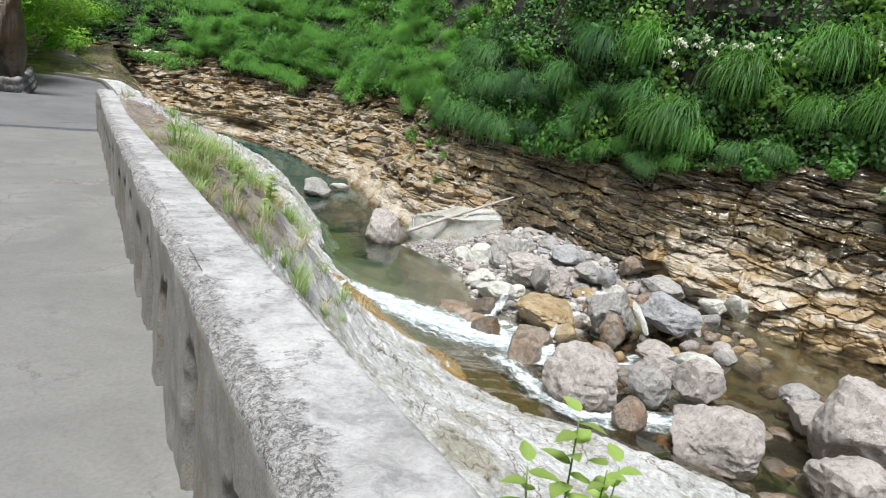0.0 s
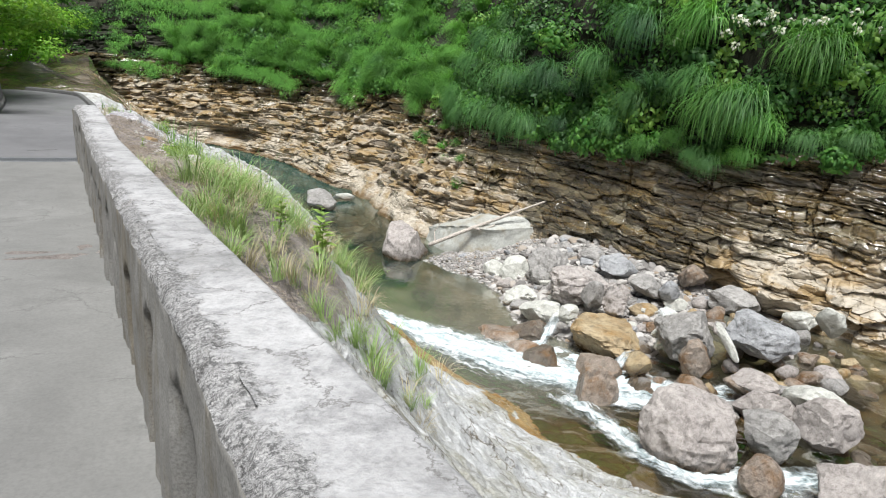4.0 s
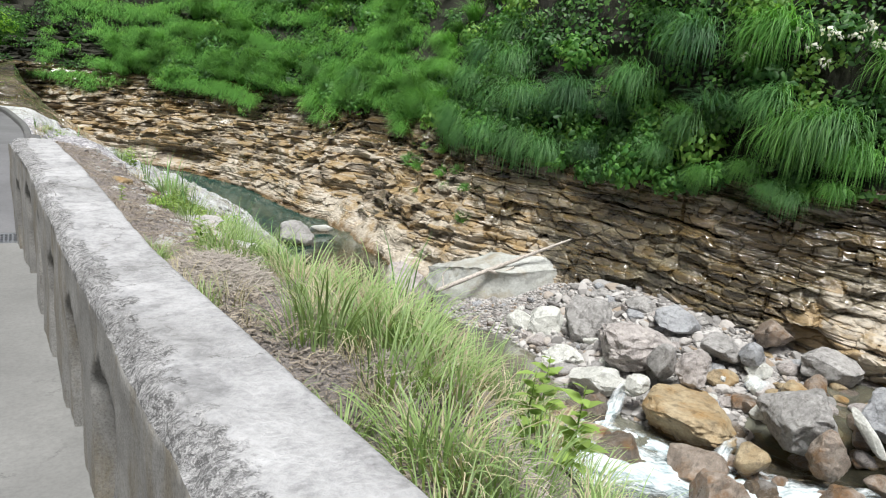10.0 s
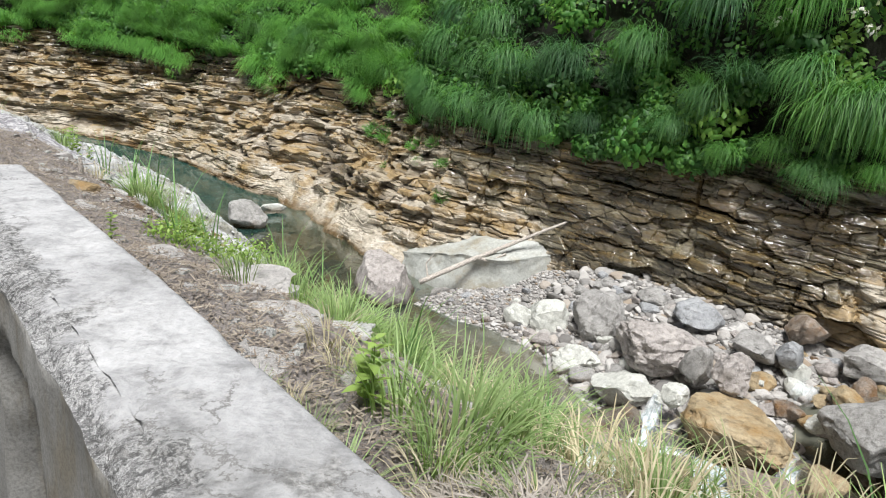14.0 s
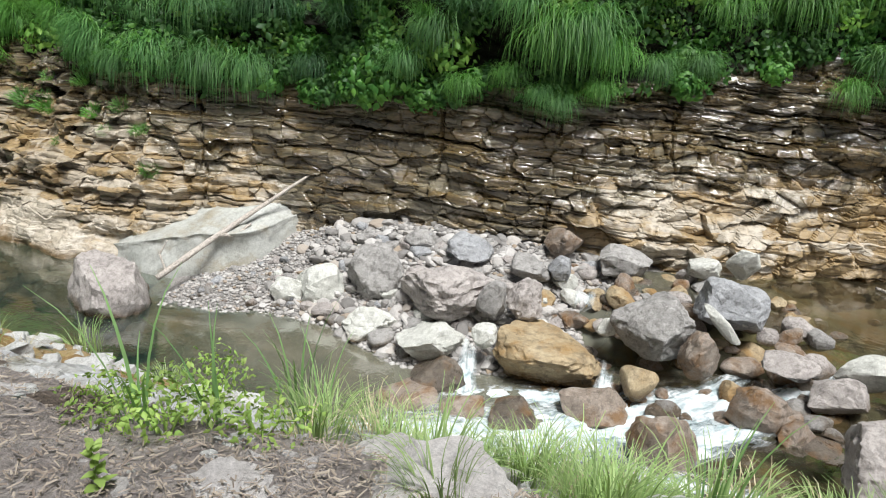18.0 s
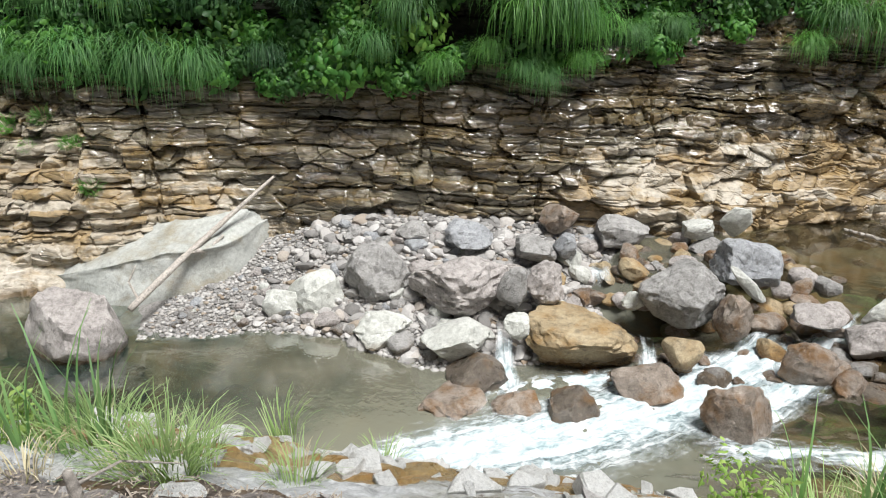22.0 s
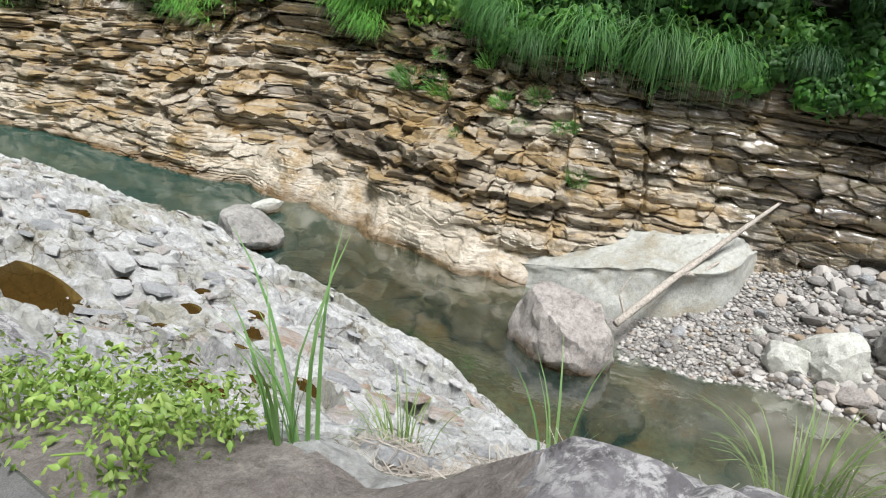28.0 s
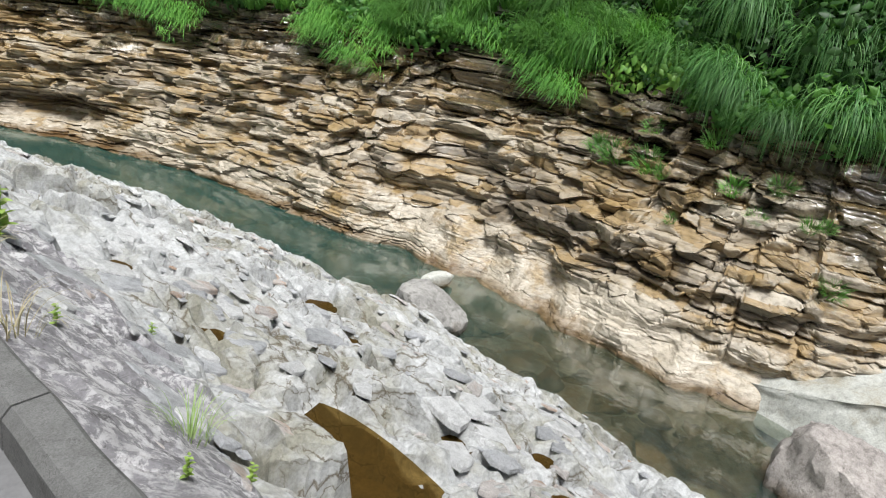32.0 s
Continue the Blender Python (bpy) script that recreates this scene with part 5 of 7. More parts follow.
def boulder(x, y, z, w, h, mat, label, d=None, spin=0, lean=(0, 0), cuts=7, sub=4, name="boulder", group="boulders in the river", knob=0.14, flat=0.0):
    """w runs along the river, d across it."""
    build_seed = int(abs(x * 131 + y * 71 + z * 17) * 10)
    bm = rock_mesh(d or 0.9 * w, w, h, build_seed, cuts + 4, max(sub, 4), knob, flat)
    me = bm_mesh(name, bm, mat, True)
    me.set_sharp_from_angle(angle=radians(20))
    ob = new(name, me)
    ob.matrix_world = pose(x, y, z, lean[0], lean[1], spin)
    return tagged(ob, label, "boulder" if name == "boulder" else "rock", group)


boulder(11.9, 13.45, -6.7, 2.5, 2.35, PINK_ROCK, "large rounded pinkish grey boulder standing in the pool", cuts=6, sub=5)
boulder(10.75, 21.9, -6.55, 1.9, 1.4, GREY_ROCK, "rounded grey boulder standing in green water", cuts=6)
boulder(15.1, 7.55, -5.85, 1.9, 1.75, GREY_ROCK, "tall angular grey boulder on the gravel bar", lean=(12, 0), cuts=9, sub=5)
boulder(14.7, 5.4, -5.6, 2.4, 1.4, PINK_ROCK, "long knobbly pinkish boulder lying on the gravel bar", cuts=7, sub=5, knob=0.2)
boulder(14.35, 4.0, -5.5, 0.8, 1.1, GREY_ROCK, "upright grey stone beside the pinkish boulder", lean=(15, 0))
boulder(14.75, 3.35, -5.45, 0.95, 1.15, PINK_ROCK, "lumpy brownish stone on the gravel bar", knob=0.2)
boulder(14.3, 9.7, -6.65, 1.4, 1.1, PALE_ROCK, "pale greenish slab of rock at the pool edge", lean=(-18, 10), cuts=10)
boulder(14.7, 8.75, -6.45, 1.8, 1.6, PALE_ROCK, "pale green-grey leaning slab of rock", lean=(14, 12), cuts=11)
boulder(13.75, 6.95, -6.55, 1.7, 0.95, PALE_ROCK, "flaky pale layered rock at the water", cuts=13, sub=5, knob=0.22)
boulder(13.3, 5.15, -6.4, 1.6, 0.95, PALE_ROCK, "pale wedge-shaped stone at the water's edge", lean=(-8, 8), cuts=10)
boulder(13.95, 2.45, -6.25, 2.5, 1.45, OCHRE_ROCK, "big flat-topped ochre boulder in the rapids", cuts=9, sub=5, flat=0.3)
boulder(13.35, 3.8, -5.85, 0.65, 0.6, PALE_ROCK, "small whitish stone leaning on the ochre boulder", cuts=9, sub=3)
boulder(12.5, 4.5, -6.85, 1.6, 1.15, WET_ROCK, "brown wet rock at the foot of the spill", cuts=12)
boulder(11.65, 2.55, -6.75, 1.2, 1.2, WET_ROCK, "dark wet rock in the foam")
boulder(11.65, 3.5, -6.9, 1.3, 0.9, RUST_ROCK, "low rusty wet rock in the foam", cuts=12)
boulder(12.4, 1.1, -6.45, 1.45, 1.1, RUST_ROCK, "brownish grey rock washed over by foam", cuts=10)
boulder(11.75, 4.85, -6.95, 1.5, 0.75, RUST_ROCK, "low rusty ramp of rock below the pale stones", d=1.9, cuts=12, knob=0.2)
boulder(12.75, -1.85, -5.75, 1.25, 1.15, RUST_ROCK, "dark brown wet boulder at the head of the rapids", d=0.9, cuts=9)
boulder(12.45, -2.55, -5.85, 0.8, 0.75, RUST_ROCK, "broken reddish wet rock at the head of the rapids", cuts=11)
boulder(14.25, -3.85, -5.05, 1.5, 0.75, PALE_ROCK, "smooth light grey tilted slab in shallow water", d=0.8, lean=(-14, 0), cuts=4)
boulder(14.2, -2.4, -5.3, 1.1, 0.5, PINK_ROCK, "low pinkish broken rock in the shallow stream", cuts=11)
boulder(13.2, 0.4, -5.95, 0.85, 0.85, OCHRE_ROCK, "square ochre block standing in the rapids", cuts=10, sub=3, knob=0.06)
boulder(11.2, -0.3, -6.05, 1.3, 1.6, RUST_ROCK, "pointed rusty grey boulder in the foam", cuts=8, lean=(0, -10))
boulder(14.65, 0.3, -5.25, 2.0, 1.5, GREY_ROCK, "big rounded grey boulder above the rapids", cuts=7, sub=5)
boulder(14.0, -0.65, -5.45, 0.85, 1.15, RUST_ROCK, "reddish wet rock beside a grey boulder", knob=0.2)
boulder(14.7, -1.0, -4.95, 1.2, 0.3, PALE_ROCK, "whitish slab of stone leaning on a boulder", d=0.25, lean=(40, 0), cuts=8, sub=3)
boulder(15.6, -1.2, -4.8, 1.7, 1.25, BLUE_ROCK, "bluish grey boulder with a white spot", cuts=9, sub=5)
boulder(15.15, -1.45, -4.93, 0.22, 0.2, PALE_ROCK, "white mineral spot on a bluish boulder", sub=2, name="pebble", group="loose stones")
boulder(14.8, 1.35, -5.65, 0.55, 0.46, PALE_ROCK, "small rounded white stone beside the ochre boulder", cuts=3, sub=3)
boulder(16.5, 2.95, -5.1, 0.7, 0.7, BLUE_ROCK, "dark bluish rounded stone on the gravel bar", cuts=5)
boulder(16.3, 3.75, -5.2, 1.2, 0.7, GREY_ROCK, "grey flat stone on the gravel bar")
boulder(16.5, 5.5, -5.05, 1.4, 0.75, BLUE_ROCK, "bluish white layered slab on the gravel bar", cuts=10)
boulder(16.6, 6.9, -5.2, 1.0, 0.7, GREY_ROCK, "grey stone on the gravel bar near the cliff")
boulder(10.8, -3.65, -5.2, 2.1, 1.8, PINK_ROCK, "large rounded pinkish boulder in the stream", cuts=6, sub=5)
boulder(12.3, -4.35, -5.1, 1.35, 1.1, GREY_ROCK, "rounded grey boulder in the stream", cuts=5)
boulder(13.4, -4.8, -4.85, 1.35, 1.0, PINK_ROCK, "smooth pinkish grey boulder in shallow water", cuts=4)
boulder(10.9, -5.3, -5.2, 0.85, 0.9, RUST_ROCK, "small brown wet boulder in the stream")
boulder(12.1, -6.7, -5.1, 2.3, 1.7, PINK_ROCK, "very large smooth pinkish boulder in the stream", cuts=5, sub=5)
boulder(15.5, -6.0, -4.95, 1.1, 0.7, GREY_ROCK, "flat grey stone in shallow water", cuts=5)
boulder(15.0, -6.8, -5.0, 1.5, 0.85, PINK_ROCK, "low pinkish boulder in shallow water", cuts=5)
boulder(13.6, -3.2, -5.4, 1.2, 0.8, PINK_ROCK, "pale pinkish broken rock in the stream", cuts=10)
boulder(14.6, -8.0, -4.5, 1.9, 2.4, PINK_ROCK, "large pinkish angular boulder at the stream side", cuts=8, sub=5)
boulder(13.1, -9.1, -4.9, 1.8, 1.3, PINK_ROCK, "broad pinkish boulder at the stream side", cuts=8)
boulder(18.2, -1.35, -4.6, 0.8, 1.0, PALE_ROCK, "whitish leaning slab at the cliff foot", d=0.5, lean=(30, -10), cuts=11)
boulder(18.2, -0.4, -4.95, 0.9, 0.6, PALE_ROCK, "pale broken block at the cliff foot", cuts=11)
boulder(17.7, 3.2, -4.8, 1.1, 0.8, RUST_ROCK, "reddish broken block at the cliff foot", cuts=11)
boulder(17.9, 1.6, -5.1, 1.5, 0.9, GREY_ROCK, "grey broken block at the cliff foot", cuts=12)
boulder(12.4, 23.2, -6.6, 0.5, 0.35, PALE_ROCK, "pale pointed stone at the cliff foot in water", d=1.4, sub=3, cuts=9)
boulder(10.9, 7.6, -7.1, 1.3, 0.5, RUST_ROCK, "flat brown stone just under the pool surface", cuts=8)
boulder(11.8, 8.4, -7.06, 1.0, 0.4, RUST_ROCK, "flat rusty stone just under the pool surface", cuts=8)


def pale_ledge():
    """Water-worn ledge in front of the cliff: a scooped face, a squared upstream end and a shelf that runs back."""
    plan = np.array([(17.6, 10.95), (16.2, 10.9), (15.1, 11.0), (14.55, 11.3), (14.1, 12.2), (13.8, 13.3), (13.6, 14.4), (13.75, 15.6), (14.3, 16.6)])
    run = np.r_[0, np.cumsum(np.hypot(*np.diff(plan, axis=0).T))]
    u = np.arange(0, run[-1], 0.045)
    x, y = np.interp(u, run, plan[:, 0]), np.interp(u, run, plan[:, 1])
    for _ in range(3):
        x[4:-4], y[4:-4] = np.convolve(x, np.ones(9) / 9, "valid"), np.convolve(y, np.ones(9) / 9, "valid")
    top = np.interp(u, [0, 2.5, 4.5, 6.0, run[-1]], [-5.2, -5.3, -5.5, -5.9, -6.7])
    q = np.linspace(0, 1, 60)
    face = np.clip(q / 0.55, 0, 1)
    back = np.clip((q - 0.5) / 0.5, 0, 1)
    Z = -7.1 + (top[:, None] + 7.1) * np.sin(face * math.pi / 2) ** 0.8 + 0.35 * back**1.5
    B = 0.22 * np.sin(face * math.pi) + 0.25 * face**3 + 1.9 * back**1.3
    Uu, Q = np.repeat(u[:, None], 60, 1), np.repeat(q[None], len(u), 0)
    B = B + (0.3 * fbm(Uu * 0.55, Q * 2.0, 0, 3, 90) + 0.025 * fbm(Uu * 4, Q * 12, 0, 4, 91)) * np.clip(Q * 8, 0.3, 1)
    Z = Z + 0.09 * np.floor(3 * (0.5 + fbm(Uu * 0.4, Q * 3, 0, 3, 92))) * back - 0.12 * np.clip(fbm(Uu * 1.2, Q * 7, 0, 3, 93), 0, 1) * face
    v, f = sheet(np.stack([x[:, None] + 0.9 * B, y[:, None] + 0.44 * B, Z], -1))
    me = raw_mesh("rock_ledge", v, f, [LEDGE_ROCK])
    me.set_sharp_from_angle(angle=radians(40))
    tagged(new("rock_ledge", me), "smooth whitish water-worn ledge of rock under a log", "rock", "boulders in the river")


pale_ledge()


def submerged_stones():
    """Rounded stones lying on the river bed, their tops just under the water."""
    r = random.Random(44)
    meshes = [bm_mesh("river_bed_stone", rock_mesh(1, 1.3, 0.5, 860 + k, 8, 3, 0.12), m, True) for k, m in enumerate([RUST_ROCK, OCHRE_ROCK, GREY_ROCK, WET_ROCK])]
    spots = [(12.3, 25.2, 1.7), (11.6, 26.0, 1.3), (12.5, 24.0, 1.1), (11.2, 24.6, 1.0)]
    spots += [(float(np.interp(y, [14, 17, 20, 28], [13.4, 12.6, 12.4, 12.6])) - abs(r.gauss(0, 0.9)), y, 0.25 + 1.3 * r.random() ** 2) for y in [r.uniform(14.5, 29) for _ in range(110)]]
    spots += [(r.uniform(9.6, 13.0), y, r.uniform(0.3, 1.0)) for y in [r.uniform(5.2, 12.5) for _ in range(14)]]
    for x, y, s in spots:
        k = r.randrange(4)
        ob = new("river_bed_stone", meshes[k])
        ob.matrix_world = pose(x, y, -6.9 - 0.22 * s - r.uniform(0, 0.08), r.uniform(-10, 10), r.uniform(-10, 10), r.uniform(0, 360)) @ Matrix.Diagonal((s, s, s, 1))
        tagged(ob, f"{('rusty brown', 'ochre', 'grey', 'dark brown')[k]} stone under the river water", "stone", "stones under water")
    meshes = [bm_mesh("river_bed_stone", rock_mesh(1, 1.3, 0.6, 870 + k, 8, 3, 0.12), m, False) for k, m in enumerate([RUST_ROCK, OCHRE_ROCK, WET_ROCK])]
    for _ in range(120):
        y = r.uniform(-8.5, 2.8)
        x = r.uniform(11.5, 18.5)
        s = r.uniform(0.25, 0.8)
        k = r.randrange(3)
        ob = new("river_bed_stone", meshes[k])
        ob.matrix_world = pose(x, y, float(water_z(x, y)) - 0.12 * s - r.uniform(0, 0.12), r.uniform(-15, 15), r.uniform(-15, 15), r.uniform(0, 360)) @ Matrix.Diagonal((s, s, s, 1))
        tagged(ob, f"{('rusty brown', 'ochre', 'dark brown')[k]} wet stone in the shallow stream", "stone", "wet stream stones")


submerged_stones()


def stream_rubble():
    """Wet broken stones that stand out of the shallow stream above the rapids."""
    r = random.Random(61)
    kinds = [(RUST_ROCK, "rusty brown"), (PINK_ROCK, "pinkish grey"), (GREY_ROCK, "grey"), (OCHRE_ROCK, "ochre")]
    meshes = [[bm_mesh("stream_stone", rock_mesh(1, 1.3, 0.75, 980 + 10 * k + j, 13, 3, 0.12), m, False) for j in range(2)] for k, (m, _) in enumerate(kinds)]
    n = 0
    while n < 90:
        y = r.uniform(-3.2, 3.4)
        x = r.uniform(14.4, 18.6) if n < 70 else r.uniform(12.6, 14.6)
        if x > float(np.interp(y, [-4, 1, 4], [20.0, 18.2, 17.2])) or math.hypot(x - 13.95, y - 2.45) < 1.3 or math.hypot(x - 14.65, y - 0.3) < 1.0:
            continue
        q = 0.22 + 0.5 * r.random() ** 1.8
        k = r.choice([0, 0, 1, 2, 3])
        ob = new("stream_stone", r.choice(meshes[k]))
        level = max(float(water_z(x, y)), float(gravel_z(np.array(x), np.array(y))))
        ob.matrix_world = pose(x, y, level + 0.12 * q, r.uniform(-20, 20), r.uniform(-20, 20), r.uniform(0, 360)) @ Matrix.Diagonal((q, q, q, 1))
        tagged(ob, f"{kinds[k][1]} wet stone in the shallow stream above the rapids", "stone", "stones above the rapids")
        n += 1


stream_rubble()


def bar_stones():
    """Loose stones heaped on the gravel bar and along the rapids."""
    mats = [GREY_ROCK, GREY_ROCK, PINK_ROCK, PALE_ROCK, BLUE_ROCK, PINK_ROCK]
    words = ["grey", "grey", "pinkish", "whitish", "bluish", "pinkish"]
    meshes = [[bm_mesh("stone", rock_mesh(1, 1.25, 0.66, 900 + 10 * k + j, 14, 3, 0.1), m, False) for j in range(3)] for k, m in enumerate(mats)]
    r = random.Random(12)
    n = 0
    while n < 290:
        y = r.uniform(-2.5, 12.0)
        x = r.uniform(13.0, 18.2)
        z = float(gravel_z(np.array(x), np.array(y)))
        if z < float(water_z(x, y)) + 0.05 or x > float(np.interp(y, [-4, 1, 4, 8, 11, 13], [20.5, 18.4, 17.4, 16.8, 16.3, 15])):
            continue
        big = y < 9
        s = 0.16 + 0.4 * r.random() ** 1.6 if big else r.uniform(0.12, 0.32)
        if r.random() < 0.1 and big:
            s = r.uniform(0.55, 0.85)
        k = r.randrange(len(mats))
        ob = new("stone", r.choice(meshes[k]))
        ob.matrix_world = pose(x, y, z + s * 0.12, r.uniform(-25, 25), r.uniform(-25, 25), r.uniform(0, 360)) @ Matrix.Diagonal((s, s, s, 1))
        tagged(ob, f"loose {words[k]} river stone lying on the gravel bar", "stone", "stones of the gravel bar")
        n += 1
    # broken stones between them, too many to count
    g = np.random.default_rng(13)
    shapes = []
    for k in range(5):
        bm = rock_mesh(1, 1.3, 0.62, 960 + k, 13, 2, 0.08)
        shapes.append((np.array([v.co[:] for v in bm.verts]), np.array([[v.index for v in f.verts] for f in bm.faces])))
        bm.free()
    x, y = g.uniform(13.0, 18.3, 2400), g.uniform(-2.5, 10.5, 2400)
    z = gravel_z(x, y)
    ok = (z > water_z(x, y) - 0.02) & (g.random(2400) < np.interp(y, [-2, 7, 10.5], [0.95, 0.8, 0.2]))
    V, F, c = [], [], 0
    for px, py, pz in zip(x[ok], y[ok], z[ok]):
        bv, bf = shapes[int(g.integers(5))]
        q = 0.12 + 0.32 * g.random() ** 2
        m = np.array(pose(px, py, pz + 0.14 * q, g.uniform(-35, 35), g.uniform(-35, 35), g.uniform(0, 360)))
        V.append(bv * q @ m[:3, :3].T + m[:3, 3])
        F.append(bf + c)
        c += len(bv)
    tagged(new("rubble", raw_mesh("rubble", np.concatenate(V), np.concatenate(F), [PEBBLE], None, False)), "grey and brown broken stones heaped on the gravel bar", "rubble", kind="stuff")
    # pebbles too small to pick out
    mesh_v, mesh_f, c = [], [], 0
    bm = rock_mesh(1, 1.2, 0.6, 77, 5, 1, 0.1)
    bv = np.array([v.co[:] for v in bm.verts])
    bf = np.array([[v.index for v in f.verts] for f in bm.faces])
    bm.free()
    g = np.random.default_rng(3)
    N = 42000
    y = g.uniform(-2.5, 12.6, N)
    x = g.uniform(12.0, 18.0, N)
    z = gravel_z(x, y)
    ok = z > water_z(x, y) - 0.06
    x, y, z = x[ok], y[ok], z[ok]
    s = (0.035 + 0.17 * g.random(len(x)) ** 2.6) * np.where(y > 9.5, 0.75, 1.0)
    a = g.uniform(0, 6.28, len(x))
    ca, sa = np.cos(a), np.sin(a)
    V = bv[None] * s[:, None, None]
    R = np.stack([V[..., 0] * ca[:, None] - V[..., 1] * sa[:, None] + x[:, None], V[..., 0] * sa[:, None] + V[..., 1] * ca[:, None] + y[:, None], V[..., 2] + (z + s * 0.15)[:, None]], -1)
    F = bf[None] + (np.arange(len(x)) * len(bv))[:, None, None]
    tagged(new("gravel", raw_mesh("gravel", R.reshape(-1, 3), F.reshape(-1, 3), [PEBBLE])), "heap of mixed grey and pinkish pebbles below the cliff", "gravel", kind="stuff")


def pebble_material():
    m, t, b = material("mixed_pebbles")
    geo = t.nodes.new("ShaderNodeNewGeometry")
    col = ramp(t, geo.outputs["Random Per Island"], [(0.0, (0.16, 0.152, 0.144)), (0.3, (0.31, 0.298, 0.285)), (0.55, (0.39, 0.37, 0.35)), (0.85, (0.49, 0.475, 0.458)), (1.0, (0.26, 0.2, 0.14))])
    col = mix(t, 0.5, col, ramp(t, noise_node(t, 30, 5, 0.7, place(t)), [(0.3, (0.5,) * 3), (0.6, (1, 1, 1))]), "MULTIPLY")
    t.links.new(col, b.inputs["Base Color"])
    b.inputs["Roughness"].default_value = 0.85
    return m


PEBBLE = pebble_material()
bar_stones()


# ---- driftwood ----
def limb(pts, radii, name, mat, parent, sides=9, seed=0):
    """A bent tapering limb through the given points."""
    bm = bmesh.new()
    r = random.Random(seed)
    p = [Vector(q) for q in pts]
    n = 22
    path = []
    for i in range(n + 1):
        t = i / n * (len(p) - 1)
        k = min(int(t), len(p) - 2)
        path.append((p[k].lerp(p[k + 1], t - k), radii[k] + (radii[k + 1] - radii[k]) * (t - k)))
    rings = []
    for i, (c, rad) in enumerate(path):
        d = (path[min(i + 1, n)][0] - path[max(i - 1, 0)][0]).normalized()
        a = d.orthogonal().normalized()
        b = d.cross(a)
        rings.append([bm.verts.new(c + (a * math.cos(q) + b * math.sin(q)) * rad * (1 + 0.12 * r.uniform(-1, 1))) for q in [2 * math.pi * s / sides for s in range(sides)]])
    for r0, r1 in zip(rings, rings[1:]):
        for k in range(sides):
            bm.faces.new((r0[k], r0[(k + 1) % sides], r1[(k + 1) % sides], r1[k]))
    bm.faces.new(rings[0][::-1])
    bm.faces.new(rings[-1])
    bmesh.ops.recalc_face_normals(bm, faces=bm.faces)
    return part(name, bm, mat, parent, smooth=True)


log = tagged(new("driftwood_log"), "long bleached driftwood log leaning on the cliff", "log")
limb([(12.7, 12.75, -6.3), (14.2, 12.2, -5.55), (15.6, 11.6, -4.85), (17.1, 10.95, -4.1)], [0.085, 0.08, 0.065, 0.035], "trunk", WOOD, log, seed=1)
limb([(14.4, 12.1, -5.45), (14.75, 11.8, -5.5), (15.1, 11.55, -5.2)], [0.06, 0.06, 0.03], "branch", WOOD, log, seed=2)
limb([(12.95, 12.65, -6.2), (13.0, 12.9, -5.75), (13.2, 12.8, -5.4)], [0.035, 0.025, 0.012], "branch", WOOD, log, seed=3)


stick = tagged(new("driftwood_stick"), "pale driftwood stick lying in the shallow pool", "driftwood")
limb([(20.7, -4.8, -5.38), (20.2, -5.3, -5.36), (19.2, -6.3, -5.34)], [0.04, 0.055, 0.07], "trunk", WOOD, stick, seed=5)


# ---- plants ----
def blade_clump(name, blades, length, spread, droop, mat, seed, wide=0.018, stiff=0.5, fan=0.0):
    """Grass: bent tapering blades that rise from one foot and hang over."""
    g = np.random.default_rng(seed)
    segs = 5
    V, F = [], []
    for b in range(blades):
        a = g.normal() * fan if fan else g.uniform(0, 2 * math.pi)
        r0 = spread * math.sqrt(g.random())
        L = length * g.uniform(0.55, 1.1)
        lean = g.uniform(0.1, 1.0) * (1.1 - stiff)
        w = wide * g.uniform(0.7, 1.3)
        dx, dy = math.cos(a), math.sin(a)
        aa = g.uniform(0, 6.28) if fan else a + g.uniform(-0.5, 0.5)
        p = np.array([math.cos(aa) * r0, math.sin(aa) * r0, -0.03])
        ang = math.pi / 2 - lean * 0.6
        base = len(V)
        side = np.array([-dy, dx, 0.0])
        for s in range(segs + 1):
            ww = w * (1 - (s / segs) ** 1.6) + 0.001
            V.append(p - side * ww)
            V.append(p + side * ww)
            step = L / segs
            p = p + np.array([dx * math.cos(ang), dy * math.cos(ang), math.sin(ang)]) * step
            ang -= droop * g.uniform(0.7, 1.3) * (s + 1) / segs
        for s in range(segs):
            i = base + 2 * s
            F.append((i, i + 1, i + 3, i + 2))
    return raw_mesh(name, np.array(V), F, [mat])


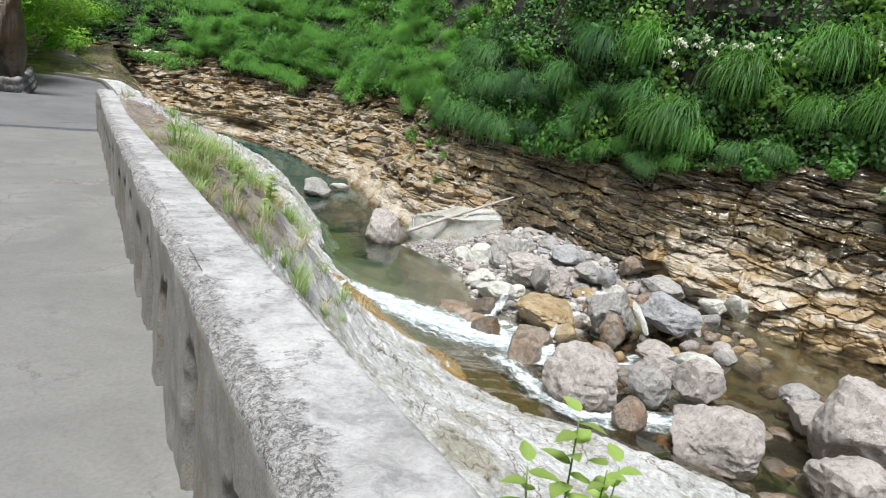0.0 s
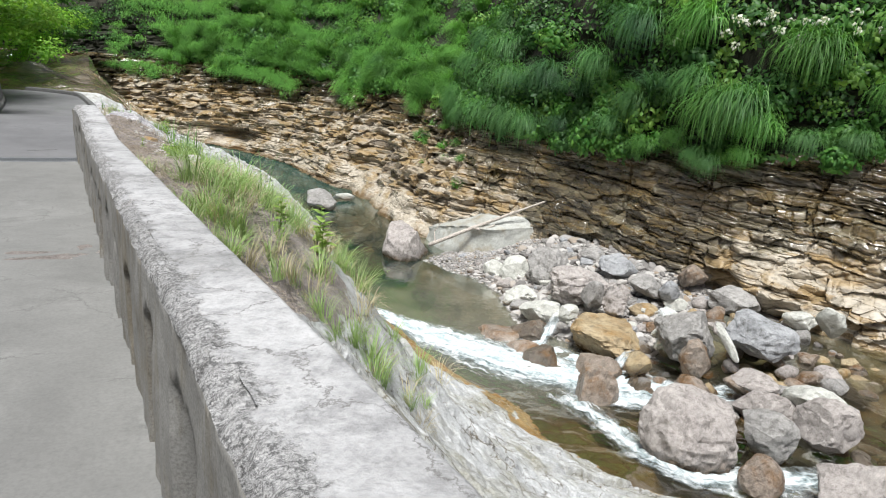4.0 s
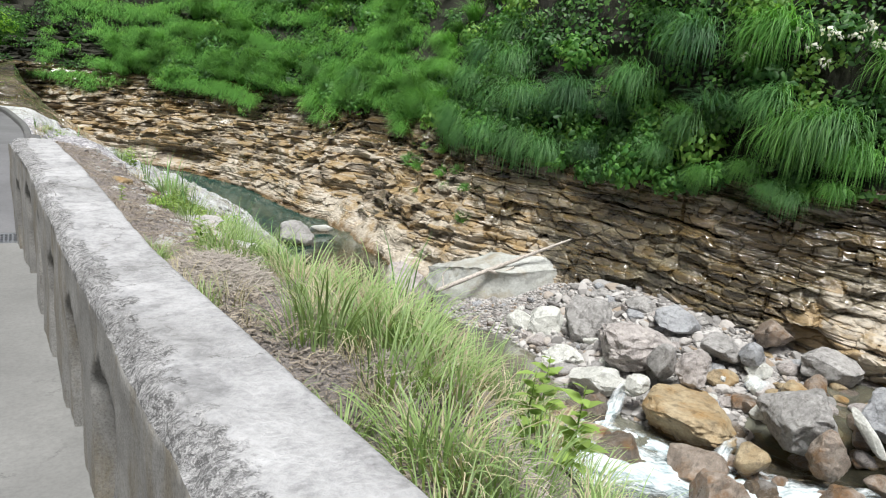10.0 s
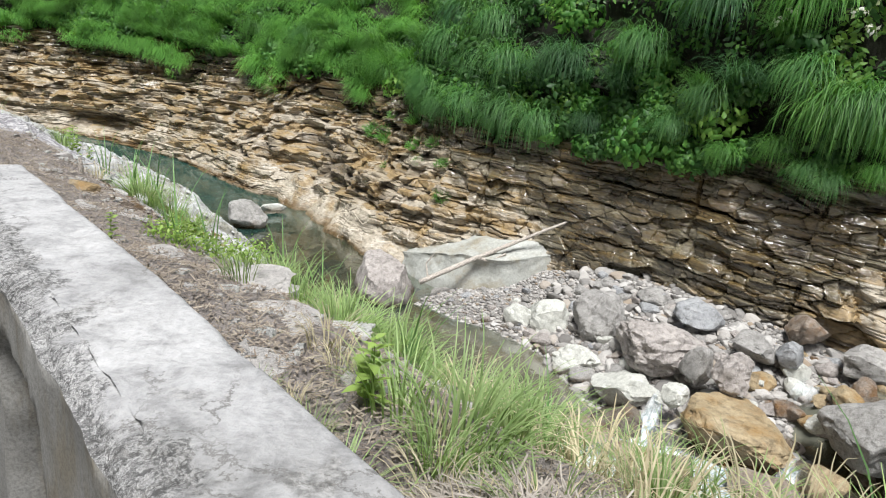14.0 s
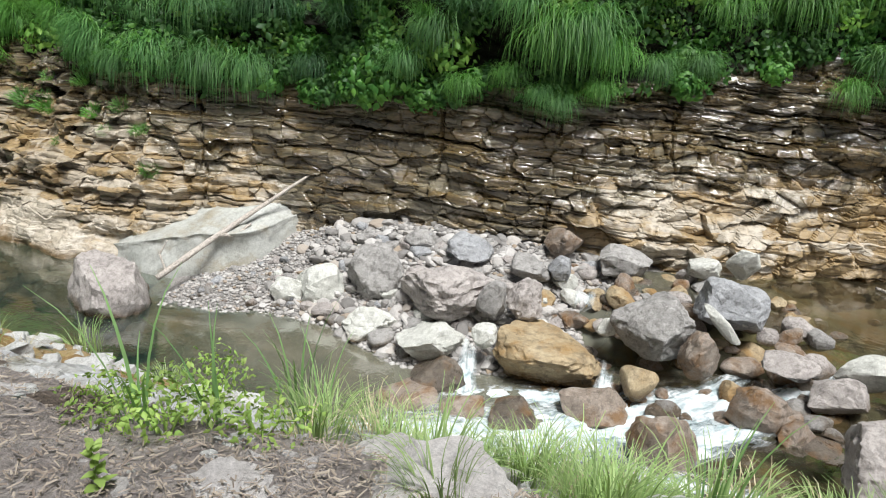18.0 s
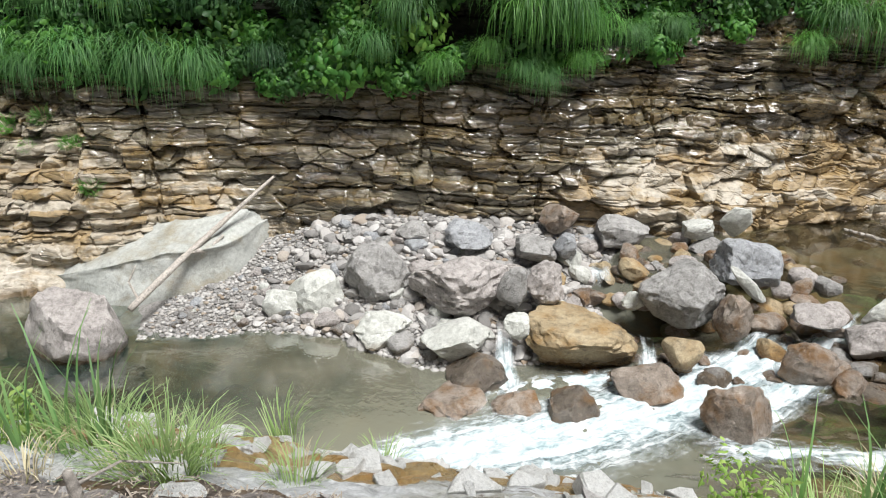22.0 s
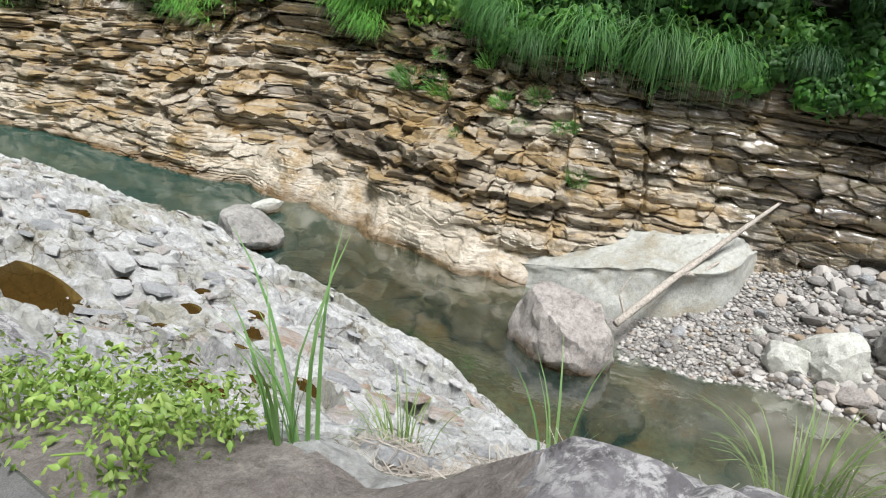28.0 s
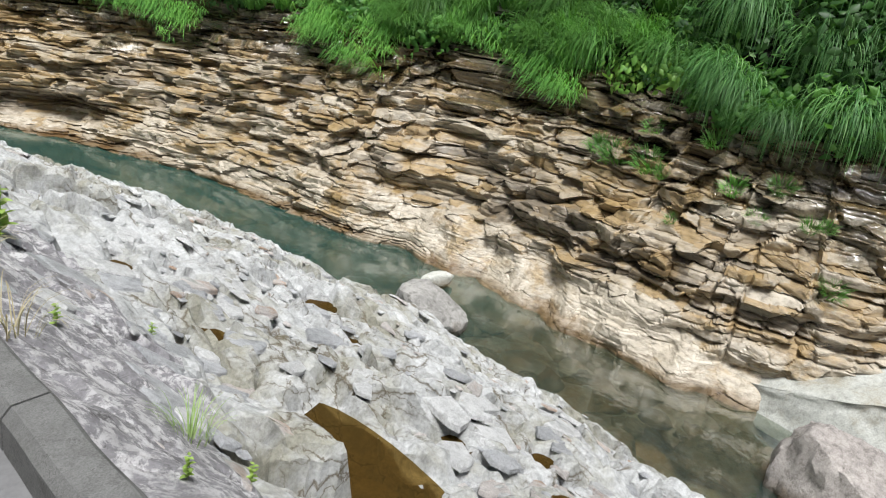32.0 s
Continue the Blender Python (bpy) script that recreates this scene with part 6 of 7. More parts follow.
def leaf_clump(name, leaves, radius, size, mat, seed, flat=0.7, width=0.3):
    """Shrub crown: pointed, folded leaves on the outside of an uneven heap."""
    g = np.random.default_rng(seed)
    V, F = [], []
    for k in range(leaves):
        d = g.normal(size=3)
        d[2] = abs(d[2]) * 0.9 - 0.15
        d /= np.linalg.norm(d)
        r = radius * g.uniform(0.45, 1.0) * (1 + 0.35 * math.sin(d[0] * 3 + seed) * math.cos(d[1] * 4 + seed))
        c = d * r * np.array([1, 1, flat])
        out = d + np.array([0, 0, 0.3]) + g.normal(size=3) * 0.35
        out /= np.linalg.norm(out)
        tip = np.cross(out, g.normal(size=3))
        tip = tip / np.linalg.norm(tip) * 0.75 + np.array([0, 0, -0.55]) + d * 0.3
        tip /= np.linalg.norm(tip)
        sd = np.cross(out, tip)
        sd /= np.linalg.norm(sd) + 1e-9
        up = np.cross(tip, sd)
        s = size * g.uniform(0.6, 1.25)
        w = width * s
        b = len(V)
        V += [c, c + tip * 0.18 * s + sd * 0.6 * w - up * 0.05 * s, c + tip * 0.4 * s + sd * w - up * 0.09 * s, c + tip * 0.72 * s + sd * 0.5 * w - up * 0.1 * s, c + tip * s - up * 0.16 * s]
        V += [c + tip * 0.72 * s - sd * 0.5 * w - up * 0.1 * s, c + tip * 0.4 * s - sd * w - up * 0.09 * s, c + tip * 0.18 * s - sd * 0.6 * w - up * 0.05 * s, c + tip * 0.5 * s + up * 0.03 * s]
        F += [(b + i, b + (i + 1) % 8, b + 8) for i in range(8)]
    return raw_mesh(name, np.array(V), F, [mat], smooth=True)


GRASS_BIG = [blade_clump("cliff_grass_clump", 200, 1.5, 0.38, 0.8, m, 100 + k, 0.012, 0.3, 0.95) for k, m in enumerate([GRASS_A, GRASS_A, GRASS_B, GRASS_B, GRASS_A])]
SHRUBS = [leaf_clump("shrub", 300, 0.75, 0.17, m, 200 + k) for k, m in enumerate([LEAF_A, LEAF_C, LEAF_A, LEAF_L, LEAF_C])]
BROAD = [leaf_clump("broadleaf_plant", 360, 0.4, 0.16, m, 230 + k, 0.75, 0.3) for k, m in enumerate([LEAF_A, LEAF_C, LEAF_A])]


def seat_on_cliff(y, z, s, spin, r, out=0.1, tilt=35):
    p, d = cliff_at(y, z, out)
    yaw = math.degrees(math.atan2(d.y, d.x))
    return Matrix.Translation(p) @ pose(0, 0, 0, 0, 0, yaw) @ pose(0, 0, 0, 0, tilt, 0) @ pose(0, 0, 0, 0, 0, spin) @ Matrix.Diagonal((s, s, s, 1))


def hanging_clump(name, blades, length, width, mat, seed, wide=0.011):
    """Long grass that springs out of a ledge and hangs down like hair."""
    g = np.random.default_rng(seed)
    segs, V, F = 6, [], []
    for b in range(blades):
        a = g.normal() * 0.75
        L = length * g.uniform(0.5, 1.1)
        w = wide * g.uniform(0.6, 1.3)
        dx, dy = math.cos(a), math.sin(a)
        p = np.array([g.normal() * 0.1, g.normal() * width, g.normal() * 0.14])
        ang = g.uniform(0.1, 1.2)
        side = np.array([-dy, dx, 0.0])
        curl = g.uniform(0.32, 0.58)
        base = len(V)
        for s in range(segs + 1):
            ww = w * (1 - (s / segs) ** 1.6) + 0.001
            V += [p - side * ww, p + side * ww]
            p = p + np.array([dx * math.cos(ang), dy * math.cos(ang), math.sin(ang)]) * L / segs
            ang = max(ang - curl, -1.5)
        F += [(base + 2 * s, base + 2 * s + 1, base + 2 * s + 3, base + 2 * s + 2) for s in range(segs)]
    return raw_mesh(name, np.array(V), F, [mat])


HANGING = [hanging_clump("hanging_grass_clump", 420, 1.7, 0.3, m, 130 + k) for k, m in enumerate([GRASS_A, GRASS_D, GRASS_B, GRASS_D])]


def hanging_clumps():
    r = random.Random(77)
    spots = [(4.1, 0.5, 1.2, 0), (3.3, 0.75, 1.1, 1), (2.6, 0.1, 0.8, 0), (1.4, -0.1, 0.6, 1), (6.5, -1.0, 0.55, 0), (5.2, -0.6, 0.55, 0), (4.4, -1.0, 0.5, 1), (3.8, -1.2, 0.5, 1), (2.8, -0.8, 0.5, 0), (0.1, 0.05, 0.6, 1), (17, -1.4, 0.75, 3), (15.0, -1.0, 1.0, 3), (13.2, -1.1, 1.1, 3), (12.2, -1.15, 0.9, 3), (20, -0.6, 0.9, 3), (16.2, 0.3, 1.0, 3), (10.9, -0.9, 0.6, 2), (8.2, -0.5, 0.65, 3), (7.4, 0.4, 0.8, 1), (-3.6, -0.4, 0.6, 0), (-4.6, 0.4, 0.9, 1), (-5.6, 0.2, 1.1, 0), (-7.2, 0.6, 1.1, 1), (-0.6, 1.5, 0.8, 0), (-2.4, 1.9, 1.1, 0), (5.1, 1.3, 0.9, 1), (18.6, -0.9, 0.9, 3), (21.7, -0.4, 0.8, 0), (23.4, -0.6, 0.9, 0), (13.6, 0.6, 1.1, 3), (11.8, 0.9, 1.0, 2), (19.3, 1.0, 1.1, 3), (15.0, 1.9, 1.1, 3), (9.9, 1.6, 1.0, 3), (1.8, 2.5, 1.2, 0), (-4.8, 2.4, 1.2, 0), (-6.8, 2.6, 1.1, 1), (20.8, 2.1, 1.1, 2), (25.2, 0.3, 1.0, 0), (27.2, -0.3, 0.9, 0), (29.0, 0.4, 1.0, 1), (31.2, -0.2, 0.9, 0), (33.0, 0.5, 1.0, 0), (17.0, 3.0, 1.1, 3), (8.0, 3.0, 1.1, 2), (5.4, 3.2, 1.1, 0), (-0.6, 3.6, 1.2, 0)]
    for y, z, s, k in spots:
        ob = new("hanging_grass_clump", HANGING[k])
        ob.matrix_world = seat_on_cliff(y, z, s, r.uniform(-12, 12), r, 0.45, 0)
        tagged(ob, ("long bright green grass hanging in a clump from the cliff", "long fresh green grass hanging in a clump from the cliff", "long dark green grass hanging in a clump from the cliff", "long fresh green grass hanging in a clump from the cliff")[k], "grass clump", "hanging grass clumps")


hanging_clumps()


def cliff_plants():
    r = random.Random(21)
    n_grass = 0
    for k in range(560):
        y = r.uniform(-9, 48) if r.random() < 0.75 else r.uniform(24, 48)
        z = float(plant_line(y)) + 0.15 + (abs(r.gauss(0, 1)) * 1.3 if r.random() < 0.55 else r.uniform(0, 8))
        thin = vnoise(y * 0.35, z * 0.5, 0, 91)
        if thin < (0.0 if 5 < y < 22 else -0.22) or n_grass >= 240:
            continue
        if y < 22 and z < float(plant_line(y)) + 1.8:
            continue
        n_grass += 1
        s = r.uniform(0.65, 1.15) * (1.25 if y < 6 else 1.0)
        kind = r.choice([0, 1, 4]) if (y > 22 or y < 6) else r.choice([2, 3, 2, 0])
        ob = new("grass_clump", GRASS_BIG[kind])
        ob.matrix_world = seat_on_cliff(y, z, s, r.uniform(-25, 25), r, 0.15, 22)
        tagged(ob, "bright green drooping grass clump on the cliff" if kind in (0, 1, 4) else "dark green drooping grass clump on the cliff", "grass clump", "cliff grass clumps")
    for k in range(290):
        y = r.uniform(-9, 46)
        z = float(plant_line(y)) + (1.5 if y < 8 else 0.5) + r.uniform(0, 1) ** 1.5 * 8.0
        kind = r.randrange(5)
        if y < 8 and z > 2 and r.random() < 0.6:
            kind = 3
        ob = new("shrub", SHRUBS[kind])
        ob.matrix_world = seat_on_cliff(y, z, r.uniform(0.8, 1.7), r.uniform(0, 360), r, 0.0, 30)
        tagged(ob, ("dark green leafy shrub growing on the cliff", "light green leafy shrub growing on the cliff")[kind == 3], "shrub", "cliff shrubs")
    for k in range(110):
        y = r.uniform(-6, 22) if k % 3 else r.gauss(9.6, 0.8)
        z = float(plant_line(y)) + 0.15 + abs(r.gauss(0, 1)) * 1.1
        ob = new("broadleaf_plant", r.choice(BROAD))
        ob.matrix_world = seat_on_cliff(y, z, r.uniform(0.8, 1.4), r.uniform(0, 360), r, 0.25, 45)
        tagged(ob, "large-leaved green plant hanging from the cliff", "plant", "broad-leaved cliff plants")
    small = [blade_clump("tuft", 110, 0.3, 0.22, 0.5, GRASS_A, 300 + k, 0.008, 0.4) for k in range(2)]
    for y, z, s in [(14.6, -4.3, 1.1), (17.6, -2.95, 1.1), (21.2, -3.0, 1.5), (20.3, -2.95, 1.5), (21.8, -2.9, 1.2), (19.4, -3.05, 0.8), (16.3, -2.7, 1.1), (15.6, -3.3, 0.8), (16.6, -3.4, 0.8), (14.9, -3.2, 0.7), (18.6, -3.9, 0.6), (20.6, -2.2, 1.0), (18.4, -2.1, 1.2)]:
        ob = new("grass_tuft", small[0])
        ob.matrix_world = seat_on_cliff(y, z, s, 40 * y, r, 0.12, 40)
        tagged(ob, "small soft green grass tuft on a rock ledge", "grass tuft", "ledge tufts")


cliff_plants()


def leaf_mat():
    """Small leaves that cover the upper slope."""
    g = np.random.default_rng(8)
    N = 115000
    arc = np.r_[0, np.cumsum(np.hypot(np.diff(CL_X), np.diff(CL_Y)))]
    i = np.searchsorted(arc, g.uniform(0, arc[-1] - 12, N))
    i = i[(CL_Y[i] > -12)]
    N = len(i)
    y0 = CL_Y[i]
    z = plant_line(y0) + 0.4 + g.random(N) ** 1.2 * 9.5
    base = np.interp(y0, [-6, 0, 4], [-5.5, -5.6, -6.84])
    b = batter(y0) * (z - base) + 0.35 - g.uniform(0.0, 0.55, N) - 0.35 * fbm(y0 * 0.7, z * 0.7, 0, 2, 33)
    c = np.stack([CL_X[i] + CL_NX[i] * b, y0 + CL_NY[i] * b, z], -1)
    out = np.stack([-CL_NX[i], -CL_NY[i], 0.6 + 0 * z], -1) + g.normal(size=(N, 3)) * 0.5
    out /= np.linalg.norm(out, axis=1)[:, None]
    tip = np.cross(out, g.normal(size=(N, 3)))
    tip = tip / np.linalg.norm(tip, axis=1)[:, None] + np.array([0, 0, -0.6])
    tip /= np.linalg.norm(tip, axis=1)[:, None]
    sd = np.cross(out, tip)
    s = g.uniform(0.12, 0.26, N)[:, None]
    gap = vnoise(y0 * 0.5, z * 0.9, 0, 38) > np.where(z < plant_line(y0) + 1.6, 0.0, -0.3)
    c, out, tip, sd, s = (a_[gap] for a_ in (c, out, tip, sd, s))
    y0, z, N = y0[gap], z[gap], int(gap.sum())
    V = np.stack([c, c + tip * 0.4 * s + sd * 0.3 * s, c + tip * s, c + tip * 0.4 * s - sd * 0.3 * s], 1).reshape(-1, 3)
    F = np.arange(4 * N).reshape(-1, 4)
    fm = (vnoise(y0 * 0.3, z * 0.4, 0, 35) + 0.3 * g.normal(size=N) > 0.1).astype(int)
    fm = np.where((vnoise(y0 * 0.25, z * 0.3, 0, 36) > 0.35), 2, fm)
    tagged(new("foliage", raw_mesh("foliage", V, F, [LEAF_C, LEAF_A, LEAF_L], fm, False)), "mat of small green leaves over the upper cliff", "foliage", kind="stuff")


leaf_mat()


def hanging_grass():
    """Soft grass in layered bands over the far slope, too fine to pick apart."""
    g = np.random.default_rng(28)
    T = 3000
    y0 = g.uniform(23, 50, T)
    lvl = np.floor(g.uniform(0, 4.99, T)) * 1.75 + 0.22 * g.normal(size=T) + 1.1 * vnoise(y0 * 0.3, np.floor(g.uniform(0, 3, T)), 0, 39)
    keep = vnoise(y0 * 0.45, lvl * 0.7, 0, 40) > -0.3
    y0, lvl = y0[keep], lvl[keep]
    V, F = [], []
    for a, q in zip(y0, lvl):
        p, d = cliff_at(a, float(plant_line(a)) + 0.3 + q, 0.25)
        for b in range(20):
            side = Vector((-d.y, d.x, 0))
            o = p + side * g.normal() * 0.3 + Vector((0, 0, g.normal() * 0.12))
            dirn = (d + side * g.normal() * 0.6 + Vector((0, 0, g.uniform(0.2, 1.2)))).normalized()
            L = g.uniform(0.5, 0.95)
            w = side * 0.012
            m = o + dirn * L * 0.5
            e = m + (dirn + Vector((0, 0, -1.6))).normalized() * L * 0.5
            i = len(V)
            V += [o - w, o + w, m + w, m - w, e]
            F += [(i, i + 1, i + 2, i + 3), (i + 3, i + 2, i + 4)]
    tagged(new("hanging_grass", raw_mesh("hanging_grass", V, F, [GRASS_A])), "soft bright green grass in bands on the far slope", "grass", kind="stuff")


hanging_grass()


def flowers():
    r = random.Random(4)
    bm_list = leaf_clump("flower_head", 16, 0.14, 0.12, PETAL, 400)
    for k in range(26):
        y, z = r.gauss(2.0, 2.0), r.gauss(3.1, 0.4)
        ob = new("flower_head", bm_list)
        ob.matrix_world = seat_on_cliff(y, z, r.uniform(0.8, 1.3), r.uniform(0, 360), r, 0.9, 30)
        tagged(ob, "white flower head among the cliff shrubs", "flower", "white flowers")


flowers()

# ---- near bank plants ----
BANK_GRASS = [blade_clump("grass", 64, 0.42, 0.14, 0.5, GRASS_C, 500 + k, 0.0034, 0.4) for k in range(4)]
DRY_GRASS = [blade_clump("dry_grass", 45, 0.4, 0.16, 0.7, DRY, 520 + k, 0.003, 0.15) for k in range(2)]
LEAF_V = np.array([(0, 0, 0), (0.3, 0.38, 0.05), (0, 0.42, -0.04), (-0.3, 0.38, 0.05), (0, 1.0, -0.14), (0.16, 0.75, -0.02), (-0.16, 0.75, -0.02), (0.2, 0.14, 0.03), (-0.2, 0.14, 0.03)])
ONE_LEAF = raw_mesh("leaf", LEAF_V, [(0, 7, 2), (7, 1, 2), (1, 5, 2), (5, 4, 2), (4, 6, 2), (6, 3, 2), (3, 8, 2), (8, 0, 2)], [LEAF_B], smooth=True)


def weed(seed):
    """A leafy stem: each leaf on its own stalk round an upright stem."""
    r = random.Random(seed)
    w = tagged(new("weed"), "light green leafy weed on the bank", "weed", "bank weeds")
    n = 17
    limb([(0, 0, -0.1), (0.02, 0.01, 0.2), (0.03, 0.0, 0.42)], [0.006, 0.005, 0.002], "stem", LEAF_B, w, 5, seed)
    for k in range(n):
        o = new("leaf", ONE_LEAF)
        o.parent = w
        s = r.uniform(0.09, 0.15) * (1.15 - 0.5 * k / n)
        o.matrix_world = pose(0.025 * k / n, 0, 0.05 + 0.38 * k / n, r.uniform(-5, 35), r.uniform(-15, 15), k * 137 + r.uniform(-20, 20)) @ Matrix.Diagonal((s, s, s, 1))
    return w


WEEDS = [weed(540 + k) for k in range(3)]


def bank_level(x, y):
    return float(bank_surface(np.array([x]), np.array([y]))[0])


def bank_plants():
    r = random.Random(31)
    n = 0
    while n < 240:
        y = r.uniform(-6.2, 1.3) if n < 222 else r.uniform(4.0, 6.2)
        x = r.gauss(2.5, 0.75) + (0.45 if y > -1 else 0)
        if x < 1.25 or x > 4.8 or (y > -2.5 and x < 2.2 and r.random() < 0.85):
            continue
        if math.hypot((x - 1.32) / 0.4, (y + 2.9) / 0.65) < 1:
            continue
        dry = r.random() < 0.36
        ob = new("grass_tuft", r.choice(DRY_GRASS if dry else BANK_GRASS))
        s = r.uniform(0.6, 1.15)
        ob.matrix_world = pose(x, y, bank_level(x, y), r.uniform(-12, 12), r.uniform(0, 15), r.uniform(0, 360)) @ Matrix.Diagonal((s, s, s, 1))
        tagged(ob, "dry straw-coloured grass tuft on the bank" if dry else "fresh green grass tuft on the bank", "grass tuft", "bank grass tufts")
        n += 1
    for _ in range(46):
        x, y = r.uniform(0.85, 1.7), r.uniform(-6.4, -1.2)
        dry = r.random() < 0.5
        s = r.uniform(0.35, 0.65)
        ob = new("grass_tuft", r.choice(DRY_GRASS if dry else BANK_GRASS))
        ob.matrix_world = pose(x, y, bank_level(x, y), r.uniform(-12, 12), r.uniform(0, 15), r.uniform(0, 360)) @ Matrix.Diagonal((s, s, s, 1))
        tagged(ob, "dry straw-coloured grass tuft on the bank" if dry else "fresh green grass tuft on the bank", "grass tuft", "bank grass tufts")
    for x, y, s, k in [(2.2, 8.7, 1.0, 0), (2.3, 10.4, 1.0, 1), (1.3, 15.2, 0.6, 2), (1.0, 17.5, 0.8, 0), (1.2, 19.5, 1.0, 1), (1.6, 21.0, 0.9, 0), (2.0, 7.4, 0.9, 3), (2.6, 6.0, 1.0, 0)]:
        ob = new("grass_tuft", BANK_GRASS[k])
        ob.matrix_world = pose(x, y, bank_level(x, y), 0, 5, 50 * y) @ Matrix.Diagonal((s, s, s, 1))
        tagged(ob, "fresh green grass tuft on the bank", "grass tuft", "bank grass tufts")
    for x, y, s in [(1.5, -1.7, 0.75), (1.62, -1.5, 0.6), (2.3, 8.0, 0.8), (1.3, 1.35, 0.5), (2.42, 7.7, 0.6), (2.9, 6.0, 0.8), (2.2, 8.2, 0.7), (2.9, -4.6, 1.3), (3.0, -4.2, 1.2)]:
        copy_thing(WEEDS[int(y * 7) % 3], pose(x, y, bank_level(x, y), 0, 0, 70 * y) @ Matrix.Diagonal((s, s, s, 1)))
    for x, y, s in [(0.85, 12.6, 0.3), (1.0, 13.4, 0.3), (1.2, 14.2, 0.25), (0.95, 14.6, 0.25), (1.5, 15.0, 0.3), (1.6, 13.2, 0.3), (1.1, 16.2, 0.3), (2.0, 17.0, 0.3)]:
        copy_thing(WEEDS[int(y * 7) % 3], pose(x, y, bank_level(x, y), 0, 0, 70 * y) @ Matrix.Diagonal((s, s, s, 1)))
    for x, y, s in [(0.8, 15.9, 0.8), (0.85, 16.8, 0.9), (0.9, 17.4, 0.9), (0.8, 18.3, 0.8), (1.1, 18.9, 0.9)]:
        ob = new("grass_tuft", DRY_GRASS[int(y) % 2])
        ob.matrix_world = pose(x, y, bank_level(x, y), 0, 5, 50 * y) @ Matrix.Diagonal((s, s, s, 1))
        tagged(ob, "dry straw-coloured grass tuft on the bank", "grass tuft", "bank grass tufts")
    for w, (x, y) in zip(WEEDS, [(2.35, -4.8), (2.25, 8.1), (1.35, 17.9)]):
        w.matrix_world = pose(x, y, bank_level(x, y), 0, 0, 30)

    broad = [blade_clump("broad_grass", 9, 0.8, 0.06, 0.3, BLADE, 570 + k, 0.009, 0.75) for k in range(3)]
    for x, y, s, k in [(1.46, 10.25, 1.0, 0), (1.4, 10.32, 0.9, 1), (2.32, 9.6, 0.8, 2), (2.6, 5.45, 1.05, 0), (2.5, 5.65, 1.0, 1), (2.2, 5.7, 0.8, 2), (2.7, 5.3, 1.0, 1), (2.68, 1.5, 0.9, 1), (1.85, 1.75, 0.9, 2), (2.05, 1.5, 0.7, 0), (0.8, 17.6, 0.5, 0), (0.8, 18.6, 0.6, 1), (2.5, -0.6, 0.8, 2), (2.7, -1.6, 0.8, 1), (2.5, -3.2, 0.9, 0), (3.1, 1.6, 0.8, 2)]:
        ob = new("broad_grass", broad[k])
        ob.matrix_world = pose(x, y, bank_level(x, y), 0, 4, 80 * y) @ Matrix.Diagonal((s, s, s, 1))
        tagged(ob, "tall green grass with broad upright blades", "grass", "tall bank grass")
    sprays = [leaf_clump("leaf_spray", 58, 0.22, 0.056, LEAF_B, 560 + k, 0.8, 0.26) for k in range(3)]

    def bush(x, y, s):
        """Thin stems, each with a spray of small leaves."""
        b = tagged(new("leafy_bush"), "low light green leafy bush on the bank", "bush", "bank bushes")
        z = bank_level(x, y)
        b.location = (x, y, z)
        for k in range(6):
            a = k * 1.05 + x * 9
            rr = s * (0.0 if k == 0 else r.uniform(0.15, 0.3))
            tip = Vector((math.cos(a) * rr, math.sin(a) * rr, s * r.uniform(0.06, 0.26)))
            limb([(0, 0, -0.05), tuple(tip * 0.5 + Vector((0, 0, 0.04))), tuple(tip)], [0.006, 0.005, 0.003], "stem", LEAF_B, b, 5, k)
            o = new("leaf_spray", sprays[k % 3])
            o.parent = b
            tagged(o, "spray of small light green leaves", kind="stuff")
            o.matrix_world = Matrix.Translation(tip) @ pose(0, 0, 0, r.uniform(-25, 25), r.uniform(-25, 25), r.uniform(0, 360)) @ Matrix.Diagonal((s, s, s, 1))

    for x, y, s in [(2.6, 5.9, 0.5), (1.85, 1.6, 0.7), (2.05, 1.25, 0.65), (1.9, 1.9, 0.6), (0.9, 10.5, 0.75), (1.05, 10.8, 0.75), (1.3, 10.5, 0.65), (0.85, 11.1, 0.7), (1.35, 10.85, 0.65), (1.1, 11.2, 0.65), (0.9, 11.5, 0.6), (2.6, 2.0, 0.7)]:
        bush(x, y, s)


bank_plants()


def sapling(x, y, tips, seed):
    """Slender stems with broad light leaves near their tips."""
    r = random.Random(seed)
    w = tagged(new("sapling"), "light green leafy sapling rising behind the parapet", "sapling")
    z = bank_level(x, y)
    w.location = (x, y, z)
    for n, tip in enumerate(tips):
        b = Vector(tip)
        a = Vector((x + 0.03 * n, y, z - 0.05))
        limb([a - w.location, a.lerp(b, 0.5) + Vector((0.05, 0, 0.05)) - w.location, b - w.location], [0.011, 0.008, 0.003], "stem", LEAF_B, w, 6, seed + n)
        for k in range(22):
            q = k / 21
            c = a.lerp(b, 0.62 + 0.38 * q) + Vector((0.03 * (1 - q), 0, 0.02))
            s = r.uniform(0.13, 0.2) * (1.1 - 0.5 * q)
            o = new("leaf", ONE_LEAF)
            o.parent = w
            o.matrix_world = Matrix.Translation(-w.location) @ Matrix.Translation(c) @ pose(0, 0, 0, r.uniform(-15, 25), r.uniform(-15, 15), k * 137 + r.uniform(-20, 20)) @ Matrix.Diagonal((s, s, s, 1))


sapling(2.15, -14.0, [(2.12, -14.1, 0.98), (1.9, -14.15, 0.85), (2.2, -14.2, 0.82), (2.4, -14.05, 0.7)], 90)


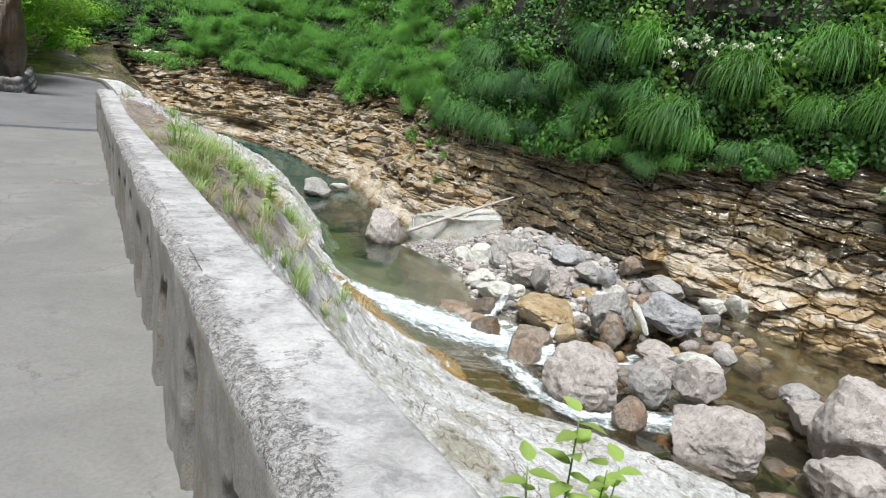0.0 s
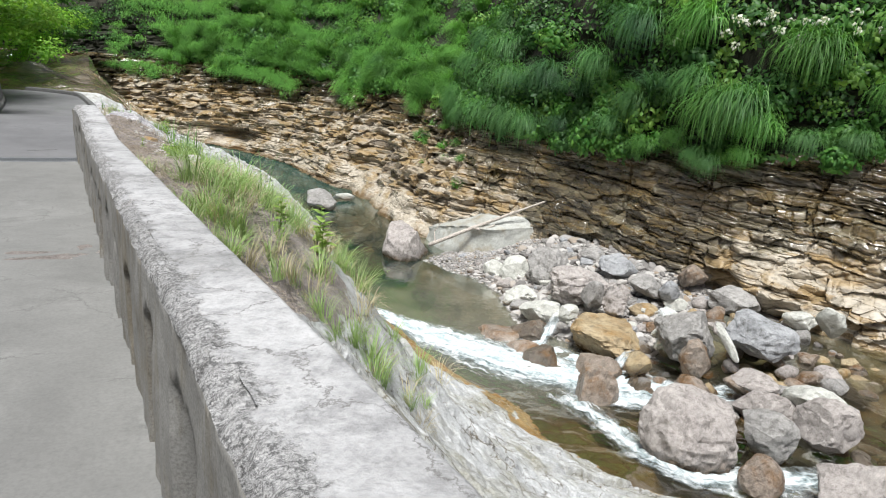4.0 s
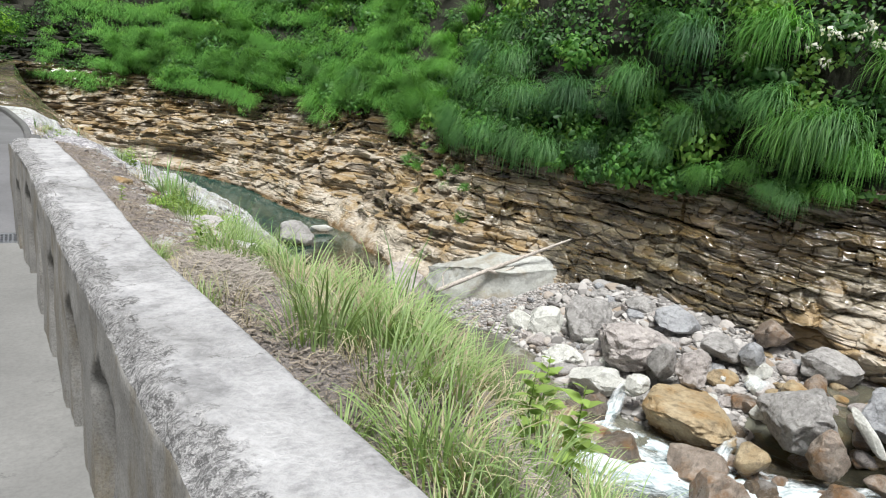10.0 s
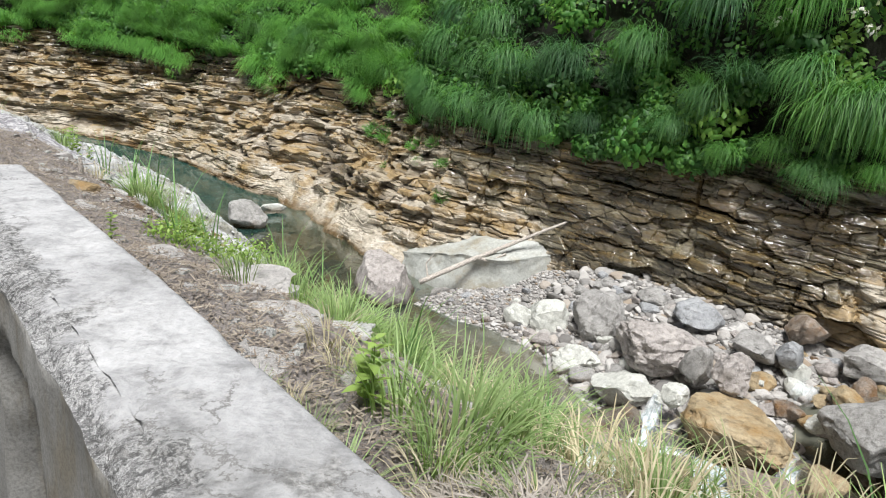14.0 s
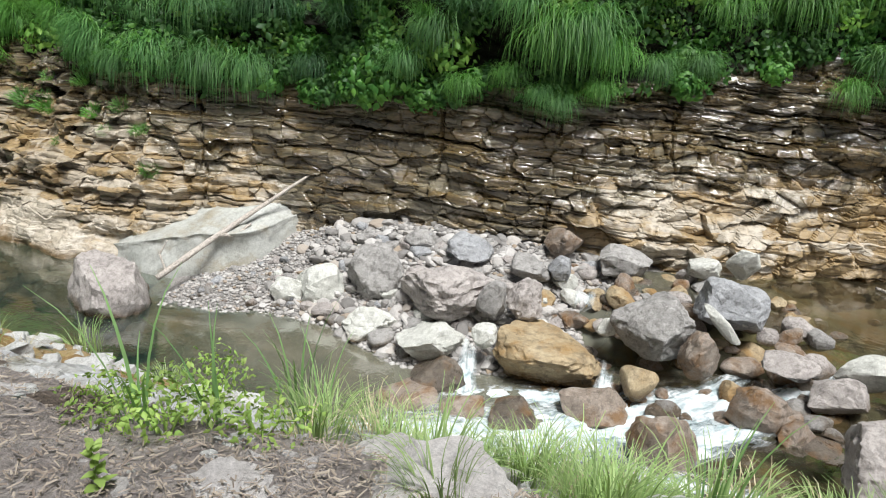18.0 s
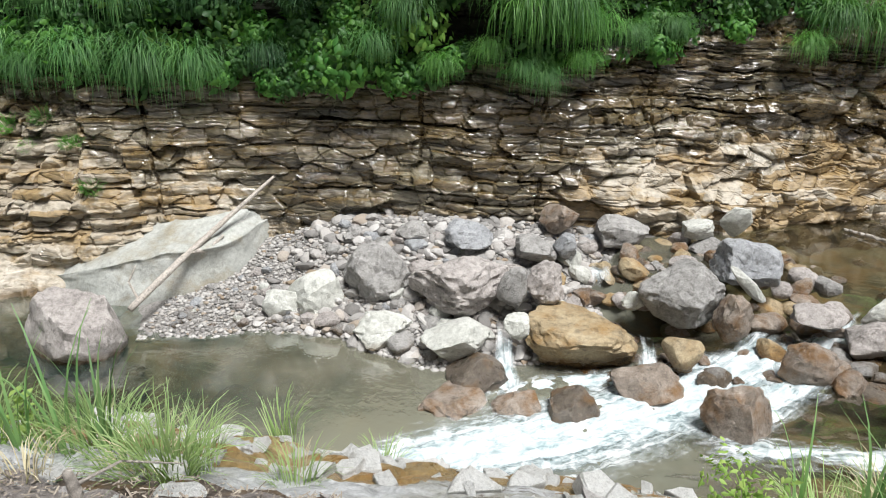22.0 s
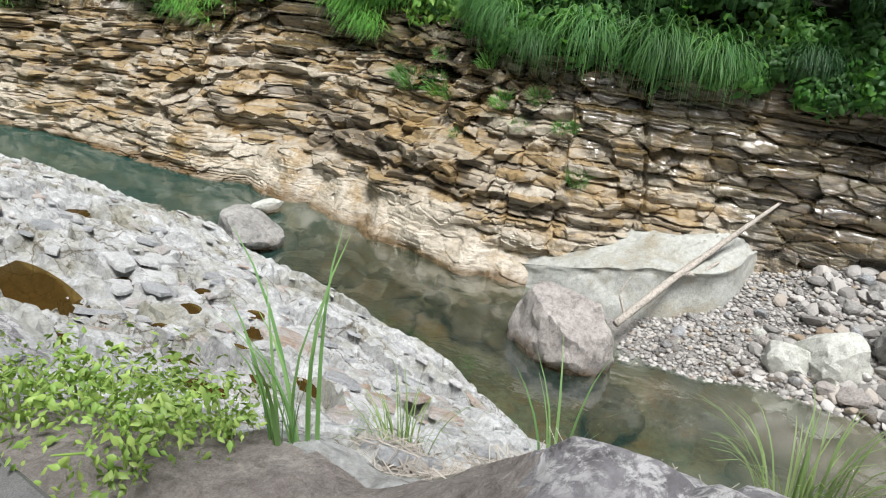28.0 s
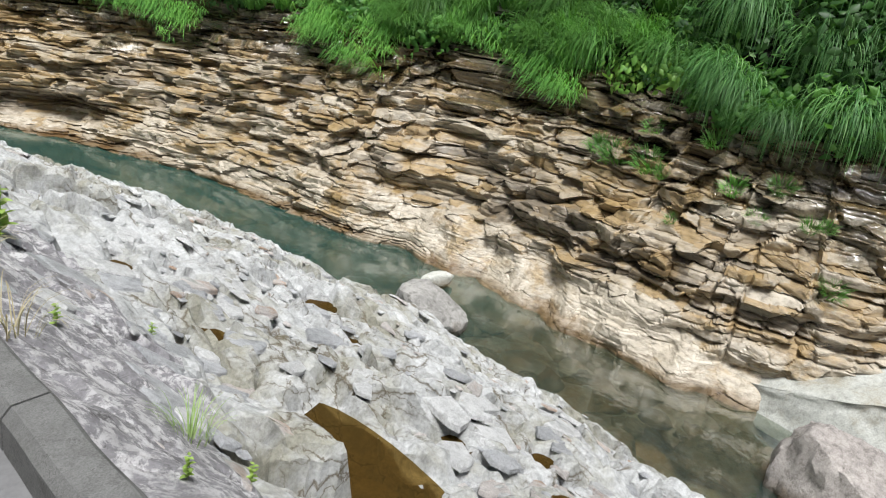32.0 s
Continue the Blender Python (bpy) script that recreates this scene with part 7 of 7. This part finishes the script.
def litter():
    """Bark chips and twigs over the soil, and two heaps of cut straw."""
    g = np.random.default_rng(17)
    N = 56000
    y = g.uniform(-7, 8, N)
    x = np.abs(g.normal(size=N)) * 0.9 + 0.85
    ok = (soil_part(x, y) > 0.35) & ((y < 1.2) | (g.random(N) < 0.55))
    x, y = x[ok], y[ok]
    n = len(x)
    L = 0.004 + 0.026 * g.random(n) ** 2.5
    w = g.uniform(0.001, 0.0045, n)
    lift = 0.012 + 0.02 * g.random(n)
    tip = g.normal(size=n) * 0.3
    loose = n
    heaps = [(1.32, -2.9, 0.32, 0.6, 0.14, 3600), (1.9, -4.9, 0.4, 0.6, 0.06, 900), (2.1, 9.9, 0.42, 0.5, 0.04, 700), (2.4, 9.2, 0.16, 0.4, 0.03, 200)]
    for hx, hy, rx, ry, top, count in heaps:
        a, q = g.uniform(0, 6.283, count), np.sqrt(g.random(count))
        x, y = np.r_[x, hx + rx * q * np.cos(a)], np.r_[y, hy + ry * q * np.sin(a)]
        L = np.r_[L, 0.03 + 0.11 * g.random(count) ** 1.5]
        w = np.r_[w, g.uniform(0.0012, 0.003, count)]
        lift = np.r_[lift, 0.01 + top * (1 - q**2) * g.uniform(0.5, 1.0, count)]
        tip = np.r_[tip, g.normal(size=count) * 0.22]
    n = len(x)
    z = bank_surface(x, y) + lift
    a = g.uniform(0, 6.283, n)
    d = np.stack([np.cos(a) * np.cos(tip), np.sin(a) * np.cos(tip), np.sin(tip)], -1) * L[:, None]
    s = np.stack([-np.sin(a), np.cos(a), 0.4 * g.normal(size=n)], -1) * w[:, None]
    up = np.stack([0 * a, 0 * a, 0.4 * w + 0.001], -1)
    c = np.stack([x, y, z], -1)
    V = np.stack([c - d - s, c - d + s, c + d + s, c + d - s, c - d + up, c + d + up], 1).reshape(-1, 3)
    o = (np.arange(n) * 6)[:, None]
    F = [tuple(q) for blk in ([0, 3, 5, 4], [1, 4, 5, 2]) for q in (o + np.array(blk)).tolist()]
    fm = np.tile(np.arange(n) >= loose, 2).astype(int)
    tagged(new("litter", raw_mesh("litter", V, F, [STRAW, PALE_STRAW], fm, False)), "dry straw, bark chips and twigs on the bank soil", "litter", kind="stuff")


litter()


def plate_mesh(name, seed, mat, thick=0.16, wide=0.75):
    """A broken flat plate of rock with a crooked outline, chipped rim and slightly domed top."""
    r = random.Random(seed)
    bm = bmesh.new()
    n = r.randint(6, 9)
    ang = sorted(r.uniform(0, 2 * math.pi) for _ in range(n))
    rad = [r.uniform(0.36, 0.56) for _ in range(n)]
    rings = []
    for h, k in ((-thick, 1.05), (thick * 0.25, 1.0), (thick * 0.5, 0.9)):
        rings.append([bm.verts.new((math.cos(a) * q * k * wide, math.sin(a) * q * k, h + 0.3 * thick * r.uniform(-0.5, 0.5))) for a, q in zip(ang, rad)])
    for r0, r1 in zip(rings, rings[1:]):
        for k in range(n):
            bm.faces.new((r0[k], r0[(k + 1) % n], r1[(k + 1) % n], r1[k]))
    c = bm.verts.new((0.05, 0.03, thick * 0.55))
    for k in range(n):
        bm.faces.new((rings[-1][k], rings[-1][(k + 1) % n], c))
    bm.faces.new(rings[0][::-1])
    bmesh.ops.recalc_face_normals(bm, faces=bm.faces)
    return bm_mesh(name, bm, mat)


def shards():
    r = random.Random(9)
    kinds = [plate_mesh("rock_shard", 700 + k, WHITE_STONE if k % 2 else SLAB_ROCK, 0.14 + 0.03 * (k % 3)) for k in range(8)]
    n = 0
    while n < 290:
        y, x = r.uniform(-1.5, 6.5), abs(r.gauss(0, 0.9)) + 1.3
        if x > 5:
            continue
        s = r.uniform(0.04, 0.13) if r.random() < 0.93 else r.uniform(0.2, 0.35)
        k = r.randrange(8)
        ob = new("rock_shard", kinds[k])
        ob.matrix_world = pose(x, y, bank_level(x, y) + 0.1 * s, r.uniform(-15, 15), r.uniform(-15, 15), r.uniform(0, 360)) @ Matrix.Diagonal((s, s, s, 1))
        tagged(ob, "flat whitish rock shard lying on the bank" if k % 2 else "flat pinkish grey rock shard lying on the bank", "rock shard", "bank shards")
        n += 1


shards()


def shore_fragments():
    """White broken rock along the water side of the bank, and flat slabs set in its soil."""
    r = random.Random(19)
    kinds = [plate_mesh("white_fragment", 720 + k, WHITE_STONE, 0.14 + 0.04 * (k % 3)) for k in range(6)]
    for _ in range(280):
        y = r.uniform(1.8, 7.4)
        x = r.gauss(4.1, 0.6) if r.random() < 0.75 else r.uniform(4.5, 7.5)
        s = r.uniform(0.07, 0.2) if r.random() < 0.75 else r.uniform(0.2, 0.42)
        ob = new("white_fragment", r.choice(kinds))
        ob.matrix_world = pose(x, y, bank_level(x, y) + 0.08 * s, r.uniform(-10, 10), r.uniform(5, 30), r.uniform(0, 360)) @ Matrix.Diagonal((s, s, s, 1))
        tagged(ob, "white broken rock fragment at the edge of the bank", "rock", "white bank fragments")
    slabs = [bm_mesh("bank_slab", rock_mesh(1.0, 1.25, 0.3, 745 + k, 12, 4, 0.2), m, False) for k, m in enumerate([SLAB_ROCK, WHITE_STONE, SLAB_ROCK])]
    for x, y, s, k in [(1.75, -0.4, 0.5, 0), (1.8, 0.35, 0.6, 2), (2.05, -0.5, 0.45, 1), (1.45, 0.95, 0.4, 2), (2.2, 0.75, 0.4, 0), (1.65, 2.4, 0.3, 0), (1.6, 3.7, 0.25, 2), (2.0, 4.4, 0.25, 1), (1.35, -1.0, 0.4, 2)]:
        ob = new("bank_slab", slabs[k])
        ob.matrix_world = pose(x, y, bank_level(x, y) - 0.07 * s, r.uniform(-6, 6), r.uniform(0, 10), r.uniform(0, 360)) @ Matrix.Diagonal((s, s, s * 0.8, 1))
        tagged(ob, "flat pale rock slab lying in the bank soil" if k == 1 else "flat pinkish grey rock slab lying in the bank soil", "rock slab", "bank slabs")


shore_fragments()

slab = new("sandstone_block", bm_mesh("sandstone_block", rock_mesh(0.26, 0.3, 0.09, 77, 12, 4, 0.08), OCHRE_ROCK))
slab.matrix_world = pose(1.6, 3.7, bank_level(1.6, 3.7) + 0.05, 8, 14, 20)
tagged(slab, "tan broken sandstone block lying on dark bank soil", "rock")
stump = tagged(new("broken_stake"), "short weathered broken stake standing in the bank soil", "stake")
sz = bank_level(1.72, 4.6)
limb([(1.72, 4.6, sz - 0.1), (1.72, 4.61, sz + 0.1), (1.71, 4.62, sz + 0.2)], [0.026, 0.025, 0.018], "post", WOOD, stump, 7, 12)
limb([(1.72, 4.61, sz + 0.13), (1.85, 4.5, sz + 0.16), (2.0, 4.34, sz + 0.06)], [0.008, 0.006, 0.003], "twig", WOOD, stump, 5, 13)

# rock pool and puddle water
def pool_water(name, x, y, z, rx, ry, spin, label):
    bm = bmesh.new()
    bmesh.ops.create_circle(bm, cap_ends=True, segments=32, radius=1)
    for q in bm.verts:
        q.co = (q.co.x * rx, q.co.y * ry, 0)
    ob = new(name, bm_mesh(name, bm, POOL))
    ob.matrix_world = pose(x, y, z, 0, 0, spin)
    tagged(ob, label, "water", kind="structure")


POOL = water_material("brown_pool_water", (0.5, 0.33, 0.11), [(0.0, (0.05, 0.033, 0.01)), (1.0, (0.05, 0.033, 0.01))], 0.75, 3.0)
pool_water("rock_pool", 2.72, 15.15, -3.1, 0.34, 1.25, -8.5, "narrow rust-brown rock pool in the pale bedrock")
for px, py, pr in PUDDLES:
    pool_water("puddle", px, py, puddle_z(px, py), pr * 1.2, pr * 1.9, 0, "small rust-brown puddle in the pale bedrock")


# ---- left side: hill, rock outcrop, low wall, trees ----
def hill():
    ys = np.arange(-40, 80, 1.2)
    us = np.linspace(0, 1, 40)
    Y, Uu = np.meshgrid(ys, us, indexing="ij")
    edge = np.interp(Y, [-40, 14, 20, 26, 34, 80], [-2.75, -2.75, -3.2, -4.5, -9, -30])
    X = edge - 26 * Uu**1.2
    # carried 34 m up, out of view, to shut out low sky light
    Z = floor_z(Y) - 0.3 + 34 * Uu**0.85 + 0.5 * fbm(X * 0.5, Y * 0.5, 0, 3, 95) * np.clip(Uu * 6, 0, 1)
    v, f = sheet(np.stack([X, Y, Z], -1))
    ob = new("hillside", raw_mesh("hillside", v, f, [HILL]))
    tagged(ob, "dark overgrown hillside beside the path, its unseen top blocking low sky", "hillside", kind="structure")


hill()
boulder(-3.2, 14.6, 1.4, 2.2, 7.0, WET_ROCK, "tall dark rock outcrop beside the path", d=1.6, cuts=8, sub=5, name="rock_outcrop", group="outcrop")
boulder(-3.7, 17.5, -0.6, 2.6, 3.0, WET_ROCK, "dark rock outcrop beside the path bend", d=1.6, cuts=9, sub=5, name="rock_outcrop", group="outcrop")


def low_wall():
    holder = tagged(new("stone_wall"), "low rough stone wall along the hill side of the path", "stone wall", kind="structure")
    r = random.Random(3)
    meshes = [bm_mesh("wall_stone", rock_mesh(0.3, 0.42, 0.28, 800 + k, 9, 2, 0.08), GREY_ROCK, True) for k in range(5)]
    for row in range(3):
        y = 5.0 + 0.2 * row
        while y < 21:
            x = float(kerb_x(y)) - 2.98
            o = new("wall_stone", r.choice(meshes))
            o.parent = holder
            o.matrix_world = pose(x - 0.06 * row, y, float(floor_z(y)) + 0.1 + 0.24 * row, r.uniform(-10, 10), r.uniform(-10, 10), r.uniform(-12, 12))
            y += 0.4


low_wall()
mark = new("scratch_mark", box_bm_mesh("scratch_mark", 0.42, 0.014, 0.004, CONCRETE_TOP))
mark.matrix_world = pose(-0.22, 0.16, float(floor_z(0.16)) + 0.006, 0, 0, 17)
tagged(mark, "thin pale scratch mark on the asphalt", "mark")
sg = tagged(new("sign"), "small white sign plate on the dark rock", "sign")
part("plate", box_bm(0.03, 0.34, 0.26, (0, 0, 0), 0.004), SIGN, sg)
part("backing", box_bm(0.03, 0.4, 0.32, (-0.032, 0, 0), 0.004), WET_ROCK, sg, "dark backing board")
sg.matrix_world = pose(-2.6, 14.2, 0.35, 0, 0, -35)

CROWN = [leaf_clump("crown", 900, 1.5, 0.2, m, 600 + k, 0.8) for k, m in enumerate([LEAF_T, LEAF_A])]


def tree(x, y, z, height, seed, light, crowns=12):
    """Tapered trunk, forking limbs and a crown of many leaf clumps with gaps."""
    r = random.Random(seed)
    tr = tagged(new("tree"), "light green broad-leaved tree by the path bend" if light else "dark green broad-leaved tree on the slope", "tree", "trees")
    top = (x + r.uniform(-0.5, 0.5), y + r.uniform(-0.5, 0.5), z + height)
    limb([(x, y, z - 0.5), (x + 0.15, y, z + height * 0.5), top], [0.13, 0.1, 0.04], "trunk", BARK, tr, seed=seed)
    for k in range(crowns):
        a = k * 2.4 + r.uniform(-0.3, 0.3)
        h = z + height * r.uniform(0.3, 1.0)
        L = height * r.uniform(0.25, 0.62)
        tip = (x + math.cos(a) * L, y + math.sin(a) * L, h + r.uniform(-0.6, 0.6))
        limb([(x + 0.1, y, h - 0.5), (x + math.cos(a) * L * 0.5, y + math.sin(a) * L * 0.5, h), tip], [0.045, 0.03, 0.012], "limb", BARK, tr, 6, seed + k)
        o = new("crown", CROWN[0 if light else 1])
        o.parent = tr
        s = r.uniform(0.9, 1.35)
        o.matrix_world = pose(*tip, r.uniform(-20, 20), r.uniform(-20, 20), r.uniform(0, 360)) @ Matrix.Diagonal((s, s, s * 0.7, 1))
    return tr


for x, y, z, h, sd, li in [(-7.4, 25, -1.6, 6.5, 1, 1), (-6.5, 31, -1.8, 7.5, 2, 1), (-8, 34, -1, 7, 3, 1), (-9, 48, -3, 8, 5, 1), (-6.0, 20, 1.0, 5.0, 6, 1), (-13, 42, -1, 8, 8, 0), (-5.5, 38, -3, 7, 9, 1), (-3.5, 50, -2, 6, 10, 0)]:
    tree(x, y, z, h, sd, li, 24 if y < 40 else 14)


# ---- broken plates of the pale bedrock ----
def bedrock_plates():
    """Thin broken plates lying on the slab: the nearest as pieces, the rest joined."""
    g = np.random.default_rng(52)
    mats = [PLATE_WHITE, PLATE_GREY, PLATE_WHITE, PLATE_PINK]
    kinds = [plate_mesh("rock_plate", 1200 + k, mats[k % 4], 0.045 + 0.02 * (k % 3), 0.6 + 0.15 * (k % 3)) for k in range(12)]
    shapes = []
    for me in kinds:
        co = np.empty(len(me.vertices) * 3)
        me.vertices.foreach_get("co", co)
        shapes.append((co.reshape(-1, 3), [tuple(p.vertices) for p in me.polygons]))
    holder = bpy.data.objects["bank"]

    def settle(x, y):
        e = 0.25
        z = bank_surface(x, y)
        gx = 0.6 * (bank_z(x + e, y) - bank_z(x - e, y)) / (2 * e) + 0.4 * (bank_surface(x + e, y) - bank_surface(x - e, y)) / (2 * e)
        gy = 0.6 * (bank_z(x, y + e) - bank_z(x, y - e)) / (2 * e) + 0.4 * (bank_surface(x, y + e) - bank_surface(x, y - e)) / (2 * e)
        return z, np.clip(gx, -0.9, 0.5), np.clip(gy, -0.5, 0.5)

    def lay(x, y, z, gx, gy, s, spin):
        n = Vector((-gx, -gy, 1)).normalized()
        a = n.cross(Vector((math.cos(spin), math.sin(spin), 0))).normalized()
        b = n.cross(a)
        return Matrix(((a.x * s, b.x * s, n.x * s, x), (a.y * s, b.y * s, n.y * s, y), (a.z * s, b.z * s, n.z * s, z), (0, 0, 0, 1)))

    def wet(x, y):
        hit = (np.abs(x - 2.72 - 0.15 * (y - 15.2)) < 0.5) & (np.abs(y - 15.15) < 1.4)
        for px, py, pr in PUDDLES:
            hit |= np.hypot(x - px, y - py) < pr * 2.2
        return hit

    x, y = g.uniform(0.95, 5.5, 620), g.uniform(10.8, 18.5, 620)
    keep = ~wet(x, y) & (x > 1.2 + 0.5 * g.random(620))
    x, y = x[keep][:285], y[keep][:285]
    z, gx, gy = settle(x, y)
    for i in range(len(x)):
        s = 0.16 + 0.6 * g.random() ** 2.2
        k = int(g.integers(12))
        if x[i] < 2.4 and g.random() < 0.8:
            k = 1 + 4 * (k % 3)
        o = new("rock_plate", kinds[k])
        o.parent = holder
        o.matrix_world = lay(x[i], y[i], z[i] - 0.02 * s, gx[i], gy[i], s, g.uniform(0.2, 1.4))
    N = 1500
    x, y = g.uniform(1.0, 8.6, N), g.uniform(9.8, 27, N)
    keep = ~wet(x, y) & (soil_part(x, y) < 0.4)
    x, y = x[keep], y[keep]
    z, gx, gy = settle(x, y)
    V, F, M, c = [], [], [], 0
    for i in range(len(x)):
        k = int(g.integers(12))
        s = 0.1 + 0.4 * g.random() ** 2.5
        if x[i] < 2.2 and g.random() < 0.8:
            k = 1 + 4 * (k % 3)
        m = np.array(lay(x[i], y[i], z[i] - 0.015 * s, gx[i], gy[i], s, g.uniform(0.0, 1.6)))
        co, fa = shapes[k]
        V.append(co @ m[:3, :3].T + m[:3, 3])
        F += [tuple(q + c for q in f) for f in fa]
        M += [k % 4] * len(fa)
        c += len(co)
    ob = new("rock_flakes", raw_mesh("rock_flakes", np.concatenate(V), F, mats, M, False))
    ob.parent = holder
    tagged(ob, "thin broken flakes of pale bedrock", kind="stuff")


bedrock_plates()
